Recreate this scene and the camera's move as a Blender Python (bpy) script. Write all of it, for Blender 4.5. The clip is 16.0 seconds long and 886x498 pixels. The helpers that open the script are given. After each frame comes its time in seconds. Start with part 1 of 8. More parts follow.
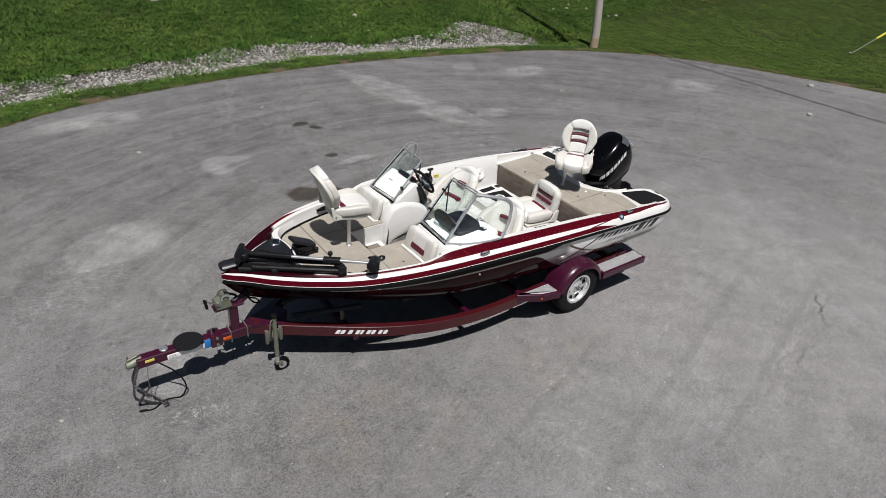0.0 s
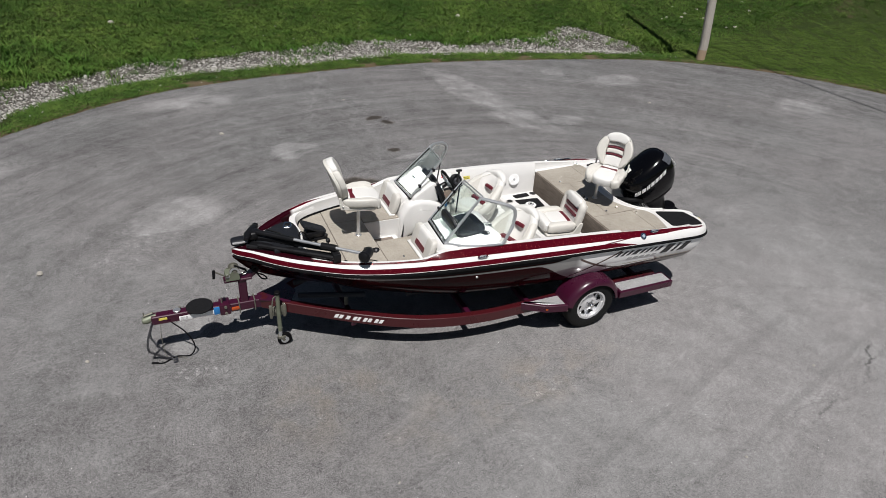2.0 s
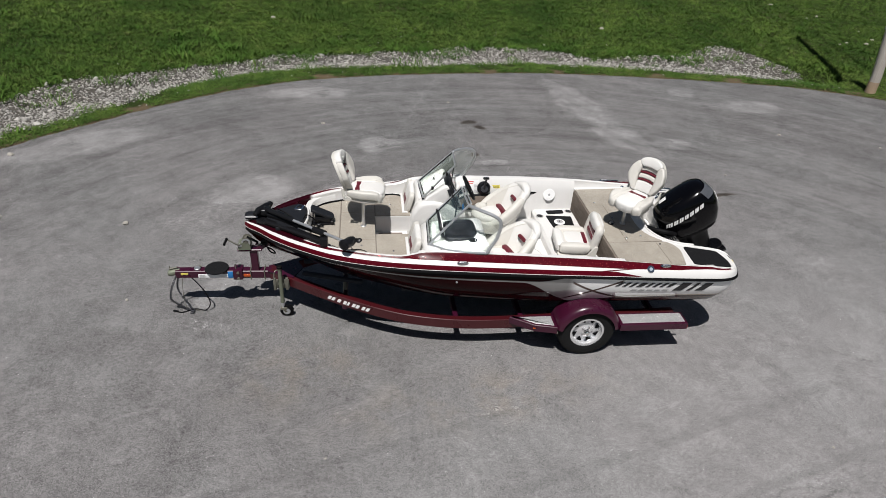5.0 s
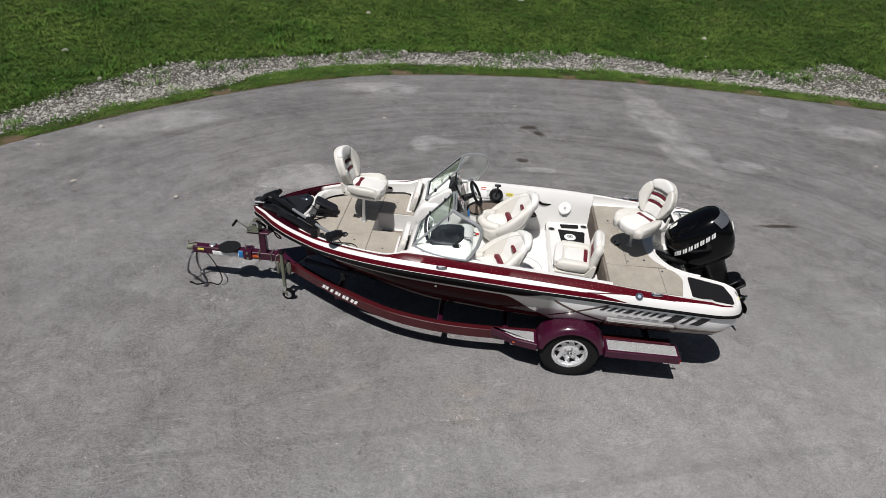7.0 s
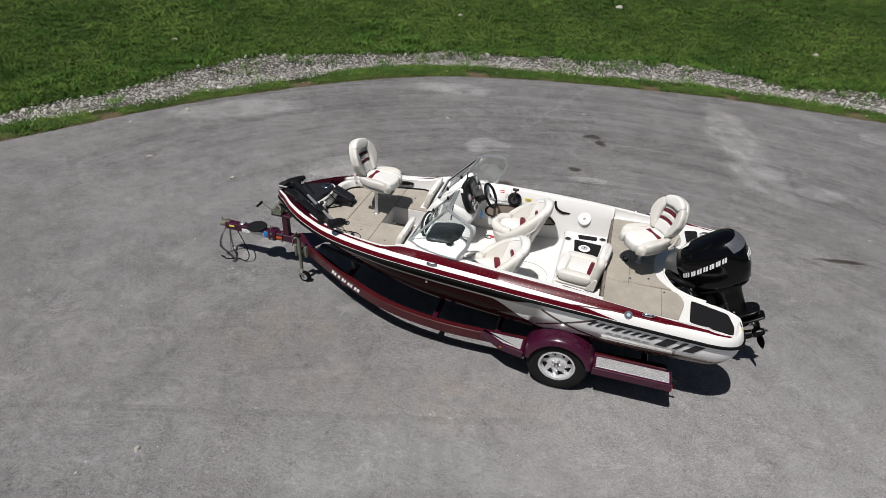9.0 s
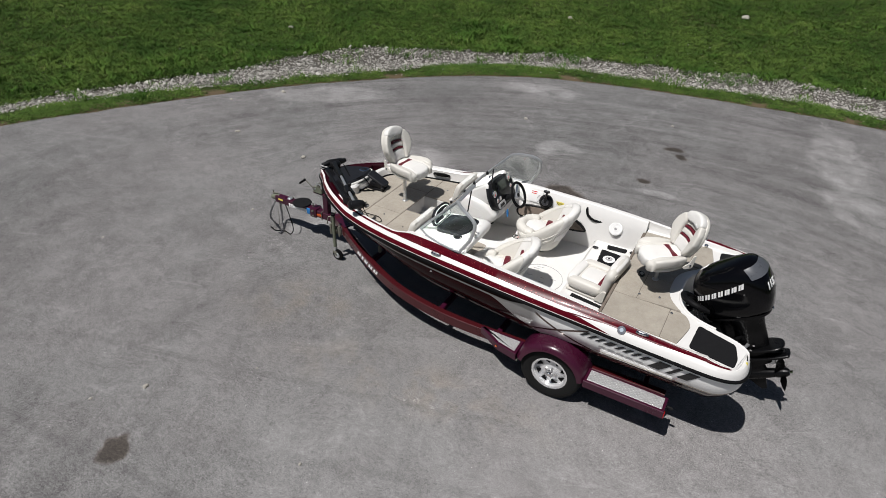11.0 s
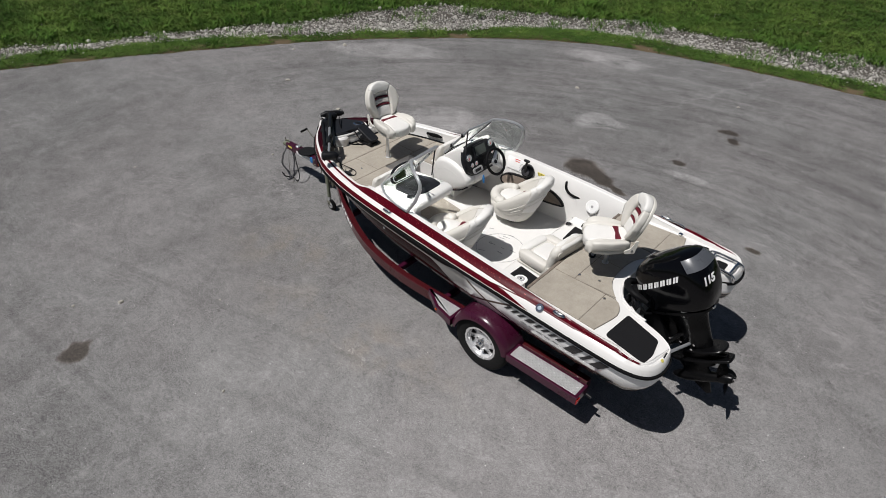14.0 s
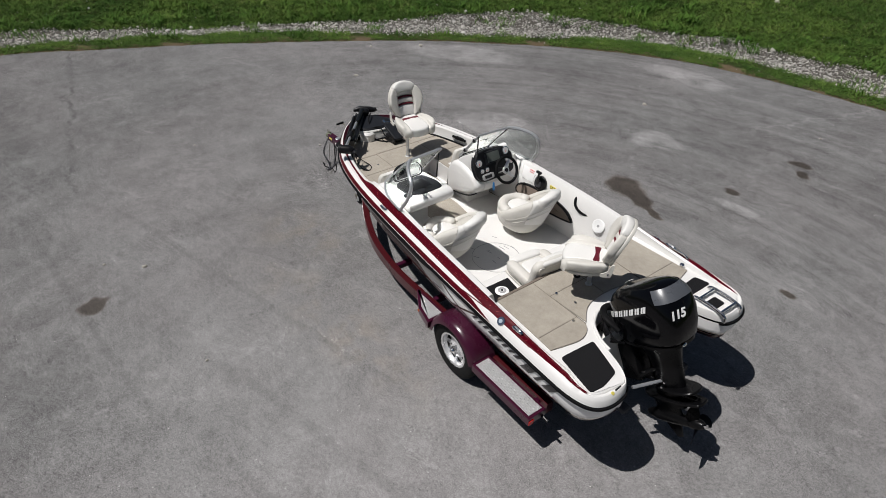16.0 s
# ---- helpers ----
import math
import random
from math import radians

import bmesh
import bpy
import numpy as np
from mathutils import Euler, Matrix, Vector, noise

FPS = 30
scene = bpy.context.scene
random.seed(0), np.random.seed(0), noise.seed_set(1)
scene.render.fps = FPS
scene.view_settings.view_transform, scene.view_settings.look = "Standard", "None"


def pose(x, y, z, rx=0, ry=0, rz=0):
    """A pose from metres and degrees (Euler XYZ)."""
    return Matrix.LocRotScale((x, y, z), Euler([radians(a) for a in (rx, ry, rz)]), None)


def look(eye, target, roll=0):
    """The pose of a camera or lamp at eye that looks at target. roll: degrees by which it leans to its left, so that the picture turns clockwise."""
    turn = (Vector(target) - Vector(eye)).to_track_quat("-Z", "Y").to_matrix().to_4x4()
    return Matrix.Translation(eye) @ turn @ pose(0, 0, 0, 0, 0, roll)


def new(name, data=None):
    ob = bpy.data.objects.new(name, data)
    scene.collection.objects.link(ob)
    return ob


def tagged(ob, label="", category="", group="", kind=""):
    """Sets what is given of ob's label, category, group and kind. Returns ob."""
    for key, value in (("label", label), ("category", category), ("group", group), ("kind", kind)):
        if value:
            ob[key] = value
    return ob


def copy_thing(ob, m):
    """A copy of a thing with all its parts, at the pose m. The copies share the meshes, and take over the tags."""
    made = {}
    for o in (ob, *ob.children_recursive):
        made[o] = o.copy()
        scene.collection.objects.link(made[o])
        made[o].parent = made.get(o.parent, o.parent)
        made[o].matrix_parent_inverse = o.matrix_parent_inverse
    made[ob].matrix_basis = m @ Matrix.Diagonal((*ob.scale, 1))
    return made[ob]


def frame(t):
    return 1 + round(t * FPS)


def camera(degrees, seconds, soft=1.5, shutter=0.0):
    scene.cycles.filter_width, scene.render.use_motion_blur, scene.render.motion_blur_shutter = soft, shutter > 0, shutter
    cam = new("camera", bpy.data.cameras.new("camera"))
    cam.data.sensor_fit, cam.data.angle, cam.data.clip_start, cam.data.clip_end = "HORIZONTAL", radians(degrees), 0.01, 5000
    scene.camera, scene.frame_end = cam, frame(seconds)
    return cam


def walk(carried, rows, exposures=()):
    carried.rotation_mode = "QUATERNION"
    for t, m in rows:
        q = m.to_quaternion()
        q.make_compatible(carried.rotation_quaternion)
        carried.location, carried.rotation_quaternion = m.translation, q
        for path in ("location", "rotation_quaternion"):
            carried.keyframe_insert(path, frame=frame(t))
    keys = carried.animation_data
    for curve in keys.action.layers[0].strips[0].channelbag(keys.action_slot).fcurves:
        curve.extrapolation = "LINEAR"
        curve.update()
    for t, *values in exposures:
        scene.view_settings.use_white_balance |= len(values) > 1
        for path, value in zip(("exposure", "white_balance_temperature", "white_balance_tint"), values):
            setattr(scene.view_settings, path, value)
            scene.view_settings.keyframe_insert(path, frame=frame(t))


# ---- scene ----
cam = camera(71.2, 16.0, soft=0.6)
PATH = [
    (0, (-5.166, -4.961, 4.480), (-4.110, -3.615, 3.444), 4.6),
    (0.5, (-4.945, -5.147, 4.512), (-3.961, -3.751, 3.472), 4.6),
    (1, (-4.707, -5.309, 4.549), (-3.799, -3.867, 3.502), 4.6),
    (1.5, (-4.476, -5.481, 4.577), (-3.650, -3.994, 3.525), 4.6),
    (2, (-4.239, -5.636, 4.620), (-3.493, -4.111, 3.561), 4.5),
    (2.5, (-3.945, -5.765, 4.641), (-3.284, -4.204, 3.580), 4.3),
    (3, (-3.622, -5.883, 4.676), (-3.045, -4.291, 3.612), 4.1),
    (3.5, (-3.316, -5.988, 4.707), (-2.814, -4.372, 3.641), 4),
    (4, (-3.064, -6.091, 4.721), (-2.634, -4.456, 3.654), 3.9),
    (4.5, (-2.792, -6.188, 4.742), (-2.448, -4.533, 3.672), 3.7),
    (5, (-2.483, -6.270, 4.764), (-2.241, -4.598, 3.694), 3.6),
    (7.5, (-0.863, -6.272, 4.914), (-1.057, -4.611, 3.817), 3.1),
    (8, (-0.592, -6.240, 4.926), (-0.873, -4.592, 3.828), 2.9),
    (8.5, (-0.273, -6.189, 4.911), (-0.631, -4.555, 3.815), 2.9),
    (9, (0.028, -6.125, 4.904), (-0.416, -4.511, 3.810), 2.6),
    (11.2, (1.280, -5.700, 4.864), (0.459, -4.244, 3.767), 1.85),
    (11.3, (1.337, -5.680, 4.862), (0.506, -4.229, 3.764), 1.8),
    (11.4, (1.394, -5.660, 4.860), (0.585, -4.270, 3.670), 1.75),
    (11.5, (1.451, -5.641, 4.858), (0.642, -4.268, 3.650), 1.7),
    (12, (1.652, -5.499, 4.852), (0.787, -4.159, 3.646), 1.7),
    (12.5, (1.874, -5.329, 4.856), (0.964, -4.017, 3.651), 1.6),
    (13, (2.127, -5.140, 4.846), (1.178, -3.852, 3.646), 1.5),
    (13.5, (2.390, -4.925, 4.849), (1.388, -3.677, 3.650), 1.3),
    (14, (2.604, -4.735, 4.853), (1.546, -3.533, 3.654), 1.3),
    (14.5, (2.832, -4.504, 4.855), (1.713, -3.358, 3.657), 1.1),
    (15, (3.040, -4.271, 4.843), (1.862, -3.184, 3.646), 1.1),
    (15.5, (3.223, -4.053, 4.845), (1.989, -3.030, 3.649), 1),
    (16, (3.395, -3.851, 4.841), (2.110, -2.887, 3.650), 0.9),
]
walk(cam, [(t, look(eye, target, roll)) for t, eye, target, roll in PATH], exposures=[(0, 0.0), (9.2, 0.0), (11.5, -0.05), (12.5, -0.10), (16, -0.12)])

# ---- world and sun ----
SUN = Vector((-0.17, -0.45, 1.0)).normalized()
world = bpy.data.worlds.new("world")
scene.world = world
world.use_nodes = True
sky = world.node_tree.nodes.new("ShaderNodeTexSky")
sky.sky_type = "NISHITA"
sky.sun_disc = False
sky.sun_elevation = math.asin(SUN.z)
sky.sun_rotation = math.atan2(SUN.x, SUN.y)
background = world.node_tree.nodes["Background"]
world.node_tree.links.new(sky.outputs[0], background.inputs[0])
background.inputs[1].default_value = 0.029
sun = new("sun", bpy.data.lights.new("sun", "SUN"))
sun.data.energy, sun.data.angle, sun.data.color = 5.0, radians(0.53), (1.0, 0.973, 0.955)
sun.matrix_world = look(SUN * 40, (0, 0, 0))


# ---- node helpers ----
class Val:
    """A socket of a node tree with arithmetic on it."""

    def __init__(self, tree, sock):
        self.tree, self.sock = tree, sock

    def op(self, kind, *others, clamp=False):
        n = self.tree.nodes.new("ShaderNodeMath")
        n.operation, n.use_clamp = kind, clamp
        for i, o in enumerate((self, *others)):
            if isinstance(o, Val):
                self.tree.links.new(o.sock, n.inputs[i])
            else:
                n.inputs[i].default_value = o
        return Val(self.tree, n.outputs[0])

    def __add__(self, o): return self.op("ADD", o)
    def __radd__(self, o): return self.op("ADD", o)
    def __sub__(self, o): return self.op("SUBTRACT", o)
    def __rsub__(self, o): return (self * -1.0) + o
    def __mul__(self, o): return self.op("MULTIPLY", o)
    def __rmul__(self, o): return self.op("MULTIPLY", o)
    def __truediv__(self, o): return self.op("DIVIDE", o)
    def abs(self): return self.op("ABSOLUTE")
    def min(self, o): return self.op("MINIMUM", o)
    def max(self, o): return self.op("MAXIMUM", o)
    def clip(self): return self.op("ADD", 0.0, clamp=True)
    def sin(self): return self.op("SINE")

    def ramp(self, a, b, lo=0.0, hi=1.0):
        """lo below a, hi above b, smooth between."""
        n = self.tree.nodes.new("ShaderNodeMapRange")
        n.interpolation_type = "SMOOTHSTEP"
        if a > b:
            a, b, lo, hi = b, a, hi, lo
        self.tree.links.new(self.sock, n.inputs[0])
        for i, v in enumerate((a, b, lo, hi)):
            n.inputs[i + 1].default_value = v
        return Val(self.tree, n.outputs[0])


class Mat:
    """A principled material under construction."""

    def __init__(self, name, base=(0.5, 0.5, 0.5), rough=0.5, metal=0.0, **more):
        self.m = bpy.data.materials.new(name)
        self.m.use_nodes = True
        self.t = self.m.node_tree
        self.b = self.t.nodes["Principled BSDF"]
        self.coords = self.t.nodes.new("ShaderNodeTexCoord")
        self.set(Base_Color=(*base, 1), Roughness=rough, Metallic=metal, **more)

    def set(self, **kw):
        for k, v in kw.items():
            s = self.b.inputs[k.replace("_", " ")]
            if isinstance(v, Val):
                self.t.links.new(v.sock, s)
            elif isinstance(v, bpy.types.NodeSocket):
                self.t.links.new(v, s)
            else:
                s.default_value = v
        return self

    def xyz(self, which="Object"):
        n = self.t.nodes.new("ShaderNodeSeparateXYZ")
        self.t.links.new(self.coords.outputs[which], n.inputs[0])
        return [Val(self.t, o) for o in n.outputs]

    def vec(self, x, y, z=0.0):
        n = self.t.nodes.new("ShaderNodeCombineXYZ")
        for i, v in enumerate((x, y, z)):
            if isinstance(v, Val):
                self.t.links.new(v.sock, n.inputs[i])
            else:
                n.inputs[i].default_value = v
        return n.outputs[0]

    def noise(self, scale, detail=3.0, rough=0.55, vector=None, distort=0.0):
        n = self.t.nodes.new("ShaderNodeTexNoise")
        n.inputs["Scale"].default_value, n.inputs["Detail"].default_value = scale, detail
        n.inputs["Roughness"].default_value, n.inputs["Distortion"].default_value = rough, distort
        self.t.links.new(vector or self.coords.outputs["Object"], n.inputs["Vector"])
        return Val(self.t, n.outputs[0])

    def cells(self, scale, vector=None, out=0):
        n = self.t.nodes.new("ShaderNodeTexVoronoi")
        n.inputs["Scale"].default_value = scale
        self.t.links.new(vector or self.coords.outputs["Object"], n.inputs["Vector"])
        return Val(self.t, n.outputs[out])

    def mix(self, f, a, b):
        """Colour a where f is 0, b where f is 1."""
        n = self.t.nodes.new("ShaderNodeMix")
        n.data_type = "RGBA"
        for i, v in ((0, f), (6, a), (7, b)):
            if isinstance(v, Val):
                self.t.links.new(v.sock, n.inputs[i])
            elif isinstance(v, bpy.types.NodeSocket):
                self.t.links.new(v, n.inputs[i])
            elif isinstance(v, tuple):
                n.inputs[i].default_value = (*v, 1)
            else:
                n.inputs[i].default_value = v
        return n.outputs[2]

    def mix_mul(self, col, f):
        n = self.t.nodes.new("ShaderNodeVectorMath")
        n.operation = "SCALE"
        if isinstance(col, tuple):
            n.inputs[0].default_value = col
        else:
            self.t.links.new(col, n.inputs[0])
        self.t.links.new(f.sock, n.inputs["Scale"])
        return n.outputs[0]

    def bump(self, height, strength=0.3, dist=0.01):
        n = self.t.nodes.new("ShaderNodeBump")
        n.inputs["Strength"].default_value, n.inputs["Distance"].default_value = strength, dist
        self.t.links.new(height.sock, n.inputs["Height"])
        self.t.links.new(n.outputs[0], self.b.inputs["Normal"])
        return self

    def random(self):
        n = self.t.nodes.new("ShaderNodeObjectInfo")
        return Val(self.t, n.outputs["Random"])

    def island(self):
        n = self.t.nodes.new("ShaderNodeNewGeometry")
        return Val(self.t, n.outputs["Random Per Island"])


def plain(name, base, rough=0.5, metal=0.0, var=0.12, scale=9.0, grain=0.0, bump=0.15, **more):
    """A surface with soft blotches, a finer grain and slight relief."""
    m = Mat(name, base, rough, metal, **more)
    big, fine = m.noise(scale, 4), m.noise(scale * 14, 3)
    m.set(Base_Color=m.mix_mul(base, 1.0 + (big - 0.5) * (2 * var) + (fine - 0.5) * (2 * grain)))
    m.set(Roughness=(big - 0.5) * 0.25 + (fine - 0.5) * 0.12 + rough)
    if bump:
        m.bump(fine, bump, 0.004)
    return m.m


# ---- mesh helpers ----
def part(name, bm, material, parent=None, label="", smooth=35):
    me = bpy.data.meshes.new(name)
    bmesh.ops.recalc_face_normals(bm, faces=bm.faces[:])
    bm.to_mesh(me)
    bm.free()
    for mm in (material if isinstance(material, (list, tuple)) else [material]):
        me.materials.append(mm)
    if smooth:
        me.shade_smooth()
        me.set_sharp_from_angle(angle=radians(smooth))
    ob = new(name, me)
    ob.parent = parent
    if label:
        tagged(ob, label)
    return ob


def thing(name, label, category, m=None, group="", kind=""):
    ob = new(name)
    ob.empty_display_size = 0.1
    if m is not None:
        ob.matrix_world = m
    return tagged(ob, label, category, group, kind)


def hermite(xs, ys):
    """A smooth curve through plan values."""
    xs, ys = np.array(xs, float), np.array(ys, float)
    d = np.diff(ys) / np.diff(xs)
    m = np.empty_like(ys)
    m[0], m[-1] = d[0], d[-1]
    m[1:-1] = np.where(d[:-1] * d[1:] > 0, 2 * d[:-1] * d[1:] / (d[:-1] + d[1:] + 1e-12), 0)

    def at(x):
        x = np.clip(x, xs[0], xs[-1])
        i = np.clip(np.searchsorted(xs, x) - 1, 0, len(xs) - 2)
        h = xs[i + 1] - xs[i]
        s = (x - xs[i]) / h
        v = ((1 + 2 * s) * (1 - s) ** 2 * ys[i] + s * (1 - s) ** 2 * h * m[i] + s * s * (3 - 2 * s) * ys[i + 1] + s * s * (s - 1) * h * m[i + 1])
        return float(v) if np.ndim(v) == 0 else v
    return at


def smooth_line(pts, n=8, closed=False):
    """Catmull-Rom through points."""
    p = [Vector(q) for q in pts]
    k = len(p)
    out = []
    for i in range(k if closed else k - 1):
        a = p[(i - 1) % k] if closed or i > 0 else p[0] * 2 - p[1]
        b, c = p[i], p[(i + 1) % k]
        d = p[(i + 2) % k] if closed or i + 2 < k else p[-1] * 2 - p[-2]
        for j in range(n):
            s = j / n
            out.append(0.5 * ((2 * b) + (c - a) * s + (2 * a - 5 * b + 4 * c - d) * s * s + (3 * b - a - 3 * c + d) * s ** 3))
    if not closed:
        out.append(p[-1])
    return out


def loft(rings, bm=None, closed=True, caps=True, mats=None):
    """Skin between rings of equally many points."""
    bm = bm or bmesh.new()
    vs = [[bm.verts.new(p) for p in r] for r in rings]
    n = len(rings[0])
    for i in range(len(vs) - 1):
        for j in range(n if closed else n - 1):
            k = (j + 1) % n
            f = bm.faces.new((vs[i][j], vs[i][k], vs[i + 1][k], vs[i + 1][j]))
            if mats:
                f.material_index = mats(i, j)
    if caps and closed:
        bm.faces.new(vs[0])
        bm.faces.new(vs[-1])
    return bm


def box(x0, x1, y0, y1, z0, z1, bevel=0.0, bm=None, seg=2, m=None):
    bm = bm or bmesh.new()
    r = bmesh.ops.create_cube(bm, size=1)
    vs = r["verts"]
    bmesh.ops.scale(bm, vec=(x1 - x0, y1 - y0, z1 - z0), verts=vs)
    bmesh.ops.translate(bm, vec=((x0 + x1) / 2, (y0 + y1) / 2, (z0 + z1) / 2), verts=vs)
    if bevel:
        es = list({e for v in vs for e in v.link_edges})
        r = bmesh.ops.bevel(bm, geom=es, offset=bevel, segments=seg, affect="EDGES", profile=0.5)
        vs = list({v for f in r["faces"] for v in f.verts} | {v for v in vs if v.is_valid})
    if m is not None:
        bmesh.ops.transform(bm, matrix=m, verts=vs)
    return bm


def beam(a, b, w, h, bevel=0.008, bm=None):
    """A bar of section w x h from a to b, h upwards."""
    a, b = Vector(a), Vector(b)
    d = b - a
    rot = d.to_track_quat("X", "Z").to_matrix().to_4x4()
    return box(0, d.length, -w / 2, w / 2, -h / 2, h / 2, bevel, bm, 1, Matrix.Translation(a) @ rot)


def tube(pts, r, n=8, bm=None, closed=False, caps=True, flat=1.0):
    """A round bar along points; r may be one radius or one a point."""
    pts = [Vector(p) for p in pts]
    k = len(pts)
    rings, side = [], None
    for i, p in enumerate(pts):
        a = pts[(i - 1) % k] if closed or i else pts[0]
        b = pts[(i + 1) % k] if closed or i < k - 1 else pts[-1]
        d = (b - a).normalized()
        if side is None:
            side = d.orthogonal().normalized()
        side = (side - d * side.dot(d)).normalized()
        up = d.cross(side)
        rr = r[i] if isinstance(r, (list, tuple)) else r
        rings.append([p + rr * (math.cos(t) * side + flat * math.sin(t) * up) for t in (2 * math.pi * j / n for j in range(n))])
    if closed:
        rings.append(rings[0])
        bm = bm or bmesh.new()
        vs = [[bm.verts.new(p) for p in q] for q in rings[:-1]]
        vs.append(vs[0])
        for i in range(k):
            for j in range(n):
                bm.faces.new((vs[i][j], vs[i][(j + 1) % n], vs[i + 1][(j + 1) % n], vs[i + 1][j]))
        return bm
    return loft(rings, bm, True, caps)


def disc(c, axis, r, h, n=20, bm=None, bevel=0.0):
    """A short cylinder centred on c."""
    a = Vector(axis).normalized()
    c = Vector(c)
    e = min(bevel, r * 0.5, h * 0.5)
    pts = [c - a * h / 2, c - a * (h / 2 - e), c + a * (h / 2 - e), c + a * h / 2] if e else [c - a * h / 2, c + a * h / 2]
    rad = [r - e, r, r, r - e] if e else [r, r]
    s = a.orthogonal().normalized()
    u = a.cross(s)
    return loft([[p + q * (math.cos(t) * s + math.sin(t) * u) for t in (2 * math.pi * j / n for j in range(n))] for p, q in zip(pts, rad)], bm)


def ring(c, axis, r0, r1, h, n=28, bm=None):
    """A flat washer."""
    a = Vector(axis).normalized()
    c = Vector(c)
    s = a.orthogonal().normalized()
    u = a.cross(s)
    bm = bm or bmesh.new()
    prof = [(r0, -h / 2), (r1, -h / 2), (r1, h / 2), (r0, h / 2)]
    vs = [[bm.verts.new(c + a * z + q * (math.cos(t) * s + math.sin(t) * u)) for q, z in prof] for t in (2 * math.pi * j / n for j in range(n))]
    for i in range(n):
        for j in range(4):
            bm.faces.new((vs[i][j], vs[i][(j + 1) % 4], vs[(i + 1) % n][(j + 1) % 4], vs[(i + 1) % n][j]))
    return bm


def slab(outline, z0, z1, bevel=0.0, bm=None, m=None):
    """A plate of the outline (x, y), from z0 to z1, its top edge rounded."""
    bm = bm or bmesh.new()
    lo = [bm.verts.new((x, y, z0)) for x, y in outline]
    n = len(lo)
    if bevel:
        c = Vector((sum(p[0] for p in outline) / n, sum(p[1] for p in outline) / n))
        hi = [bm.verts.new((x, y, z1 - bevel)) for x, y in outline]
        inner = inset(outline, bevel)
        top = [bm.verts.new((x, y, z1)) for x, y in inner]
        rows = [lo, hi, top]
    else:
        rows = [lo, [bm.verts.new((x, y, z1)) for x, y in outline]]
    for a, b in zip(rows, rows[1:]):
        for j in range(n):
            bm.faces.new((a[j], a[(j + 1) % n], b[(j + 1) % n], b[j]))
    bm.faces.new(rows[-1])
    bm.faces.new(lo[::-1])
    if m is not None:
        bmesh.ops.transform(bm, matrix=m, verts=[v for r in rows for v in r])
    return bm


def inset(outline, d):
    """The outline moved inwards by d."""
    n = len(outline)
    area = sum(outline[i][0] * outline[(i + 1) % n][1] - outline[(i + 1) % n][0] * outline[i][1] for i in range(n))
    s = 1 if area > 0 else -1
    out = []
    for i in range(n):
        p, a, b = Vector(outline[i][:2]), Vector(outline[i - 1][:2]), Vector(outline[(i + 1) % n][:2])
        u, v = (p - a).normalized(), (b - p).normalized()
        k = (Vector((-u.y, u.x)) + Vector((-v.y, v.x))) * s
        k = k.normalized() / max(0.5, math.sqrt(max(0.01, (1 + u.dot(v)) / 2)))
        out.append((p.x + k.x * d, p.y + k.y * d))
    return out


def rounded(outline, r, n=4):
    """The outline with its corners rounded."""
    out = []
    k = len(outline)
    for i in range(k):
        p, a, b = Vector(outline[i]), Vector(outline[i - 1]), Vector(outline[(i + 1) % k])
        q = min(r, (a - p).length * 0.45, (b - p).length * 0.45)
        s, e = p + (a - p).normalized() * q, p + (b - p).normalized() * q
        for j in range(n + 1):
            t = j / n
            v = s * (1 - t) ** 2 + p * 2 * t * (1 - t) + e * t * t
            out.append((v.x, v.y))
    return out


def puff(cx, cy, cz, sx, sy, sz, e=0.45, n=8, bm=None, m=None, warp=None):
    """A stuffed cushion: a rounded block of half sizes sx, sy, sz."""
    bm = bm or bmesh.new()
    def sp(v, p): return math.copysign(abs(v) ** p, v)
    rows = []
    for i in range(n + 1):
        a = -math.pi / 2 + math.pi * i / n
        r = []
        for j in range(2 * n + 4):
            b = 2 * math.pi * j / (2 * n + 4)
            p = Vector((sx * sp(math.cos(a), e) * sp(math.cos(b), e), sy * sp(math.cos(a), e) * sp(math.sin(b), e), sz * sp(math.sin(a), e)))
            if warp:
                p = Vector(warp(p))
            p += Vector((cx, cy, cz))
            r.append(m @ p if m is not None else p)
        rows.append(r)
    k = len(rows[0])
    lo, hi = bm.verts.new(sum(rows[0], Vector()) / k), bm.verts.new(sum(rows[-1], Vector()) / k)
    vs = [[bm.verts.new(p) for p in r] for r in rows[1:-1]]
    for j in range(k):
        bm.faces.new((lo, vs[0][(j + 1) % k], vs[0][j]))
        bm.faces.new((hi, vs[-1][j], vs[-1][(j + 1) % k]))
    for a, b in zip(vs, vs[1:]):
        for j in range(k):
            bm.faces.new((a[j], a[(j + 1) % k], b[(j + 1) % k], b[j]))
    return bm


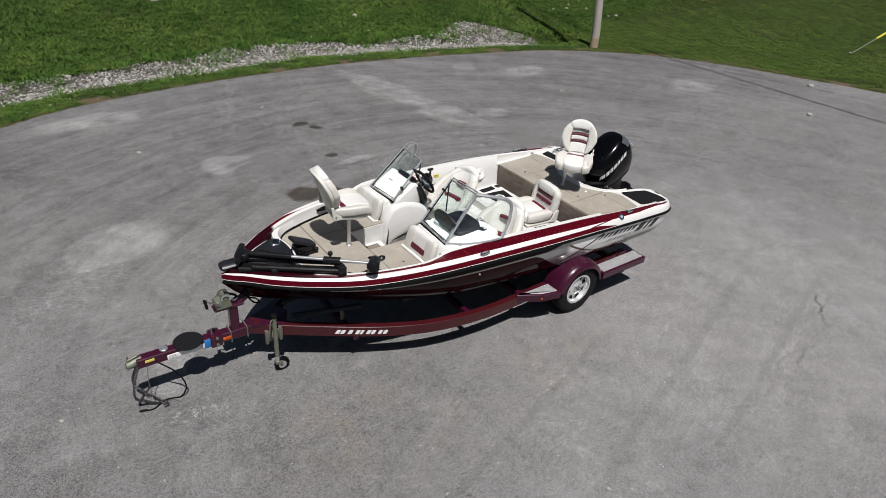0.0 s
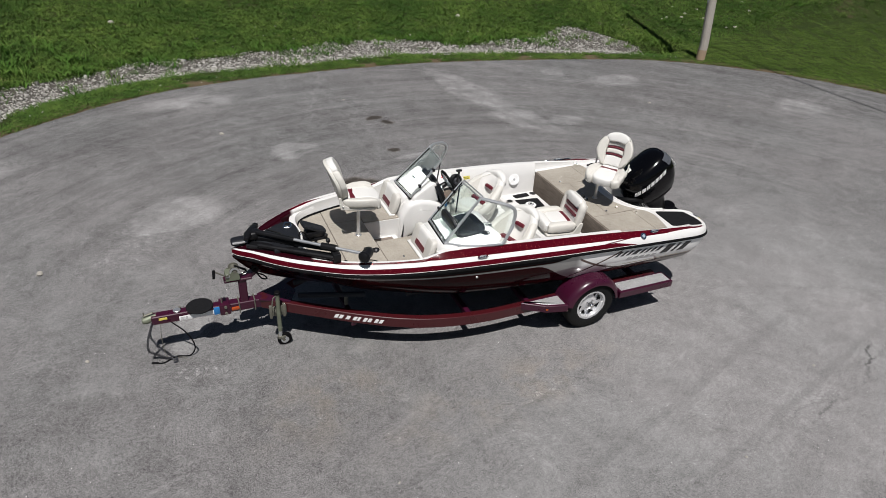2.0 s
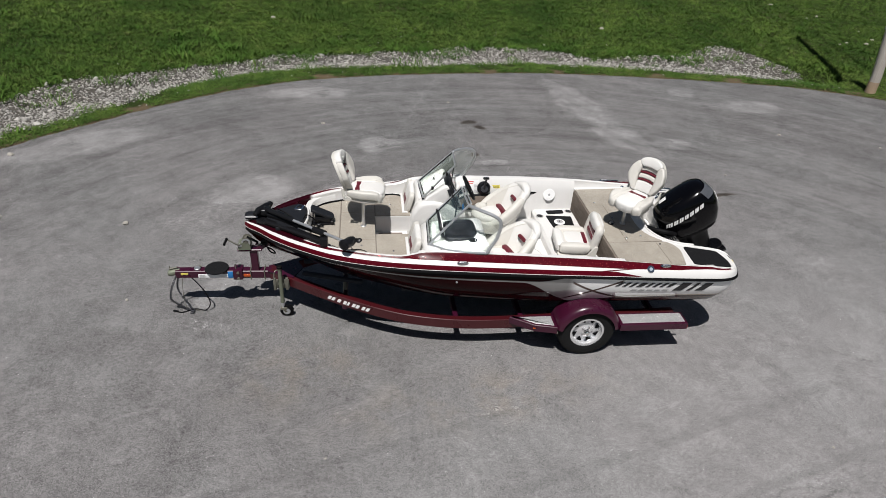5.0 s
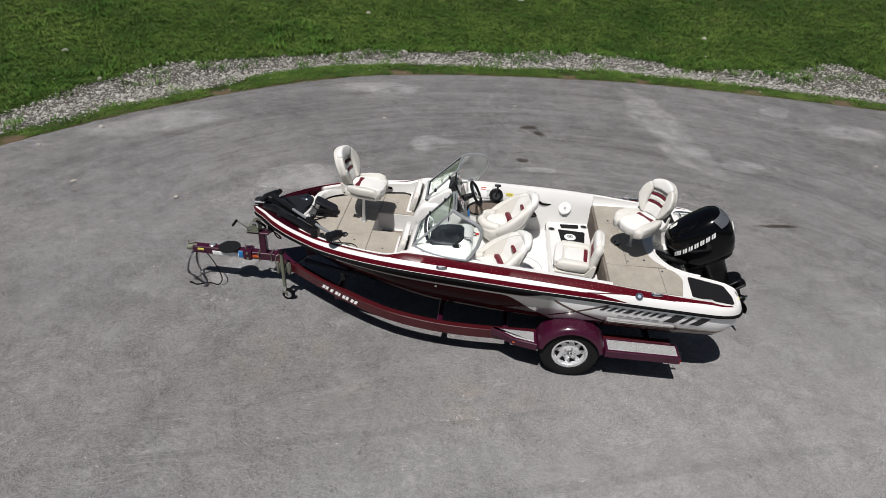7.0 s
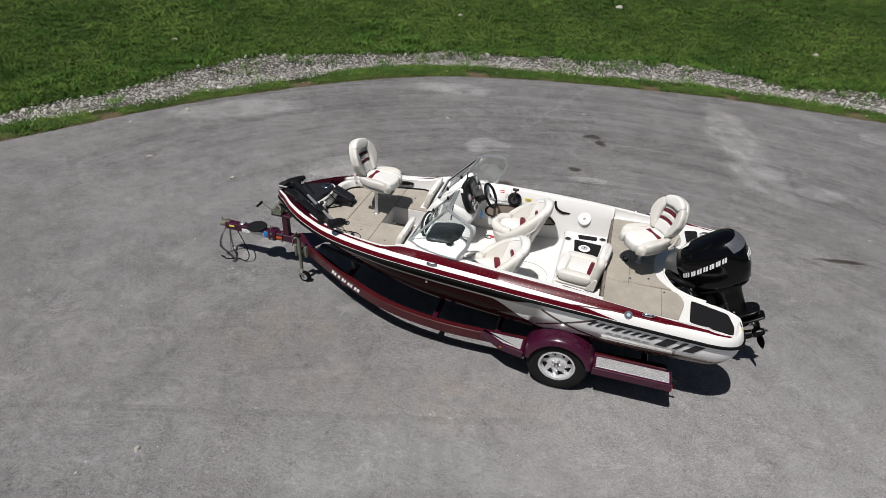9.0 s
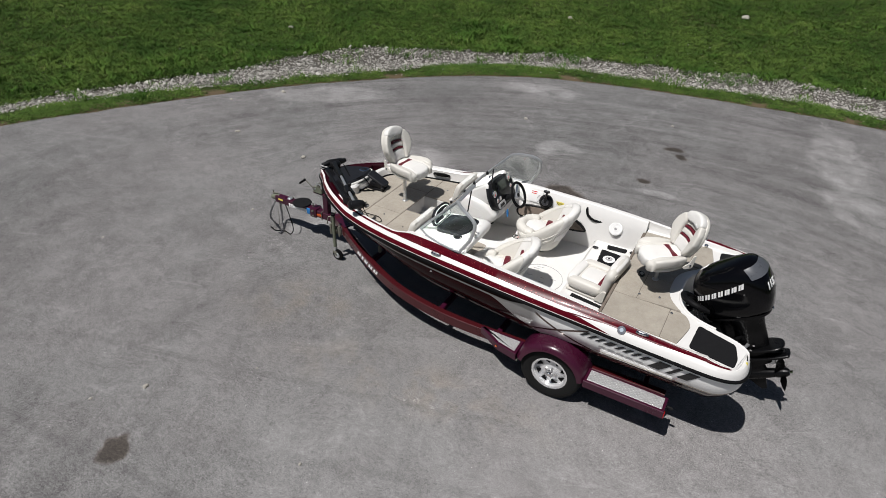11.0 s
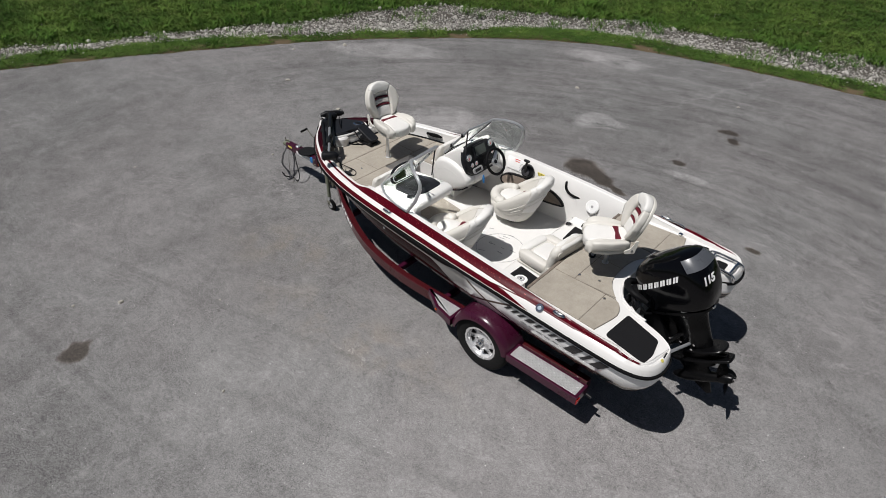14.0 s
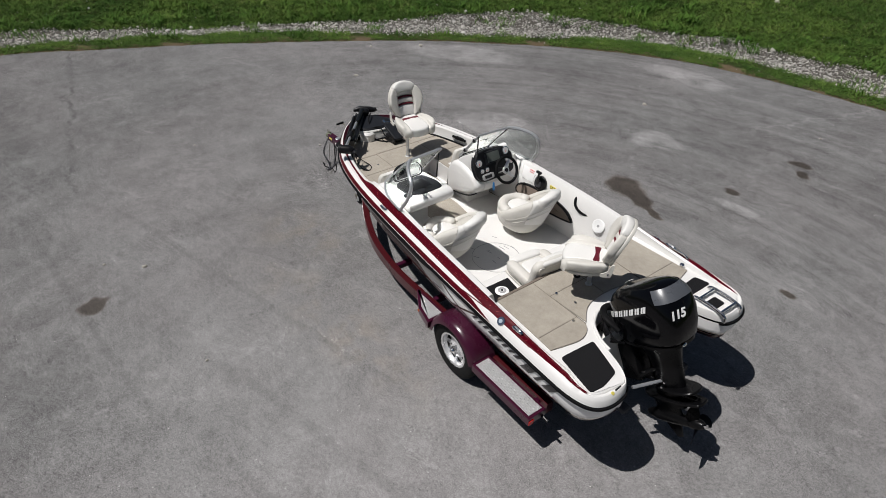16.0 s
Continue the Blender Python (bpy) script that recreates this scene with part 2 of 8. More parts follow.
# ---- materials ----
def make_asphalt():
    m = Mat("worn_asphalt", rough=0.9)
    x, y, z = m.xyz()
    warp = m.noise(0.9, 4) - 0.5
    warp2 = m.noise(0.7, 4, vector=m.vec(x + 31.0, y - 17.0)) - 0.5
    xw, yw = x + warp * 0.7 + (m.noise(3.1, 3) - 0.5) * 0.3, y + warp2 * 0.7
    fine_w = (m.noise(5.0, 3) - 0.5) * 0.22

    def blob(cx, cy, rx, ry, turn=0.0, soft=0.35, wobble=True):
        c, s = math.cos(radians(turn)), math.sin(radians(turn))
        px, py = (xw, yw) if wobble else (x + fine_w, y + fine_w * 0.7)
        u, v = ((px - cx) * c + (py - cy) * s) / rx, ((py - cy) * c - (px - cx) * s) / ry
        return (u * u + v * v).op("SQRT").ramp(1.0 + soft * 0.5, 1.0 - soft)

    # old pale patches where gravel dust and patching compound lie
    pale = None
    for b in ((-7.6, 4.9, 1.5, 0.55, 35), (-3.75, 7.9, 1.0, 0.45, 5), (2.5, 7.6, 0.55, 1.7, 10), (2.9, 5.4, 0.45, 1.0, 25), (-2.25, 4.95, 0.45, 0.3, 0), (-4.35, 3.01, 0.75, 0.5, 20), (-0.11, 4.18, 0.4, 0.16, 0),
              (-2.35, 4.85, 0.35, 0.3, 0), (6.9, 7.4, 0.8, 0.5, 0), (10.5, 4.5, 0.8, 0.55, 0), (3.8, 5.0, 0.4, 0.3, 0), (5.5, 8.3, 0.35, 0.3, 0), (-4.35, 0.35, 0.5, 0.16, 60)):
        k = blob(*b, soft=0.28)
        pale = k if pale is None else pale.max(k)
    oil = None
    for b in ((-0.27, 6.2, 0.19, 0.11, 10), (-0.1, 5.90, 0.14, 0.08, -40), (-0.47, 4.5, 0.12, 0.1, 0), (-3.27, -3.87, 0.13, 0.18, 20), (-1.5, 3.3, 0.36, 0.27, -10), (-1.12, 3.17, 0.3, 0.14, -20),
              (-0.82, 3.05, 0.26, 0.07, -15), (1.33, 2.92, 0.1, 0.07, 0), (3.65, 2.8, 0.4, 0.05, 8)):
        k = blob(*b, soft=0.3, wobble=False)
        oil = k if oil is None else oil.max(k)
    # arcs of tyres round the turning circle
    r = ((x - 0.5) * (x - 0.5) + (y + 2.0) * (y + 2.0)).op("SQRT")
    arcs = m.noise(1.0, 5, 0.6, vector=m.vec(r * 2.6, x * 0.10, y * 0.10))
    arcs2 = m.noise(1.0, 3, 0.6, vector=m.vec((x * 0.8 + y * 0.6) * 2.2, (y * 0.8 - x * 0.6) * 0.12, 4.0))
    big, mid = m.noise(0.35, 5, 0.6), m.noise(2.2, 5, 0.65)
    speck, grit = m.noise(105.0, 2, 0.8), m.cells(150.0)
    clump = m.noise(30.0, 4, 0.8)
    scuff = blob(-4.4, -0.41, 0.34, 0.12, -12, 0.6).max(blob(-4.9, 2.2, 0.8, 0.4, 30, 0.6)).max(blob(-1.1, -1.92, 0.3, 0.12, 10, 0.6)) * (m.noise(14.0, 4, 0.75) * 0.6 + m.noise(60.0, 2) * 0.4).ramp(0.53, 0.60)
    pock = m.cells(13.0).ramp(0.13, 0.06) * m.cells(13.0, out=1).ramp(0.72, 0.8) * m.noise(1.4, 2).ramp(0.42, 0.6)
    flint = m.cells(34.0).ramp(0.17, 0.10) * m.cells(34.0, out=1).ramp(0.87, 0.90)
    tar = m.cells(9.0).ramp(0.22, 0.10) * m.cells(9.0, out=1).ramp(0.80, 0.86)
    # thin pale scratches
    su, sv = x * 0.94 + y * 0.34 + warp * 0.3, y * 0.94 - x * 0.34 + warp2 * 0.3
    thread = (m.noise(1.0, 2, vector=m.vec(su * 0.25, sv * 3.2, 7.0)) - 0.5).abs().ramp(0.010, 0.002) * m.noise(1.3, 3).ramp(0.48, 0.60)
    streak = m.noise(1.0, 4, 0.7, vector=m.vec(r * 9.0, x * 0.22, y * 0.22))
    # Base tone: paler around two near spots, darker far off and to both sides.
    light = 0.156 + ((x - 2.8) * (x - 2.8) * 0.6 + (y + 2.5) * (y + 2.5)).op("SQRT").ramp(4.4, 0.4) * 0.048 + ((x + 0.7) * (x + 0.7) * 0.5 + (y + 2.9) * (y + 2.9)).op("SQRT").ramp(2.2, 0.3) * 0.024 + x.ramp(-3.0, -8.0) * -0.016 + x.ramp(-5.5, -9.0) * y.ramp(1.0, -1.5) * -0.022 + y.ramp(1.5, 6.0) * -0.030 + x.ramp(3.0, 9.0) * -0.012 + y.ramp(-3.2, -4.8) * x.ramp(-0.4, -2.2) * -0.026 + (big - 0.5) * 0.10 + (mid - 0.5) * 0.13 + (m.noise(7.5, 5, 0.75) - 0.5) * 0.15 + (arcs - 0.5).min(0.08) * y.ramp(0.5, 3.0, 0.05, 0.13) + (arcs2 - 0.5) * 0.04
    light = light + pale * (0.062 + (mid - 0.5) * 0.18 + (clump - 0.5) * 0.10) + (streak - 0.5) * y.ramp(0.5, 3.0, 0.03, 0.10) + (speck - 0.5) * 0.55 + (grit - 0.45) * 0.14 + (clump - 0.5) * 0.24 + (m.noise(66.0, 2, 0.85) - 0.5) * 0.30 + pock * 0.30 + flint * 0.65 - tar * 0.05 + thread * 0.035 + scuff * 0.16 + m.noise(4.2, 5, 0.72).ramp(0.57, 0.66) * m.noise(0.8, 3).ramp(0.42, 0.56) * 0.045 - m.noise(2.6, 5, 0.7).ramp(0.58, 0.68) * m.noise(0.6, 3).ramp(0.46, 0.58) * 0.03
    # faint straight tyre tracks
    def track(x0, y0, x1, y1, w):
        dx, dy = x1 - x0, y1 - y0
        n = math.hypot(dx, dy)
        v = ((y - y0) * dx - (x - x0) * dy) / n + (big - 0.5) * 0.25
        u = ((x - x0) * dx + (y - y0) * dy) / n
        return v.abs().ramp(w, w * 0.4) * u.ramp(-0.6, 0.4) * u.ramp(n + 0.6, n - 0.4)
    tracks = track(-5.6, -4.28, -1.2, -3.78, 0.06).max(track(-4.6, -2.95, -0.3, -1.71, 0.06)).max(track(-1.6, -3.03, 2.6, -1.76, 0.075)).max(track(-0.4, -3.40, 3.6, -2.36, 0.06))
    light = light * (1.0 - oil * 0.70) * (1.0 - tracks * (mid - 0.2) * 0.36)
    # hairline cracks
    def crack(x0, y0, x1, y1, w=0.012):
        dx, dy = x1 - x0, y1 - y0
        n = math.hypot(dx, dy)
        u = ((x - x0) * dx + (y - y0) * dy) / n
        v = ((y - y0) * dx - (x - x0) * dy) / n + (m.noise(1.6, 6, 0.7, vector=m.vec(u, x0, y0)) - 0.5) * 0.7
        return v.abs().ramp(w * 1.6, w * 0.3) * u.ramp(-0.1, 0.1) * u.ramp(n + 0.1, n - 0.1)
    cracks = (crack(1.4, -0.6, 4.4, -1.8).max(crack(3.6, -2.6, 0.2, -3.3)) * 0.4).max(crack(-12.5, -2.4, -6.0, -3.6, 0.03) * 0.6).max(crack(3.17, -2.53, 2.55, -2.97, 0.016)).max(crack(2.55, -2.97, 1.44, -3.25, 0.014) * 0.7)
    filled = crack(-0.55, 9.6, -1.6, 6.3, 0.02).max(crack(2.0, 9.7, 2.4, 8.9, 0.016))
    light = (light * (1.0 - cracks * 0.6 * mid.ramp(0.36, 0.55)) + filled * 0.05).max(0.02)
    rust = blob(-1.4, -1.75, 1.5, 0.45, 8, 0.9).max(blob(-3.2, -1.2, 0.9, 0.5, 30, 0.9)) * mid.ramp(0.42, 0.62)
    tone = (m.noise(0.28, 3, vector=m.vec(x + 7.0, y + 3.0)) + (mid - 0.5) * 0.4).ramp(0.40, 0.62)
    warm = m.mix(pale * 0.5, m.mix_mul((1.005, 0.968, 0.958), light), m.mix_mul((1.0, 0.978, 0.965), light))
    ground = m.mix(rust * 0.7, m.mix(tone * 0.5, warm, m.mix_mul((0.965, 0.965, 0.95), light)), m.mix_mul((0.94, 0.83, 0.72), light))
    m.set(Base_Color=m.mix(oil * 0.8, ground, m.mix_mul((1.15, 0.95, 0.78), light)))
    m.set(Roughness=0.92 - oil * 0.35, Specular_IOR_Level=0.3)
    m.bump(speck * 0.7 + grit * 0.6 - cracks * 1.5, 0.5, 0.005)
    return m.m


def make_soil():
    m = Mat("grass_and_soil", rough=1.0, Specular_IOR_Level=0.1)
    a = m.t.nodes.new("ShaderNodeAttribute")
    a.attribute_name = "gravel"
    g = Val(m.t, a.outputs["Fac"])
    n1, n2, n3 = m.noise(0.45, 5, 0.6), m.noise(3.5, 4, 0.65), m.noise(40.0, 3, 0.7)
    # Greens kept dark to paint the shade in gaps between blades.
    green = m.mix(n2, (0.015, 0.027, 0.007), (0.038, 0.052, 0.014))
    green = m.mix((n1 * 0.7 + n2 * 0.3).ramp(0.56, 0.68), green, (0.060, 0.050, 0.028))
    # Bed colour darker than the stones, painting the shadow between them.
    stone = m.mix(n3, (0.03, 0.027, 0.023), (0.13, 0.12, 0.105))
    edge = (g + (n2 - 0.5) * 0.5).ramp(0.4, 0.6)
    r = m.t.nodes.new("ShaderNodeAttribute")
    r.attribute_name = "rim"
    rim = (Val(m.t, r.outputs["Fac"]) + (n1 - 0.5) * 1.4 + (n2 - 0.5) * 0.6).ramp(0.45, 0.7)
    dirt = m.mix(n3, (0.055, 0.036, 0.022), (0.16, 0.125, 0.08))
    m.set(Base_Color=m.mix(rim, m.mix(edge, green, stone), dirt))
    m.bump(n3 + n2, 0.6, 0.03)
    return m.m


def make_grass(name, a, b, dry):
    m = Mat(name, rough=0.8, Specular_IOR_Level=0.1)
    i, n, n2 = m.island(), m.noise(0.5, 4, 0.6), m.noise(2.4, 3)
    col = m.mix(i * 0.5 + (n - 0.5) * 2.2 + (n2 - 0.35) * 1.0, a, b)
    m.set(Base_Color=m.mix((i * 0.55 + n2 * 0.6).ramp(0.80, 1.05), col, dry))
    return m.m


def make_stone(name, lo, hi):
    m = Mat(name, rough=0.9, Specular_IOR_Level=0.25)
    i, n = m.island(), m.noise(30.0, 3)
    m.set(Base_Color=m.mix(i * 0.8 + (n - 0.4) * 0.5, lo, hi))
    m.bump(n, 0.4, 0.01)
    return m.m


ASPHALT, SOIL = make_asphalt(), make_soil()
GRASS = make_grass("meadow_grass", (0.036, 0.082, 0.015), (0.125, 0.192, 0.038), (0.22, 0.19, 0.09))
WEED = make_grass("tall_weed", (0.04, 0.10, 0.014), (0.11, 0.19, 0.035), (0.22, 0.21, 0.09))
LAWN = make_grass("mown_lawn", (0.062, 0.108, 0.018), (0.110, 0.165, 0.034), (0.20, 0.18, 0.07))
STONE = make_stone("crushed_limestone", (0.09, 0.085, 0.075), (0.56, 0.54, 0.50))


# ---- ground, pavement, gravel and grass ----
CX, CY = 0.5, -3.0
EDGE = [(-13.3, -3.7), (-12.4, -1.6), (-11.5, 0.35), (-10.52, 2.1), (-9.66, 3.5), (-8.75, 4.85), (-7.6, 6.15), (-6.2, 7.5), (-4.65, 8.55), (-3.1, 9.15), (-1.5, 9.48), (0.4, 9.72), (2.6, 9.84), (5.95, 9.55), (9.0, 9.0), (11.0, 8.05), (12.4, 6.9),
        (13.7, 5.2), (15.4, 1.6), (17.5, -4.0), (17.0, -12.0), (9.0, -19.0), (-3.0, -20.0), (-12.0, -14.0), (-13.8, -8.0)]
_dense = smooth_line([(x, y, 0) for x, y in EDGE], 12, True)
_ang = np.array([math.atan2(p.y - CY, p.x - CX) for p in _dense])
_rad = np.array([math.hypot(p.y - CY, p.x - CX) for p in _dense])
_o = np.argsort(_ang)
_ang, _rad = _ang[_o], _rad[_o]


def edge_r(a):
    return np.interp((np.asarray(a) + np.pi) % (2 * np.pi) - np.pi, _ang, _rad, period=2 * np.pi)


def wave(a, k, seed):
    return np.sin(a * k + seed) * 0.5 + np.sin(a * k * 2.3 + seed * 2.1) * 0.3 + np.sin(a * k * 5.1 + seed * 3.7) * 0.2


def gravel_at(a, d):
    """1 in the strip of crushed stone behind the verge, 0 outside it."""
    x = CX + (edge_r(a) + d) * np.cos(a)
    inner = 0.58 - 0.30 * np.exp(-((x + 8.4) / 1.4) ** 2) + 0.22 * wave(a, 9, 1.0) + 0.35 * np.exp(-((x + 4.5) / 1.6) ** 2)
    outer = 2.35 + 0.15 * np.exp(-((x + 8.4) / 1.3) ** 2) - 0.5 * np.clip((-9.6 - x) / 1.5, 0, 1) + 0.35 * wave(a, 7, 4.0) + 1.3 * np.exp(-((x - 8.6) / 1.25) ** 2) - 0.35 * np.exp(-((x - 4.3) / 1.2) ** 2)
    on = np.clip((d - inner) / 0.25, 0, 1) * np.clip((outer - d) / 0.25, 0, 1)
    return on * np.where((x < 10.3) & (np.sin(a) > -0.1), 1.0, 0.0)


def mown_at(a, d):
    """1 on the mown lawn beyond the pole."""
    x = CX + (edge_r(a) + d) * np.cos(a)
    y = CY + (edge_r(a) + d) * np.sin(a)
    return np.clip((x - 10.0 - np.clip(d - 1.0, 0, 99) * 1.25) / 0.8, 0, 1) * (y > -8)


def height_at(a, d):
    d = np.asarray(d, float)
    mown = mown_at(a, d)
    x = CX + (edge_r(a) + d) * np.cos(a)
    ditch = -(0.10 + 0.32 * np.exp(-((x - 10.6) / 1.3) ** 2)) * np.exp(-((d - 1.5) / 0.6) ** 2) + 0.03 * np.clip(d / 0.3, 0, 1)
    bank = 0.13 * np.clip(d - 2.5, 0, 30) + 0.06 * wave(a, 11, 2.0) * np.clip((d - 2) / 4, 0, 1)
    lawn = 0.03 * np.clip(d / 0.3, 0, 1) + 0.045 * np.clip(d, 0, 30)
    h = (ditch + bank) * (1 - mown) + lawn * mown
    return np.where(d < 0, -0.05, h)


def sheet(name, verts, tris, material, **attrs):
    me = bpy.data.meshes.new(name)
    me.vertices.add(len(verts))
    me.vertices.foreach_set("co", np.asarray(verts, np.float32).ravel())
    k = tris.shape[1]
    me.loops.add(tris.size)
    me.loops.foreach_set("vertex_index", tris.astype(np.int32).ravel())
    me.polygons.add(len(tris))
    me.polygons.foreach_set("loop_start", np.arange(0, tris.size, k, dtype=np.int32))
    for key, val in attrs.items():
        me.attributes.new(key, "FLOAT", "POINT").data.foreach_set("value", np.asarray(val, np.float32))
    me.update(calc_edges=True)
    me.validate()
    me.materials.append(material)
    return new(name, me)


def build_ground():
    na = 420
    a = np.linspace(-np.pi, np.pi, na, endpoint=False)
    ds = np.concatenate([[-0.6, -0.05], np.arange(0.0, 4.0, 0.16), np.arange(4.0, 16, 0.7), [20, 30, 60, 150, 500, 1500]])
    A, D = np.meshgrid(a, ds, indexing="ij")
    R = edge_r(A) + D
    H = height_at(A, D) + np.where((D > 0.1) & (D < 20), 0.02 * wave(A * 9 + D, 13, 0.4), 0)
    v = np.stack([CX + R * np.cos(A), CY + R * np.sin(A), H], -1).reshape(-1, 3)
    v = np.concatenate([v, [[CX, CY, -0.05]]])
    g = np.concatenate([gravel_at(A, D).ravel(), [0]])
    nd = len(ds)
    i, j = np.meshgrid(np.arange(na), np.arange(nd - 1), indexing="ij")
    k = (i + 1) % na
    q = np.stack([i * nd + j, i * nd + j + 1, k * nd + j + 1, k * nd + j], -1).reshape(-1, 4)
    quads = np.concatenate([q[:, [0, 1, 2]], q[:, [0, 2, 3]]])
    fan = np.stack([np.full(na, na * nd), np.arange(na) * nd, ((np.arange(na) + 1) % na) * nd], -1)
    ob = sheet("ground", v, np.concatenate([quads, fan]), SOIL, gravel=g, rim=np.concatenate([np.clip(1.1 - D.ravel() / 0.5, 0, 1), [0]]))
    ob.data.shade_smooth()
    tagged(ob, "green grassy bank and verge with bare earth patches", "ground", kind="structure")


def build_pavement():
    bm = bmesh.new()
    n = 360
    a = np.linspace(-np.pi, np.pi, n, endpoint=False)
    rng = np.random.default_rng(4)
    rag = 0.03 * wave(a, 40, 0.3) + 0.02 * rng.standard_normal(n)
    top = [bm.verts.new((CX + (r - 0.02) * math.cos(t), CY + (r - 0.02) * math.sin(t), 0.0)) for t, r in zip(a, edge_r(a) + rag)]
    low = [bm.verts.new((CX + (r + 0.05) * math.cos(t), CY + (r + 0.05) * math.sin(t), -0.045)) for t, r in zip(a, edge_r(a) + rag)]
    for i in range(n):
        bm.faces.new((top[i], low[i], low[(i + 1) % n], top[(i + 1) % n]))
    bm.faces.new(top)
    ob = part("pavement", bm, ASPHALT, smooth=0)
    tagged(ob, "worn grey asphalt turning area with pale patches and oil stains", "pavement", kind="structure")


def build_gravel():
    rng = np.random.default_rng(7)
    n = 130000
    a = rng.uniform(-0.4, np.pi + 0.3, n)
    d = rng.uniform(0.1, 4.2, n)
    keep = rng.random(n) < gravel_at(a, d) ** 0.7 * 0.95 + 0.007
    keep &= mown_at(a, d) < 0.5
    a, d = a[keep], d[keep]
    n = len(a)
    bm = bmesh.new()
    bmesh.ops.create_icosphere(bm, subdivisions=1, radius=1)
    base = np.array([v.co[:] for v in bm.verts])
    faces = np.array([[v.index for v in f.verts] for f in bm.faces])
    bm.free()
    r = edge_r(a) + d
    size = rng.lognormal(-4.05, 0.40, n).clip(0.012, 0.08)
    sc = size[:, None] * rng.uniform(0.45, 1.35, (n, 3))
    jit = 1 + rng.uniform(-0.42, 0.35, (n, 12, 1))
    p = base[None] * jit * sc[:, None]
    t = rng.uniform(0, 2 * np.pi, n)
    c, s = np.cos(t)[:, None], np.sin(t)[:, None]
    p = np.stack([p[..., 0] * c - p[..., 1] * s, p[..., 0] * s + p[..., 1] * c, p[..., 2] * 0.8], -1)
    p += np.stack([CX + r * np.cos(a), CY + r * np.sin(a), height_at(a, d) + size * 0.3], -1)[:, None]
    tri = (faces[None] + np.arange(n)[:, None, None] * 12).reshape(-1, 3)
    tagged(sheet("gravel", p.reshape(-1, 3), tri, STONE), "strip of pale crushed limestone along the verge", "gravel", kind="stuff")


def blades(name, a, d, h, lean, width, per, material, label, category, seed, spread=0.05):
    """Tufts of bent blades, each tuft at its place on the ground."""
    rng = np.random.default_rng(seed)
    n = len(a)
    r = edge_r(a) + d
    base = np.stack([CX + r * np.cos(a), CY + r * np.sin(a), height_at(a, d) - 0.01], -1)
    base = np.repeat(base, per, 0)
    m = n * per
    hh = np.repeat(h, per) * rng.uniform(0.6, 1.2, m)
    base[:, :2] += rng.normal(0, spread, (m, 2))
    t = rng.uniform(0, 2 * np.pi, m)
    out = np.stack([np.cos(t), np.sin(t), np.zeros(m)], -1)
    sd = np.stack([-np.sin(t), np.cos(t), np.zeros(m)], -1) * (width * rng.uniform(0.7, 1.3, m))[:, None]
    k = (lean * rng.uniform(0.4, 1.5, m) * hh)[:, None]
    up = np.array([0, 0, 1.0])
    bend = base + out * k * 0.35 + up * (hh * 0.6)[:, None]
    v = np.stack([base, bend - sd, bend + sd, base + out * k + up * (hh * 0.95)[:, None]], 1)
    f = np.array([[0, 2, 1], [1, 2, 3]])
    tri = (f[None] + np.arange(m)[:, None, None] * 4).reshape(-1, 3)
    ob = sheet(name, v.reshape(-1, 3), tri, material)
    return tagged(ob, label, category, kind="stuff")


def build_grass():
    rng = np.random.default_rng(11)
    n = 185000
    a = rng.uniform(-0.1, np.pi + 0.08, n)
    d = 0.06 + 17 * rng.random(n) ** 1.35
    g, mow = gravel_at(a, d), mown_at(a, d)
    bare = np.sin(a * 37 + d * 3) + np.sin(a * 91 - d * 5) * 0.7 + np.sin(a * 17 + 1.3) * 0.6
    ok = (rng.random(n) > g * 1.02) & ((d > 0.75) | (bare < rng.uniform(0.3, 1.6, n)))
    w = ok & (mow < rng.random(n))
    h = 0.035 + 0.045 * np.clip(d / 2.5, 0.1, 1) * rng.uniform(0.3, 1.4, n)
    blades("meadow_grass", a[w], d[w], h[w], 1.5, 0.0078, 7, GRASS, "rough green meadow grass with weeds on the bank", "grass", 1, 0.06)
    w = ok & (mow >= 0.5)
    blades("mown_lawn", a[w], d[w], np.full(w.sum(), 0.030), 1.6, 0.011, 5, LAWN, "short mown bright green lawn", "grass", 2, 0.06)
    k = 620
    a = rng.uniform(0.2, np.pi + 0.2, k)
    d = np.where(rng.random(k) < 0.5, rng.normal(2.2, 0.35, k), rng.uniform(0.15, 9, k)).clip(0.1, 14)
    w = mown_at(a, d) < 0.1
    a, d = a[w], d[w]
    blades("tall_weeds", a, d, rng.uniform(0.07, 0.19, len(a)), 1.1, 0.010, 26, WEED, "taller tufts of pale green weeds beside the gravel", "weeds", 3, 0.10)
    k = 9
    a = rng.normal(2.02, 0.05, k)
    d = rng.uniform(2.2, 4.0, k)
    blades("tall_grass_clump", a, d, rng.uniform(0.18, 0.32, k), 1.3, 0.011, 40, WEED, "clump of tall pale green grass above the gravel", "weeds", 5, 0.14)


build_ground()
build_pavement()
build_gravel()
build_grass()

# ---- boat materials ----
def make_flake(name, base):
    m = Mat(name, base, 0.3, 0.0, Specular_IOR_Level=0.25, Coat_Weight=0.12, Coat_Roughness=0.08)
    c = m.cells(95.0, out=0).ramp(0.46, 0.30)
    pick = m.cells(95.0, out=1).ramp(0.72, 0.98)
    n = m.noise(6.0, 3)
    m.set(Base_Color=m.mix(c * pick, m.mix_mul(base, 0.85 + n * 0.4), (0.42, 0.09, 0.085)), Metallic=c * pick * 0.4)
    return m


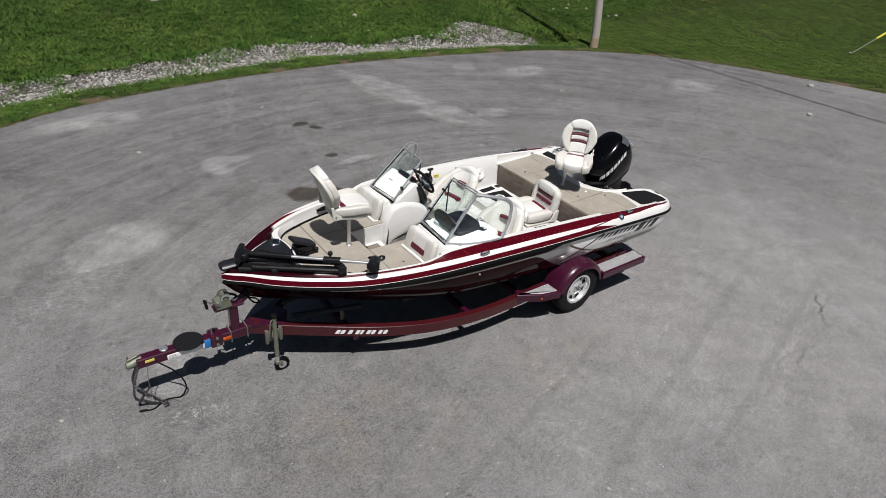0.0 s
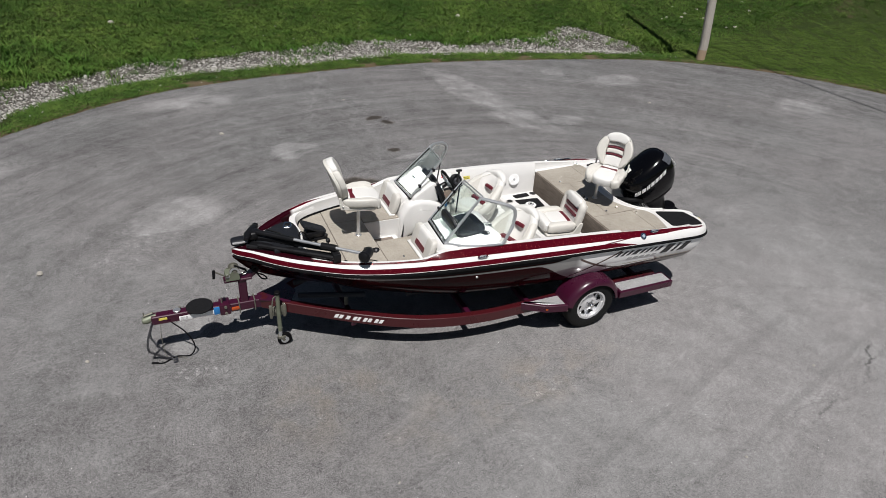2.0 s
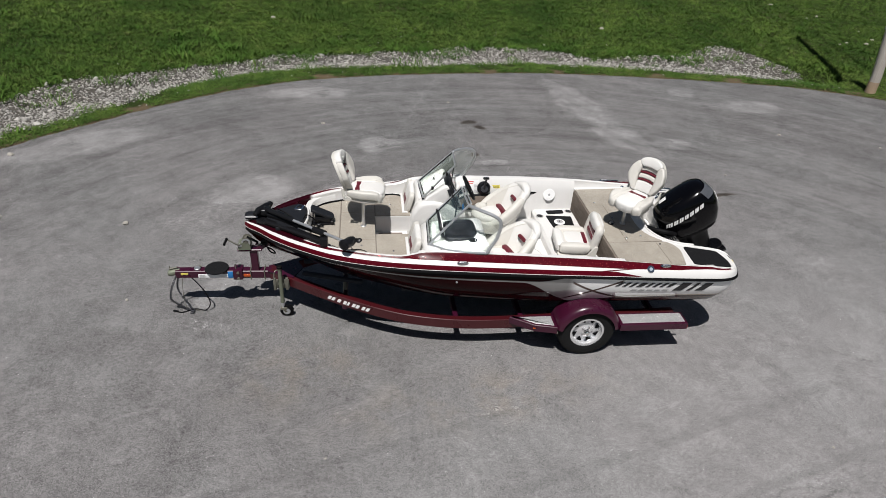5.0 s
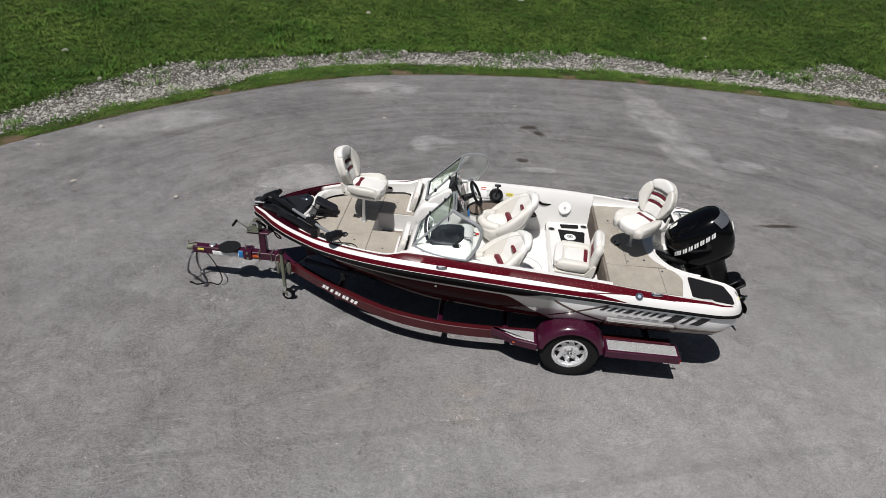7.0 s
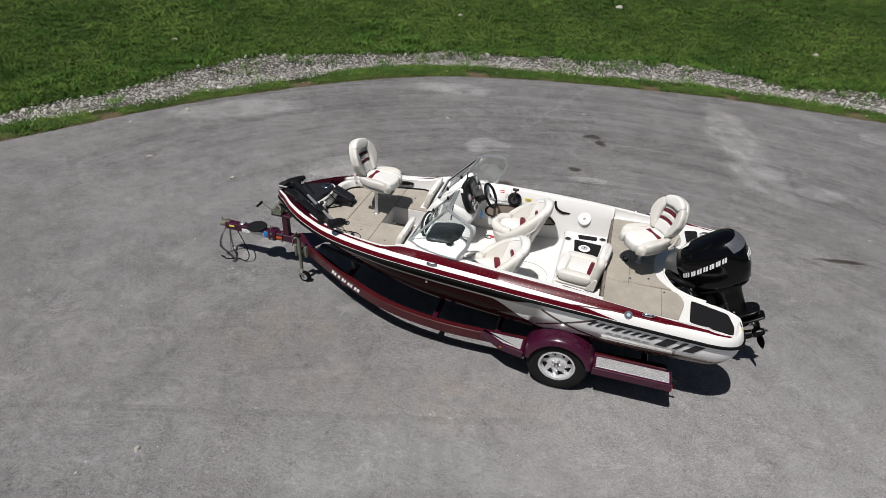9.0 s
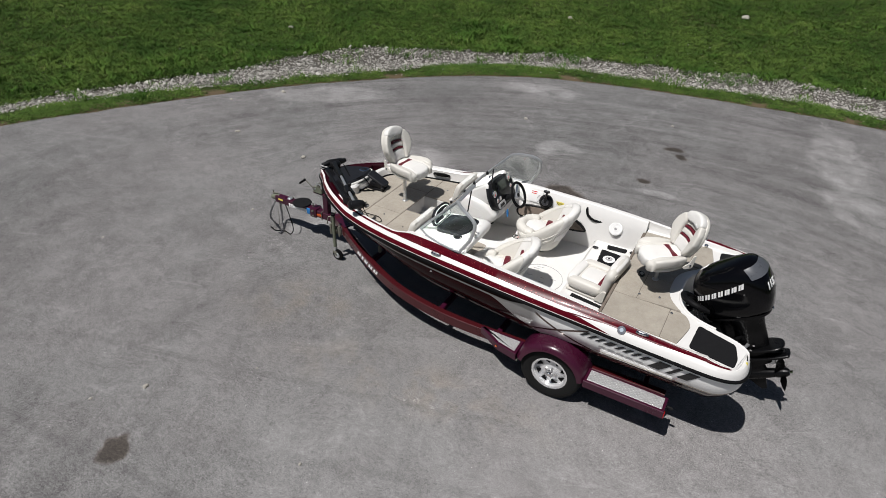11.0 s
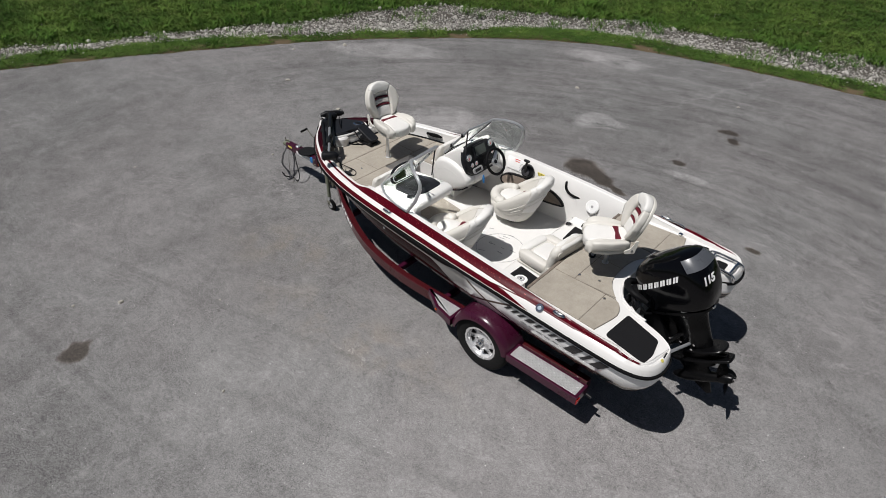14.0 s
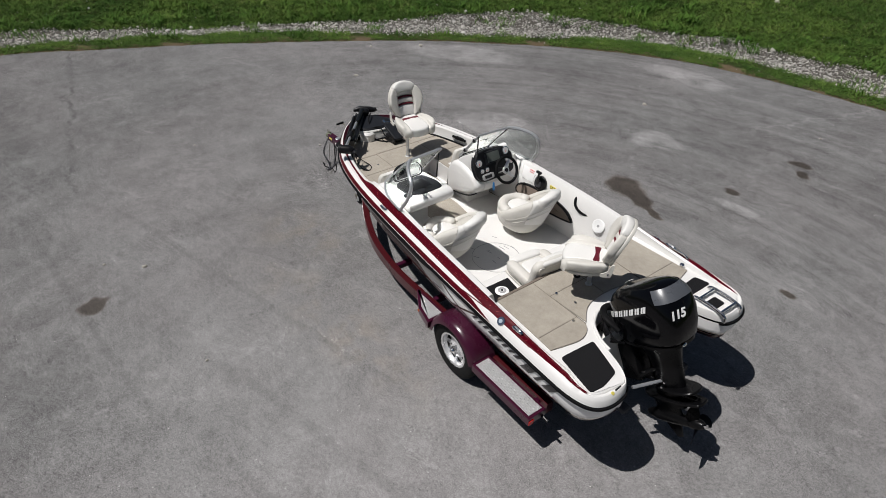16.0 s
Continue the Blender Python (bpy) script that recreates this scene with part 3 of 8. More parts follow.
def make_cap():
    """Gelcoat of the deck: white with two flake stripes that run along it; u is metres along, v the band across."""
    m = make_flake("striped_deck_gelcoat", (0.064, 0.0012, 0.006))
    u, v, _ = m.xyz("UV")
    red = m.b.inputs["Base Color"].links[0].from_socket
    low = v.ramp(0.06, 0.10) * v.ramp(1.0, 0.96) * (u + (v - 0.5) * 0.35).ramp(0.32, 0.30)
    thin = 2.0 - u.ramp(-0.8, 0.3) * 0.40 + (u.ramp(-1.95, -2.35) * 0.55) * u.ramp(-3.0, -2.7)
    high = (v - thin).ramp(0.0, 0.03) * v.ramp(3.0, 2.97) * u.ramp(1.55, 1.52) * (v - 1.0 - (u - 0.3) * 1.12).ramp(0.0, 0.02).max(u.ramp(0.92, 0.90))
    swoosh = (v - 0.55 - (u + 0.18) * 2.1).abs().ramp(0.16, 0.08) * u.ramp(-0.02, 0.02) * u.ramp(0.6, 0.5) * v.ramp(2.2, 2.0)
    bow = u.ramp(-3.12, -3.17) * v.ramp(1.98, 2.02)
    # The bow end of the cap is a darker cherry than the stripes.
    red = m.mix(bow, red, (0.020, 0.0012, 0.004))
    k = low.max(high).max(bow).max(swoosh)
    n, f = m.noise(5.0, 4), m.noise(60.0, 2)
    white = m.mix_mul((0.70, 0.69, 0.67), 0.96 + (n - 0.5) * 0.10 + (f - 0.5) * 0.04)
    m.set(Base_Color=m.mix(k, white, red), Roughness=0.32 - k * 0.02 + (n - 0.5) * 0.12)
    flake_metal = m.b.inputs["Metallic"].links[0].from_socket
    m.set(Metallic=Val(m.t, flake_metal) * k, Coat_Weight=0.14 - k * 0.12, Specular_IOR_Level=0.5 - k * 0.38)
    return m.m


def make_hull_paint():
    """Side graphics: dark cherry forward, silver white aft; u is metres along, v runs from chine to rail."""
    m = Mat("hull_gelcoat", rough=0.1, Specular_IOR_Level=0.07)
    u, v, _ = m.xyz("UV")
    n, f = m.noise(1.2, 4), m.noise(70.0, 2)
    dark = m.mix(v.ramp(0.86, 0.90), (0.018, 0.0018, 0.0025), (0.007, 0.006, 0.006))
    lower = 0.79 - u.ramp(-0.85, -0.28) * 0.62 - u.ramp(-0.40, -0.28) * 0.10 + u.ramp(-0.25, 0.3) * 0.21 + u.ramp(0.3, 1.1) * 0.08
    upper = 0.835 + u.ramp(-0.70, -0.15) * 0.22
    pale = (v - lower).ramp(-0.008, 0.008) * (upper - v).ramp(-0.008, 0.008)
    silver = m.mix(n * 0.8 + (f - 0.5) * 0.4 + v * 0.3, (0.76, 0.75, 0.735), (0.90, 0.895, 0.88))
    aft = u.ramp(-0.36, -0.22)
    col = m.mix(pale, dark, m.mix(aft, m.mix_mul((0.36, 0.355, 0.35), 0.8 + n * 0.4), silver))
    x1 = (v - 0.30 - (u + 0.28) * 1.15).abs().ramp(0.045, 0.02) * u.ramp(-0.4, -0.3) * u.ramp(0.28, 0.24)
    x2 = (v - 0.50 + (u - 0.0) * 0.95 - (u * u) * 0.6).abs().ramp(0.05, 0.02) * u.ramp(-0.32, -0.28) * u.ramp(0.55, 0.35)
    col = m.mix(x1.max(x2), col, (0.09, 0.06, 0.05))
    gold = (v - 0.36 - u * 0.02).abs().ramp(0.028, 0.014) * u.ramp(0.25, 0.45)
    col = m.mix(gold, col, (0.42, 0.36, 0.27))
    gold2 = (v - 0.24).abs().ramp(0.03, 0.015) * u.ramp(0.15, 0.35)
    col = m.mix(gold2, col, (0.20, 0.16, 0.13))
    # Dark strip above the aft chine paints in a reflection of dark surroundings.
    col = m.mix(v.ramp(0.21, 0.19) * u.ramp(0.20, 0.35) * u.ramp(1.40, 1.25), col, (0.045, 0.026, 0.024))
    m.set(Base_Color=col, Roughness=0.06 + n * 0.08, Metallic=pale * ((1.0 - aft) * 0.6 + aft * v.ramp(0.62, 0.45) * 0.5), Specular_IOR_Level=0.07 + aft * 0.35)
    return m.m


def make_carpet():
    m = Mat("tan_marine_carpet", rough=1.0, Specular_IOR_Level=0.1, Sheen_Weight=0.2)
    n, f, s = m.noise(3.0, 5, 0.65), m.noise(220.0, 2, 0.8), m.noise(26.0, 3)
    m.set(Base_Color=m.mix(n * 0.95 + f * 0.5 + (s - 0.5) * 0.4 - 0.12, (0.18, 0.155, 0.125), (0.45, 0.41, 0.345)))
    m.bump(f + s * 0.5, 0.7, 0.008)
    return m.m


def make_riser():
    """Weathered brown carpet with upright streaks."""
    m = Mat("streaked_brown_carpet", rough=1.0, Specular_IOR_Level=0.1)
    x, y, z = m.xyz()
    n, f = m.noise(1.0, 5, 0.7, vector=m.vec(x * 6.0, y * 9.0, z * 45.0)), m.noise(180.0, 2, 0.8)
    m.set(Base_Color=m.mix(n * 1.3 + (f - 0.5) * 0.4 - 0.2, (0.085, 0.068, 0.055), (0.26, 0.22, 0.185)))
    m.bump(f, 0.6, 0.006)
    return m.m


def make_vinyl(name, base, rough=0.42):
    m = Mat(name, base, rough, Specular_IOR_Level=0.4)
    n, f, c = m.noise(7.0, 4), m.noise(18.0, 3, distort=0.6), m.cells(420.0)
    m.set(Base_Color=m.mix_mul(base, 0.93 + n * 0.13), Roughness=rough - 0.05 + n * 0.16)
    m.bump(c * 0.35 + f * 1.2, 0.25, 0.006)
    return m.m


def make_plate():
    """Raised lozenges of tread plate."""
    m = Mat("aluminium_tread_plate", (0.62, 0.62, 0.61), 0.34, 0.45)
    x, y, z = m.xyz()
    def bars(p, q):
        u = ((x * p + y * q) * 30.0)
        w = ((x * q - y * p) * 30.0)
        fu, fw = u.op("FRACT") - 0.5, w.op("FRACT") - 0.5
        return (fu * fu * 5.0 + fw * fw * 60.0).ramp(1.0, 0.55)
    h = bars(0.78, 0.63).max(bars(0.63, -0.78))
    n = m.noise(14.0, 4)
    m.set(Base_Color=m.mix(h, m.mix_mul((0.46, 0.46, 0.46), 0.8 + n * 0.5), (0.88, 0.88, 0.87)), Roughness=0.45 - h * 0.2 + (n - 0.5) * 0.2)
    m.bump(h, 0.9, 0.01)
    return m.m


def make_glass(name, tint=(0.88, 0.935, 0.915)):
    m = Mat(name, tint, 0.02)
    m.set(Transmission_Weight=1.0, IOR=1.45)
    return m.m


CAP, HULL, CARPET = make_cap(), make_hull_paint(), make_carpet()
WHITE = plain("white_gelcoat", (0.675, 0.665, 0.645), 0.34, var=0.05, scale=4, bump=0.03, Coat_Weight=0.4)
FLOOR = plain("white_liner", (0.665, 0.655, 0.635), 0.5, var=0.07, scale=5, grain=0.04, bump=0.3)
CREAM = make_vinyl("cream_vinyl", (0.59, 0.57, 0.525))
IVORY = make_vinyl("ivory_vinyl", (0.68, 0.668, 0.64))
CHERRY = make_vinyl("cherry_vinyl", (0.105, 0.008, 0.017), 0.38)
SHELL = plain("cream_plastic", (0.60, 0.58, 0.53), 0.4, var=0.06, bump=0.08)
RUBBER = plain("black_rubber", (0.005, 0.005, 0.0055), 0.6, Specular_IOR_Level=0.1, var=0.25, scale=12, grain=0.2)
PLASTIC = plain("black_plastic", (0.007, 0.007, 0.008), 0.36, Specular_IOR_Level=0.3, var=0.2, scale=12, grain=0.15, bump=0.1)
CHARCOAL = plain("charcoal_panel", (0.012, 0.013, 0.016), 0.5, Specular_IOR_Level=0.25, var=0.2, scale=10, grain=0.25, bump=0.3)
GRIP = plain("black_grip_mat", (0.009, 0.009, 0.010), 0.85, Specular_IOR_Level=0.15, var=0.25, scale=20, grain=0.5, bump=0.8)
CHROME = plain("chrome", (0.78, 0.78, 0.78), 0.12, 1.0, var=0.06, bump=0.02)
ALU = plain("satin_aluminium", (0.60, 0.61, 0.62), 0.36, 0.8, var=0.1, bump=0.05)
WSFRAME = plain("grey_anodised_frame", (0.46, 0.47, 0.48), 0.34, 0.6, var=0.1, bump=0.05)
OLIVE = plain("weathered_zinc", (0.17, 0.185, 0.135), 0.5, 0.35, var=0.25, scale=16, grain=0.15)
ZINC = plain("galvanised_steel", (0.17, 0.165, 0.135), 0.55, 0.45, var=0.22, scale=16, grain=0.15)
GLASS = make_glass("clear_acrylic")
BROWN = plain("brown_side_panel", (0.20, 0.16, 0.13), 0.8, var=0.15, scale=8, grain=0.15)
LABEL_WHITE = plain("white_decal", (0.80, 0.80, 0.79), 0.4, var=0.04, bump=0)
LABEL_YELLOW = plain("yellow_decal", (0.70, 0.60, 0.12), 0.45, var=0.08, bump=0)
LABEL_RED = plain("red_decal", (0.55, 0.03, 0.03), 0.45, var=0.08, bump=0)
LABEL_BLACK = plain("black_decal", (0.012, 0.012, 0.013), 0.3, var=0.1, bump=0)
GAUGE = plain("pale_dial", (0.46, 0.46, 0.45), 0.3, var=0.08, bump=0)
LABEL_GREY = plain("grey_decal", (0.35, 0.35, 0.35), 0.4, var=0.1, bump=0)
BLUE = plain("blue_plastic", (0.02, 0.16, 0.42), 0.4, var=0.1)
PLATE = make_plate()
SEAM = plain("dark_seam", (0.17, 0.145, 0.12), 0.95, var=0.1, bump=0)
CAPBLUE = plain("grey_blue_decal", (0.30, 0.36, 0.42), 0.35, var=0.1, bump=0)
RISER = make_riser()

# ---- boat form: x runs from bow (-) to stern (+), y = 0 is the keel line ----
XS, XP = 1.68, 1.30
half_beam = hermite([-3.86, -3.82, -3.7, -3.5, -3.2, -2.8, -2.4, -2.0, -1.5, -1.0, -0.5, 0.0, 0.5, 1.0, 1.3, 1.5, 1.62, 1.68],
                    [0.0, 0.06, 0.17, 0.375, 0.60, 0.81, 0.92, 0.985, 1.03, 1.06, 1.085, 1.10, 1.11, 1.115, 1.11, 1.075, 0.99, 0.86])
rail_z = hermite([-3.86, -3.5, -3.0, -2.4, -2.0, -1.5, -1.0, -0.5, 0.0, 0.5, 1.0, 1.3, 1.68], [1.10, 1.125, 1.135, 1.13, 1.125, 1.115, 1.10, 1.085, 1.07, 1.05, 1.03, 1.015, 0.985])
crest_h = hermite([-3.86, -3.4, -2.4, -2.15, -1.85, -1.5, -0.5, 0.3, 0.9, 1.4, 1.68], [0.06, 0.085, 0.085, 0.09, 0.165, 0.175, 0.165, 0.14, 0.105, 0.090, 0.108])
keel_z = hermite([-3.86, -3.7, -3.4, -3.0, -2.5, -1.5, 0.0, 1.68], [1.06, 0.88, 0.72, 0.59, 0.49, 0.43, 0.42, 0.50])
chine_b = hermite([-3.86, -3.6, -3.2, -2.5, -1.5, 0.0, 1.3, 1.68], [0.0, 0.09, 0.28, 0.58, 0.83, 0.93, 0.95, 0.72])
chine_z = hermite([-3.86, -3.6, -3.2, -2.5, -1.5, 0.0, 1.2, 1.5, 1.68], [1.075, 0.96, 0.85, 0.73, 0.65, 0.62, 0.62, 0.65, 0.72])
STATIONS = sorted({round(v, 4) for v in np.concatenate([np.linspace(-3.86, -3.3, 22), np.linspace(-3.3, 1.3, 72), np.linspace(1.3, 1.68, 18)])})


def hull_side(x, v, out=0.0):
    """The port hull side: v from the chine (0) to the rail (1)."""
    b, z0, z1, c = half_beam(x), chine_z(x), rail_z(x) - 0.02, chine_b(x)
    bulge = 0.035 * math.sin(math.pi * v) - 0.05 * math.sin(math.pi * v) * min(1, max(0, (-x - 2.0) / 1.2))
    return Vector((x, -(c + (b - 0.012 - c) * v ** 0.85 + bulge * min(1, b * 2) + out), z0 + (z1 - z0) * v))


boat = thing("bass_boat", "white and cherry red fibreglass bass boat on its trailer", "boat")


def build_hull():
    bm = bmesh.new()
    uv = bm.loops.layers.uv.new("UVMap")
    vv = [0, 0.06, 0.15, 0.25, 0.35, 0.45, 0.55, 0.65, 0.75, 0.85, 0.93, 1.0]
    rows = []
    for x in [v for v in STATIONS if v < XP] + [XP]:
        kz, cb, cz = keel_z(x), chine_b(x), chine_z(x)
        pts = [(Vector((x, 0, kz)), -1.0), (Vector((x, -cb * 0.45, kz + (cz - kz) * 0.36)), -0.6), (Vector((x, -cb * 0.52, kz + (cz - kz) * 0.46)), -0.5), (Vector((x, -cb * 0.94, kz + (cz - kz) * 0.95)), -0.1)]
        if x > 1.15:
            pts[2] = (Vector((x, -min(0.60, cb * 0.8), cz - 0.03)), -0.3)
        pts += [(hull_side(x, v), v) for v in vv]
        rows.append(pts)
    for sgn in (1, -1):
        vs = [[(bm.verts.new((p.x, p.y * sgn, p.z)), v) for p, v in r] for r in rows]
        for i in range(len(vs) - 1):
            for j in range(len(vs[0]) - 1):
                if j < 2 and rows[i][0][0].x > 1.15:
                    continue
                q = (vs[i][j], vs[i][j + 1], vs[i + 1][j + 1], vs[i + 1][j])
                f = bm.faces.new([a[0] for a in q])
                for lp, a in zip(f.loops, q):
                    lp[uv].uv = (a[0].co.x, a[1])
    bmesh.ops.remove_doubles(bm, verts=bm.verts[:], dist=0.0015)
    part("hull", bm, HULL, boat, "glossy dark cherry and silver white hull side with graphics", 50)
    # the transom stands forward between two pods
    bm = bmesh.new()
    for s in (1, -1):
        bm.faces.new([bm.verts.new(p) for p in ((1.17, 0.485 * s, 1.08), (XP, 0.515 * s, 1.08), (XP, 0.53 * s, 0.60), (1.17, 0.5 * s, 0.55))])
    bm.faces.new([bm.verts.new(p) for p in ((1.17, -0.5, 1.08), (1.17, 0.5, 1.08), (1.17, 0.5, 0.52), (1.17, 0, 0.42), (1.17, -0.5, 0.52))])
    part("transom", bm, WHITE, boat, "white transom between two stern pods", 0)


POD = [(XP, half_beam(XP)), (1.38, half_beam(1.38)), (1.46, half_beam(1.46)), (1.54, 1.055), (1.605, 1.005), (1.645, 0.93), (1.660, 0.84), (1.655, 0.75), (1.635, 0.68), (1.585, 0.628), (1.51, 0.585), (1.42, 0.55), (XP, 0.515)]


def pod_lines():
    """The plan of a stern pod, with the way inwards and how far its edge is rounded at each point."""
    line = smooth_line([(x, y, 0) for x, y in POD], 4)
    out = []
    for i, p in enumerate(line):
        d = (line[min(i + 1, len(line) - 1)] - line[max(0, i - 1)]).normalized()
        n = Vector((d.y, -d.x, 0))
        n = -n if n.dot(Vector((1.3, 0.8, 0)) - p) < 0 and i < len(line) * 0.6 else n
        if i == 0:
            n = Vector((0, -1, 0))
        if i == len(line) - 1:
            n = Vector((0, 1, 0))
        k = i / (len(line) - 1)
        out.append((p, n, float(np.interp(k, (0, 0.25, 0.4, 0.5, 0.68, 1), (1.0, 0.55, 0.72, 0.72, 0.28, 0.28))), k))
    return out


def build_pods():
    """Both stern corners: the rounded cap above the rail and the hull below it."""
    line = pod_lines()
    levels = [(half_beam(XP) - y, z - rail_z(XP), v) for y, z, v in cap_profile(XP)]
    sides = [hull_side(XP, v) for v in (1, 0.93, 0.85, 0.75, 0.65, 0.55, 0.45, 0.35, 0.25, 0.15, 0.06, 0)]
    low = [(half_beam(XP) + q.y, rail_z(XP) - q.z, v) for q, v in zip(sides, (1, 0.93, 0.85, 0.75, 0.65, 0.55, 0.45, 0.35, 0.25, 0.15, 0.06, 0))]
    for s in (-1, 1):
        for nm, rows, mat, lab in (("pod_cap", levels, CAP, "white rounded stern corner"), ("pod_hull", low, HULL, "silver white stern pod")):
            bm = bmesh.new()
            uv = bm.loops.layers.uv.new("UVMap")
            grid = []
            for off, dz, v in rows:
                ring_pts = []
                for p, n, soft, k in line:
                    rz = rail_z(min(p.x, XS)) if k < 0.5 else rail_z(1.66) + (k - 0.5) * 0.05
                    if nm == "pod_cap":
                        q = p + n * (off * soft)
                        goal = min(rz + dz, 1.089) if off < 0.12 else 1.0865
                        blend = min(1.0, k / 0.22) ** 0.7
                        z = (rz + dz) * (1 - blend) + goal * blend
                    else:
                        aft = min(1.0, max(0.0, (k - 0.15) / 0.25))
                        q = p + n * (off * (1.0 - 0.70 * aft) * (1.0 if k < 0.6 else 0.35) + 0.10 * aft * max(0.0, 0.45 - v) ** 1.5)
                        z = rz - dz * (1.0 - 0.40 * aft)
                    ring_pts.append((bm.verts.new((q.x, q.y * s, z)), (p.x if k < 0.42 else 9.0, v)))
                grid.append(ring_pts)
            for a, b in zip(grid, grid[1:]):
                for j in range(len(a) - 1):
                    q = (a[j], a[j + 1], b[j + 1], b[j])
                    f = bm.faces.new([w[0] for w in q])
                    far = q[0][1][0] > 5 or q[1][1][0] > 5
                    for lp, w in zip(f.loops, q):
                        lp[uv].uv = (9.0, w[1][1]) if far and nm == "pod_cap" else (min(w[1][0], 1.68), w[1][1])
            f = bm.faces.new([w[0] for w in grid[-1]])
            for lp in f.loops:
                lp[uv].uv = (9.0, 5.0) if nm == "pod_cap" else (1.2, 0.0)
            part(nm, bm, mat, boat, lab, 40)


def build_rail():
    line = [Vector((x, -half_beam(x) - 0.004, rail_z(x) - 0.012)) for x in STATIONS[1:] if x < XP]
    line += [Vector((p.x - n.x * 0.004, -p.y + n.y * 0.004, (rail_z(min(p.x, XS)) if k < 0.5 else rail_z(1.66) + (k - 0.5) * 0.05) - 0.012)) for p, n, _, k in pod_lines() if k < 0.74]
    path = line[::-1] + [Vector((p.x, -p.y, p.z)) for p in line]
    rings = []
    for i, p in enumerate(path):
        a, b = path[max(0, i - 1)], path[min(len(path) - 1, i + 1)]
        d = (b - a).normalized()
        o = d.cross(Vector((0, 0, 1))).normalized()
        if o.dot(p - Vector((-0.5, 0, p.z))) < 0:
            o = -o
        rings.append([p + o * u + Vector((0, 0, w)) for u, w in ((-0.02, -0.010), (0.008, -0.010), (0.014, -0.006), (0.015, 0.005), (0.010, 0.013), (-0.02, 0.015))])
    part("rub_rail", loft(rings), RUBBER, boat, "black rubber rub rail", 45)


def cap_profile(x):
    b, z, h = half_beam(x), rail_z(x), crest_h(x)
    k = min(1.0, b / 0.5)
    crest = z + h
    if x < -3.29:
        lev, o4, o5, o6 = crest + 0.008, 0.16, 0.3, 0.6
    elif x < -1.955:
        lev, o4, o5, o6 = 1.075, 0.135, 0.15, 0.165
    elif x < -0.285:
        lev, o4, o5, o6 = 0.68, 0.16, 0.215, 0.26
    elif x < 0.275:
        lev, o4, o5, o6 = 0.80, 0.16, 0.215, 0.25
    else:
        lev, o4, o5, o6 = 1.085, 0.115, 0.125, 0.14
    if x < -3.29:
        mid = crest + 0.006
    elif lev > 1.0:
        mid = crest - 0.004 if x < 0.2 else max(lev, crest - 0.006)
    else:
        mid = crest - 0.16
    pts = [(0.0, z + 0.008, 0), (0.004, z + 0.022, 0.2), (0.022, z + 0.055, 0.9), (0.026, z + 0.06, 1.0), (0.052, z + min(h, 0.10) * 0.95, 1.9), (0.058, z + min(h, 0.10) * 0.97, 2.0),
           (0.095, crest - 0.012, 2.7), (0.108, crest, 3.0), (o4, crest - 0.001, 3.6), (o4 + 0.012, crest - 0.012, 3.9), (o5, mid if lev < 1.0 or x < -3.29 else lev + 0.04, 4.4), (o6, lev, 5.0)]
    return [(max(0.0, b - o * (k if x > -3.29 else 1)), zz, v) for o, zz, v in pts]


def build_cap():
    xs = sorted({v for v in STATIONS if v < XP} | {XP} | {-3.291, -3.289, -1.956, -1.954, -0.286, -0.284, 0.274, 0.276})
    bm = bmesh.new()
    uv = bm.loops.layers.uv.new("UVMap")
    for s in (-1, 1):
        vs = [[(bm.verts.new((x, s * o, z)), v) for o, z, v in cap_profile(x)] for x in xs]
        for i in range(len(vs) - 1):
            for j in range(len(vs[0]) - 1):
                q = (vs[i][j], vs[i][j + 1], vs[i + 1][j + 1], vs[i + 1][j])
                f = bm.faces.new([a[0] for a in q])
                for lp, a in zip(f.loops, q):
                    lp[uv].uv = (a[0].co.x, a[1])
    bmesh.ops.remove_doubles(bm, verts=bm.verts[:], dist=0.0008)
    bm.normal_update()
    for f in bm.faces:
        if f.normal.z < 0:
            f.normal_flip()
    part("deck_cap", bm, CAP, boat, "white gelcoat gunwale with glittering cherry red stripes", 40)


def deck_outline(x0, x1, off, n=14):
    xs = np.linspace(x0, x1, n)
    return [(x, -(half_beam(x) - off)) for x in xs] + [(x, half_beam(x) - off) for x in xs[::-1]]


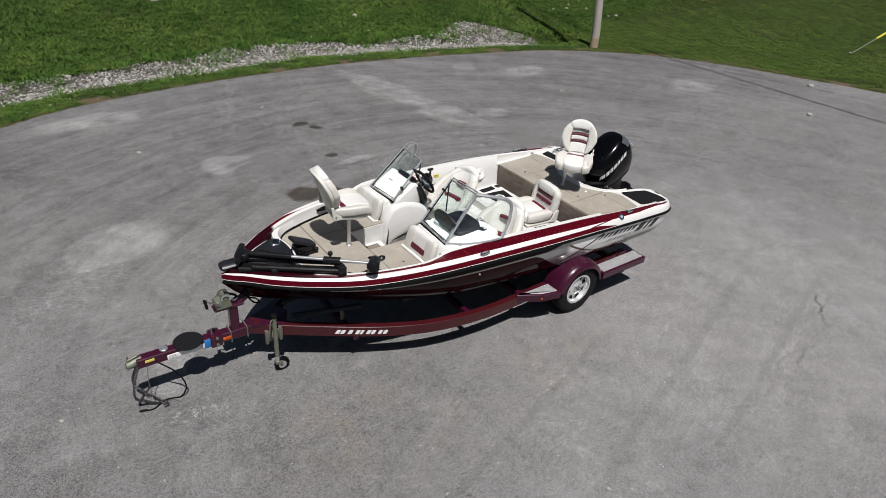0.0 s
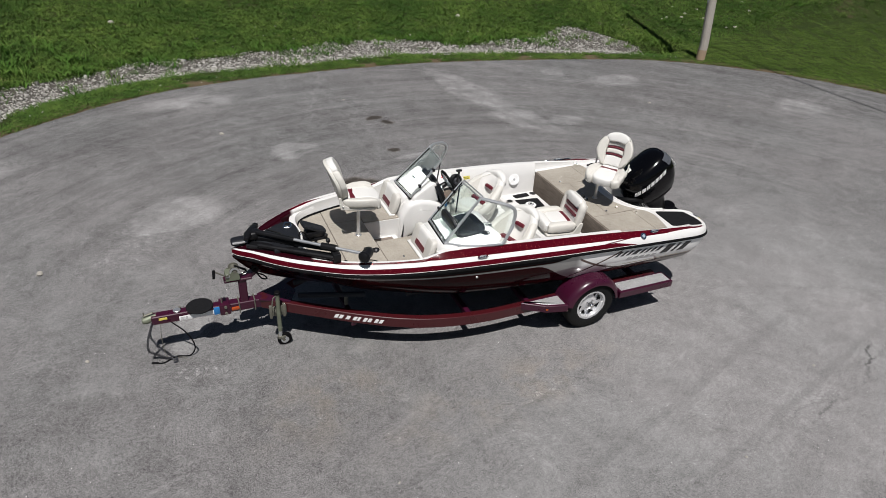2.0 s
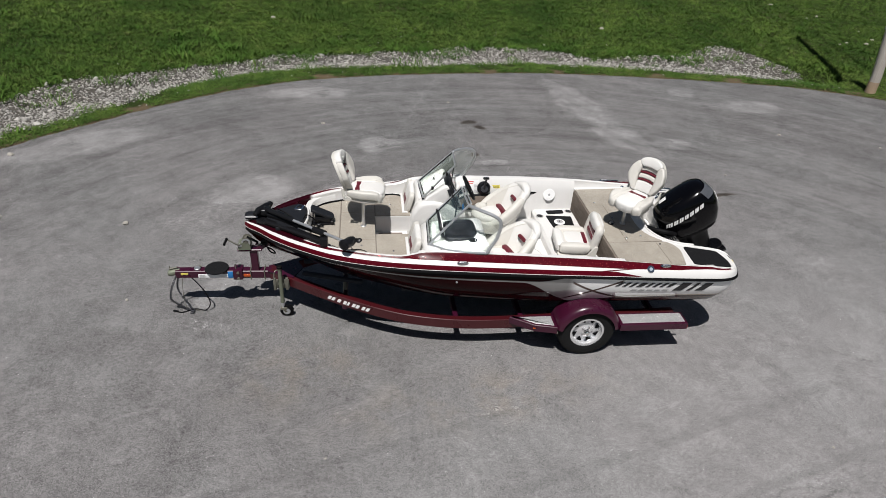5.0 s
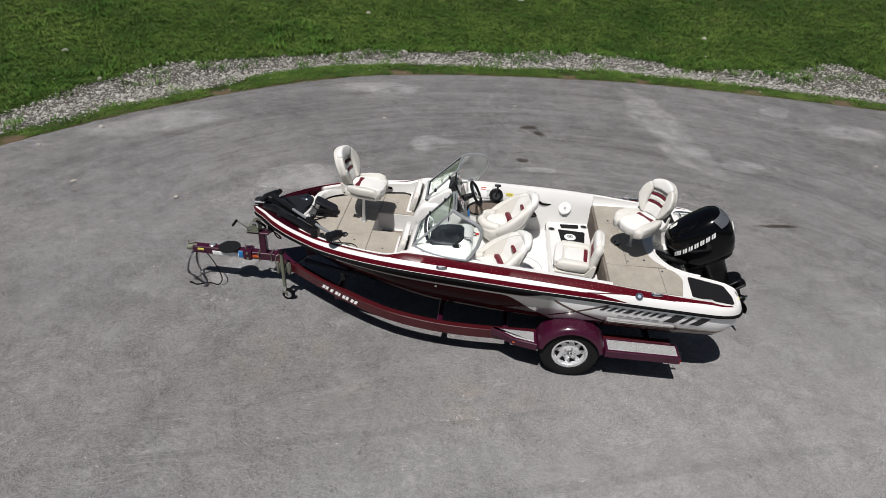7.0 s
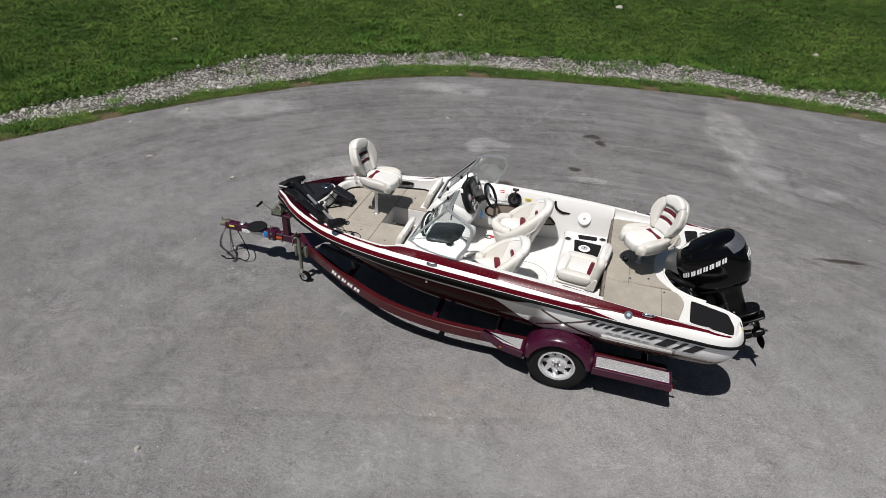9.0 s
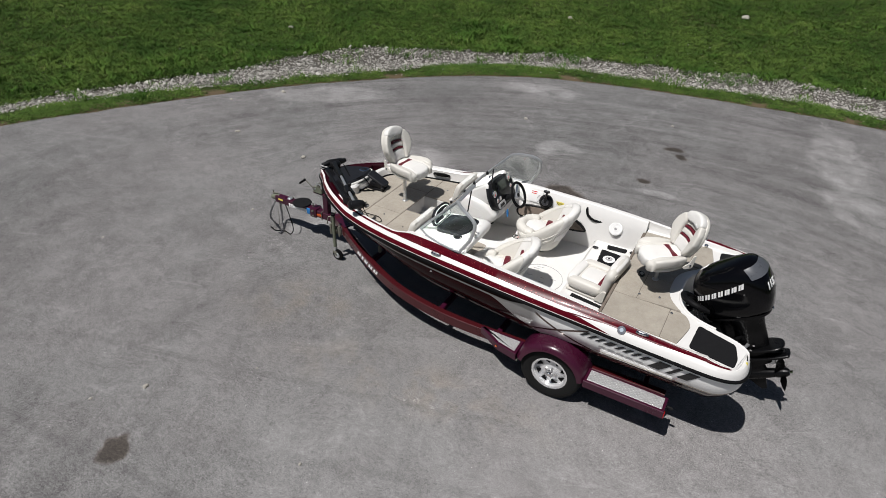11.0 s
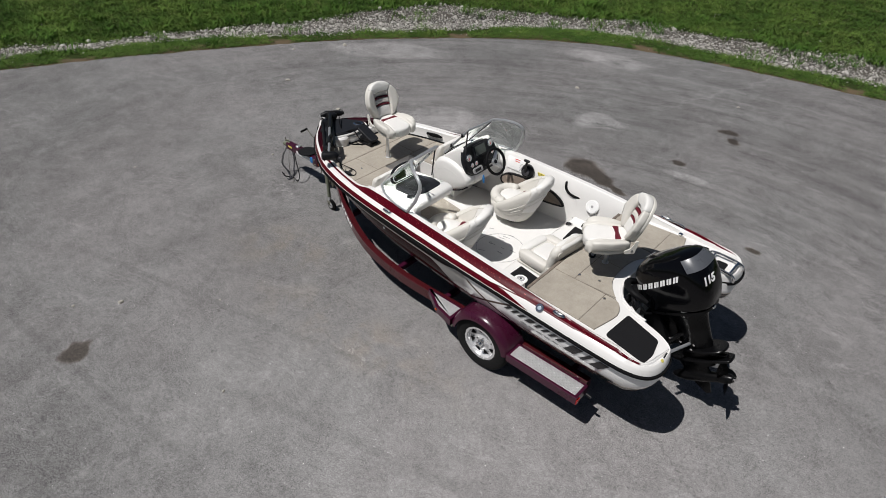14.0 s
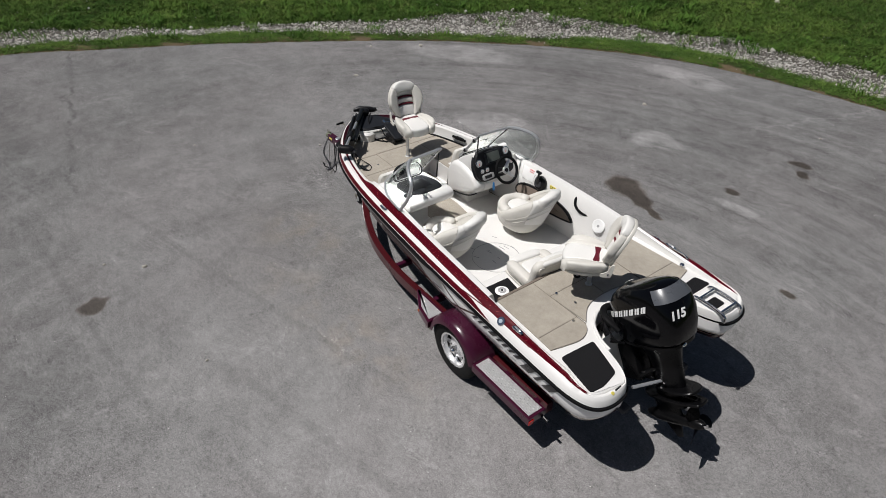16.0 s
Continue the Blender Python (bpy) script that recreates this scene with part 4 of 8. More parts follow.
def build_decks():
    # bow deck: a white base, carpeted hatch panels on it, and the step well towards the cockpit
    for nm, out in (("deck_base", [(x, y) for x, y in deck_outline(-3.3, -2.39, 0.15)]),):
        part(nm, slab(out, 1.03, 1.068), WHITE, boat, "white deck moulding", 0)
    part("deck_base", slab([(x, -(half_beam(x) - 0.15)) for x in np.linspace(-2.39, -1.94, 6)] + [(-1.94, -0.17), (-2.39, -0.17)], 1.03, 1.068), WHITE, boat, "white deck moulding", 0)
    part("deck_base", slab([(x, half_beam(x) - 0.15) for x in np.linspace(-2.39, -1.94, 6)] + [(-1.94, 0.25), (-2.39, 0.25)], 1.03, 1.068), WHITE, boat, "white deck moulding", 0)
    g = 0.004
    front = [(x, y) for x, y in deck_outline(-3.20, -2.80, 0.185, 8)]
    part("carpet_panel", slab(rounded(front, 0.06, 3), 1.066, 1.084, 0.006), CARPET, boat, "tan marine carpet")
    for y0, y1, x0, x1 in ((None, -0.30, -2.79, -2.39), (-0.294, 0.33, -2.79, -2.39), (0.336, None, -2.79, -2.39), (None, -0.18, -2.384, -1.96), (0.26, None, -2.384, -1.96)):
        xs = np.linspace(x0 + g / 2, x1 - g / 2, 6)
        a = [(x, -(half_beam(x) - 0.185)) for x in xs] if y0 is None else [(x, y0) for x in (xs[0], xs[-1])]
        b = [(x, half_beam(x) - 0.185) for x in xs] if y1 is None else [(x, y1) for x in (xs[0], xs[-1])]
        part("carpet_panel", slab(a + b[::-1], 1.066, 1.084, 0.004), CARPET, boat, "tan marine carpet")
    def seam(x0, x1, y0, y1, z): part("carpet_seam", box(x0, x1, y0, y1, z - 0.014, z), SEAM, boat, "dark carpet seam", 0)
    for y in (-0.297, 0.333):
        seam(-2.79, -2.39, y - 0.008, y + 0.008, 1.080)
    seam(-2.800, -2.784, -half_beam(-2.79) + 0.19, half_beam(-2.79) - 0.19, 1.080)
    seam(-2.394, -2.380, -half_beam(-2.39) + 0.19, -0.18, 1.080)
    seam(-2.394, -2.380, 0.26, half_beam(-2.39) - 0.19, 1.080)
    for q in (-1, 1):
        seam(0.29, 0.96, q * 0.45 - 0.008, q * 0.45 + 0.008, 1.096)
        seam(0.512, 0.528, min(0.0, q * 0.45), max(0.0, q * 0.45), 1.096)
        seam(0.852, 0.868, min(q * 0.45, q * 0.91), max(q * 0.45, q * 0.91), 1.096)
    seam(0.29, 0.77, -0.008, 0.008, 1.096)
    for x, y in ((-2.2, -0.55), (-2.2, 0.52), (-2.55, -0.42)):
        part("latch", disc((x, y, 1.085), (0, 0, 1), 0.012, 0.006, 12, None, 0.002), CHROME, boat, "chrome latch")
    bm = bmesh.new()
    for q in (((-2.386, -0.17, 0.86), (-2.386, 0.25, 0.86), (-2.386, 0.25, 1.070), (-2.386, -0.17, 1.070)), ((-2.386, 0.246, 0.86), (-1.9, 0.246, 0.69), (-1.9, 0.246, 1.0), (-1.94, 0.246, 1.070), (-2.386, 0.246, 1.070)),
              ((-2.386, -0.166, 0.86), (-1.9, -0.166, 0.69), (-1.90, -0.166, 1.0), (-1.94, -0.166, 1.070), (-2.386, -0.166, 1.070)), ((-2.39, -0.17, 0.86), (-2.0, -0.17, 0.86), (-2.0, 0.25, 0.86), (-2.39, 0.25, 0.86)),
              ((-2.0, -0.17, 0.86), (-1.97, -0.17, 0.69), (-1.97, 0.25, 0.69), (-2.0, 0.25, 0.86))):
        bm.faces.new([bm.verts.new(p) for p in q])
    part("step_well", bm, WHITE, boat, "white moulded step well", 0)
    part("walkway_carpet", slab(rounded([(-1.95, -0.24), (-1.95, 0.22), (-1.78, 0.225), (-1.44, 0.18), (-1.40, -0.24)], 0.03, 3), 0.688, 0.697, 0.003), CARPET, boat, "tan carpet between the consoles")
    part("step_pad", box(-2.34, -2.06, -0.12, 0.2, 0.862, 0.872, 0.003), BROWN, boat, "tan step pad")
    # cockpit sole, bench and stern deck
    part("cockpit_floor", slab([(x, -min(half_beam(x) - 0.2, chine_b(x) - 0.07)) for x in np.linspace(-2.0, -0.27, 14)] + [(x, min(half_beam(x) - 0.2, chine_b(x) - 0.07)) for x in np.linspace(-0.27, -2.0, 14)], 0.655, 0.69), FLOOR, boat, "white textured cockpit floor", 0)
    for c, r in (((-0.62, -0.1, 0.692), 0.27),):
        part("floor_hatch", ring(c, (0, 0, 1), r - 0.004, r, 0.004, 40), LABEL_GREY, boat, "grey hatch seam", 0)
    rng = random.Random(3)
    for i in range(11):
        a, r = rng.uniform(0, 6.28), rng.uniform(0.1, 0.36)
        x, y, l = -0.68 + r * math.cos(a), -0.02 + r * 0.8 * math.sin(a), rng.uniform(0.03, 0.09)
        part("drain_slot", box(-l / 2, l / 2, -0.003, 0.003, 0, 0.003, m=pose(x, y, 0.6905, 0, 0, rng.uniform(-10, 30))), LABEL_GREY, boat)
    part("bench_base", slab(rounded(deck_outline(-0.28, 0.28, 0.21, 6), 0.04, 3), 0.66, 0.82, 0.03), WHITE, boat, "white moulded rear bench", 40)
    part("stern_deck", slab_with_well(), WHITE, boat, "white moulded stern deck", 30)
    for m in stern_carpets():
        part("carpet_panel", m, CARPET, boat, "tan marine carpet")
    part("carpet_riser", box(0.255, 0.285, -0.86, 0.86, 0.80, 1.10, 0.006), RISER, boat, "weathered brown carpeted riser")
    for x, y, c in ((0.53, -0.38, CHROME), (0.883, -0.52, CHROME), (0.42, 0.5, CHROME), (0.72, -0.33, CHROME), (0.52, 0.1, CHROME)):
        part("latch", disc((x, y, 1.108), (0, 0, 1), 0.013, 0.012, 12, None, 0.003), c, boat, "chrome latch")
    # black grip pads on both stern corners
    part("grip_pad", slab(rounded([(1.150, -0.553), (1.125, -0.915), (1.528, -0.992), (1.542, -0.86), (1.500, -0.668)], 0.035, 4), 1.086, 1.0975, 0.003), GRIP, boat, "black non-slip pad")
    part("grip_pad", slab(rounded([(1.14, 0.60), (1.12, 0.90), (1.27, 0.94), (1.27, 0.62)], 0.03, 3), 1.086, 1.094, 0.003), GRIP, boat, "black non-slip pad")
    part("grip_pad", slab(rounded([(1.41, 0.66), (1.41, 0.80), (1.52, 0.80), (1.52, 0.66)], 0.02, 3), 1.086, 1.0975, 0.003), GRIP, boat, "black non-slip pad")


WELL = [(0.885, 0.0), (0.89, -0.12), (0.92, -0.25), (1.0, -0.38), (1.10, -0.45), (1.20, -0.493), (XP, -0.515)]


def slab_with_well():
    """The stern deck from the carpet riser to the stern, open round the motor."""
    bm = bmesh.new()
    inner = [Vector((x, y, 1.085)) for x, y in WELL]
    inner = smooth_line(inner, 4)
    for s in (1, -1):
        top, low, outer = [], [], []
        for i, p in enumerate(inner):
            t = i / (len(inner) - 1)
            x = 0.285 + (XP - 0.285) * t ** 0.8
            outer.append(bm.verts.new((x, -s * (half_beam(x) - 0.13), 1.085)))
            top.append(bm.verts.new((p.x, p.y * s, 1.085)))
            low.append(bm.verts.new((p.x + 0.02, p.y * s, 0.72)))
        f0 = bm.verts.new((0.285, 0, 1.085))
        for i in range(len(inner) - 1):
            bm.faces.new((outer[i], outer[i + 1], top[i + 1], top[i]))
            bm.faces.new((top[i], top[i + 1], low[i + 1], low[i]))
        bm.faces.new((f0, outer[0], top[0]))
    # raised lip round the notch
    line = [Vector((x, y, 1.088)) for x, y in WELL[::-1]] + [Vector((x, -y, 1.088)) for x, y in WELL[1:]]
    tube(smooth_line(line, 4), 0.014, 8, bm)
    return bm


def stern_carpets():
    """Carpet panels, cut back in a curve from the motor notch, with a lengthwise and a cross seam."""
    edge = smooth_line([(0.775, 0.0, 0), (0.785, -0.15, 0), (0.83, -0.28, 0), (0.925, -0.40, 0), (1.03, -0.50, 0), (1.075, -0.60, 0), (1.075, -0.68, 0), (1.05, -0.80, 0), (1.02, -0.925, 0)], 4)
    g = 0.003
    out = []
    for s in (1, -1):
        c = [(p.x, p.y) for p in edge]
        inner = [q for q in c if q[1] > -0.45]
        outer = [q for q in c if q[1] < -0.456]
        cut = lambda pts: slab([(x, -y * s) for x, y in pts], 1.083, 1.100, 0.003)
        out.append(cut([(0.288, -g), (0.288, -0.45 + g), (0.52 - g, -0.45 + g), (0.52 - g, -g)]))
        out.append(cut([(0.52 + g, -g), (0.52 + g, -0.45 + g)] + inner[::-1][:-1] + [(0.775, -g)]))
        out.append(cut([(0.288, -0.45 - g), (0.288, -0.885), (0.60, -0.90), (0.86 - g, -0.915), (0.86 - g, -0.45 - g)]))
        out.append(cut([(0.86 + g, -0.45 - g), (0.86 + g, -0.915)] + outer[::-1] + [(0.97, -0.45 - g)]))
    return out


build_hull()
build_rail()
build_cap()
build_pods()
build_decks()


# ---- cockpit of the boat ----
STEELGREY = plain("dark_steel", (0.09, 0.09, 0.10), 0.35, 0.7, var=0.15)
def prism_y(profile, y0, y1, bevel=0.02, bm=None):
    """A body whose side view (x, z) runs from y0 to y1, its edges rounded."""
    e = bevel
    rings = []
    small = inset(profile, e)
    lo, hi = (y0, y1) if y0 < y1 else (y1, y0)
    for y, pr in ((lo, small), (lo + e * 0.3, inset(profile, e * 0.3)), (lo + e, profile), (hi - e, profile), (hi - e * 0.3, inset(profile, e * 0.3)), (hi, small)):
        rings.append([(x, y, z) for x, z in pr])
    return loft(rings, bm)


def build_consoles():
    port = rounded([(-1.965, 0.86), (-1.955, 1.09), (-1.87, 1.285), (-1.55, 1.315), (-1.28, 1.345), (-1.20, 1.32), (-1.205, 1.235), (-1.30, 1.17), (-1.52, 1.12), (-1.66, 0.98), (-1.70, 0.86)], 0.05, 4)
    part("port_console", prism_y(port, -0.845, -0.25, 0.035), WHITE, boat, "white moulded passenger console", 40)
    star = rounded([(-1.965, 0.86), (-1.955, 1.09), (-1.87, 1.285), (-1.60, 1.325), (-1.48, 1.36), (-1.44, 1.34), (-1.40, 1.22), (-1.36, 1.12), (-1.38, 1.02), (-1.50, 0.93), (-1.66, 0.88), (-1.70, 0.86)], 0.02, 4)
    part("helm_console", prism_y(star, 0.33, 0.86, 0.035), WHITE, boat, "white moulded helm console", 40)
    foot = [(-1.96, 0.69), (-1.96, 0.90), (-1.70, 0.90), (-1.70, 0.69)]
    for y0, y1 in ((-0.70, -0.26), (0.34, 0.70)):
        part("console_foot", prism_y(foot, y0, y1, 0.01), WHITE, boat, "white console foot", 40)
    inner = rounded([(-1.97, 0.74), (-1.96, 1.10), (-1.86, 1.26), (-1.72, 1.285), (-1.56, 1.25), (-1.43, 1.19), (-1.365, 1.11), (-1.385, 1.03), (-1.50, 0.945), (-1.66, 0.885), (-1.84, 0.84)], 0.07, 5)
    part("console_cheek", prism_y(inner, 0.195, 0.37, 0.045), WHITE, boat, "white rounded console cheek", 50)
    part("cheek_trim", tube(smooth_line([(-1.86, 0.215, 0.842), (-1.66, 0.215, 0.880), (-1.50, 0.215, 0.940), (-1.395, 0.225, 1.015)], 5), 0.009, 6), RUBBER, boat, "black edge trim")
    part("cheek_line", tube(smooth_line([(-1.90, 0.199, 1.06), (-1.78, 0.198, 1.15), (-1.62, 0.198, 1.155), (-1.50, 0.199, 1.10)], 5), 0.005, 6), WHITE, boat, "fine raised line in the moulding")
    # backrests on the front of both consoles
    for s, y0 in ((-1, -0.52), (1, 0.55)):
        pad = part("console_backrest", puff(-1.968, y0, 1.20, 0.036, 0.235, 0.125, 0.4, 10, warp=lambda p: (p.x + p.z * 0.28, p.y, p.z)), IVORY, boat, "ivory vinyl backrest")
        part("end_panel", puff(-1.971, y0 - 0.165, 1.20, 0.037, 0.078, 0.122, 0.4, 8, warp=lambda p: (p.x + p.z * 0.28, p.y, p.z)), CREAM, pad, "cream vinyl end")
        part("end_panel", puff(-1.971, y0 + 0.165, 1.20, 0.037, 0.078, 0.122, 0.4, 8, warp=lambda p: (p.x + p.z * 0.28, p.y, p.z)), CREAM, pad, "cream vinyl end")
        part("insert", puff(-1.988, y0, 1.165, 0.030, 0.125, 0.030, 0.14, 10, warp=lambda p: (p.x + p.z * 0.28, p.y, p.z)), CHERRY, pad, "cherry red vinyl insert")
        part("seat_lip", box(-2.06, -1.99, y0 - 0.25, y0 + 0.25, 1.084, 1.10, 0.006), WHITE, boat, "white moulded lip")
    # glove box with its lid open
    box_out = rounded([(-1.66, -0.73), (-1.66, -0.38), (-1.46, -0.31), (-1.31, -0.33), (-1.30, -0.62), (-1.38, -0.74)], 0.06, 5)
    part("glove_box", slab(box_out, 1.30, 1.352, 0.01, m=None), CHARCOAL, boat, "open black glove box")
    part("glove_tray", box(-1.58, -1.40, -0.68, -0.42, 1.353, 1.357, 0.001), PLASTIC, boat, "dark glove box tray")
    lid = slab(rounded([(0, -0.19), (0, 0.19), (0.12, 0.185), (0.175, 0.12), (0.19, 0.0), (0.175, -0.12), (0.12, -0.185)], 0.05, 4), 0, 0.03, 0.01, m=pose(-1.665, -0.545, 1.345, 0, -104, 0))
    part("lid_liner", slab(rounded([(0.03, 0.02), (0.03, 0.15), (0.12, 0.14), (0.12, 0.03)], 0.015, 3), -0.006, 0.0, 0.0, m=pose(-1.665, -0.545, 1.345, 0, -104, 0)), LABEL_WHITE, boat, "white inner panel", 0)
    rim = rounded([(0.02, -0.165), (0.02, 0.165), (0.11, 0.16), (0.155, 0.10), (0.168, 0.0), (0.155, -0.10), (0.11, -0.16)], 0.04, 4)
    part("lid_rim", tube([pose(-1.665, -0.545, 1.345, 0, -104, 0) @ Vector((x, y, -0.003)) for x, y in rim], 0.006, 6, closed=True), LABEL_WHITE, boat, "pale rim of the lid")
    part("glove_lid", lid, CHARCOAL, boat, "raised black lid")
    part("console_badge", disc((-1.225, -0.40, 1.28), (1, 0, 0.2), 0.02, 0.01, 14, None, 0.003), LABEL_BLACK, boat, "dark oval badge")
    for y in (-0.62, -0.57):
        part("console_slot", box(-1.30, -1.22, y, y + 0.02, 1.335, 1.345, 0.003), LABEL_GREY, boat)
    # dash panel, tilted towards the driver, with its instruments
    md = pose(-1.44, 0.50, 1.31, 0, 66, 0) @ pose(0, 0, 0, 0, 0, 180) @ Matrix.Diagonal((0.88, 1, 1, 1))
    dash = rounded([(-0.16, -0.27), (0.08, -0.285), (0.20, -0.16), (0.22, 0.10), (0.20, 0.235), (0.05, 0.295), (-0.12, 0.28), (-0.20, 0.20), (-0.20, -0.16)], 0.05, 4)
    dp = part("dashboard", slab([(x, y) for x, y in dash], -0.015, 0.03, 0.012, m=md), PLASTIC, boat, "glossy black dashboard")
    hump = rounded([(-1.82, 1.22), (-1.78, 1.315), (-1.66, 1.395), (-1.575, 1.455), (-1.53, 1.47), (-1.50, 1.44), (-1.46, 1.22)], 0.025, 3)
    part("dash_cowl", prism_y(hump, 0.245, 0.765, 0.018), WHITE, boat, "white moulded rise behind the dashboard", 50)
    part("dash_hood", slab(inset(dash, -0.006), -0.04, -0.012, 0.01, m=md), CHARCOAL, boat, "black dash hood")
    def gauge(u, v, r):
        part("gauge", disc(md @ Vector((u, v, 0.034)), md.to_3x3() @ Vector((0, 0, 1)), r, 0.014, 20, None, 0.004), CHROME, dp, "chrome gauge bezel")
        part("gauge_face", disc(md @ Vector((u, v, 0.042)), md.to_3x3() @ Vector((0, 0, 1)), r * 0.72, 0.003, 20), GAUGE, dp, "white dial")
        part("needle", box(-r * 0.05, r * 0.05, 0, r * 0.7, 0.044, 0.046, m=md @ pose(u, v, 0, 0, 0, 40 + u * 300)), LABEL_RED, dp, "red needle")
    for u, v, r in ((0.125, -0.185, 0.048), (0.065, 0.225, 0.048), (-0.045, 0.205, 0.029), (-0.045, 0.13, 0.029), (0.0, -0.18, 0.028), (-0.045, -0.235, 0.026)):
        gauge(u, v, r)
    part("display", slab(rounded([(0.02, -0.10), (0.02, 0.13), (0.185, 0.13), (0.185, -0.10)], 0.012, 3), 0.028, 0.045, 0.004, m=md), CHARCOAL, dp, "dark sonar display")
    part("screen", slab([(0.04, -0.075), (0.04, 0.105), (0.165, 0.105), (0.165, -0.075)], 0.045, 0.047, m=md), plain("dark_screen", (0.09, 0.10, 0.09), 0.12, var=0.1, bump=0), dp, "dark glass screen", 0)
    part("radio", slab(rounded([(-0.175, 0.05), (-0.175, 0.22), (-0.095, 0.22), (-0.095, 0.05)], 0.03, 3), 0.028, 0.044, 0.004, m=md), LABEL_GREY, dp, "silver grey radio")
    part("radio_display", slab([(-0.155, 0.09), (-0.155, 0.19), (-0.115, 0.19), (-0.115, 0.09)], 0.044, 0.046, m=md), LABEL_BLACK, dp, "", 0)
    for v in (-0.11, -0.08, -0.05, -0.02):
        part("switch", slab([(-0.15, v), (-0.15, v + 0.015), (-0.12, v + 0.015), (-0.12, v)], 0.028, 0.042, m=md), LABEL_GREY, dp, "", 0)
    part("kill_switch_float", tube([(-1.30, 0.40, 1.15), (-1.295, 0.40, 1.10), (-1.29, 0.40, 1.05)], [0.009, 0.015, 0.011], 8), BLUE, boat, "blue foam key float")
    # steering wheel
    ms = pose(-1.25, 0.52, 1.30, 0, 62, 0) @ pose(0, 0, 0, 0, 0, 180)
    wheel = part("steering_wheel", tube([ms @ Vector((0.150 * math.cos(t), 0.150 * math.sin(t), 0.03)) for t in np.linspace(0, 2 * math.pi, 36, endpoint=False)], 0.017, 10, closed=True), RUBBER, boat, "black steering wheel with silver spokes")
    for t in (90, 215, 325):
        a = radians(t)
        part("spoke", tube([ms @ Vector((0.03 * math.cos(a), 0.03 * math.sin(a), 0.005)), ms @ Vector((0.138 * math.cos(a), 0.138 * math.sin(a), 0.025))], [0.024, 0.014], 6, flat=0.4), ALU, wheel, "brushed silver spoke")
    part("hub", disc(ms @ Vector((0, 0, 0.01)), ms.to_3x3() @ Vector((0, 0, 1)), 0.045, 0.03, 20, None, 0.008), ALU, wheel, "silver hub")
    part("hub_cap", disc(ms @ Vector((0, 0, 0.028)), ms.to_3x3() @ Vector((0, 0, 1)), 0.024, 0.01, 16, None, 0.003), PLASTIC, wheel, "black hub cap")
    part("column", tube([ms @ Vector((0, 0, 0)), ms @ Vector((0, 0, -0.16))], [0.03, 0.045], 12), PLASTIC, wheel, "black steering column")


def pane(corners_lo, corners_hi, thick=0.005):
    """A curved sheet between a lower and an upper line."""
    bm = bmesh.new()
    n = len(corners_lo)
    lo, hi = [Vector(p) for p in corners_lo], [Vector(p) for p in corners_hi]
    k = 4
    grid = [[lo[i].lerp(hi[i], j / k) for j in range(k + 1)] for i in range(n)]
    def nrm(i, j):
        a = grid[min(i + 1, n - 1)][j] - grid[max(i - 1, 0)][j]
        b = grid[i][min(j + 1, k)] - grid[i][max(j - 1, 0)]
        return a.cross(b).normalized() * thick
    rows = [[[bm.verts.new(grid[i][j] + nrm(i, j) * s) for j in range(k + 1)] for i in range(n)] for s in (0, 1)]
    for r in rows:
        for i in range(n - 1):
            for j in range(k):
                bm.faces.new((r[i][j], r[i + 1][j], r[i + 1][j + 1], r[i][j + 1]))
    rim = [(i, 0) for i in range(n)] + [(n - 1, j) for j in range(1, k + 1)] + [(i, k) for i in range(n - 2, -1, -1)] + [(0, j) for j in range(k - 1, 0, -1)]
    for (a, b), (c, d) in zip(rim, rim[1:] + rim[:1]):
        bm.faces.new((rows[0][a][b], rows[0][c][d], rows[1][c][d], rows[1][a][b]))
    return bm


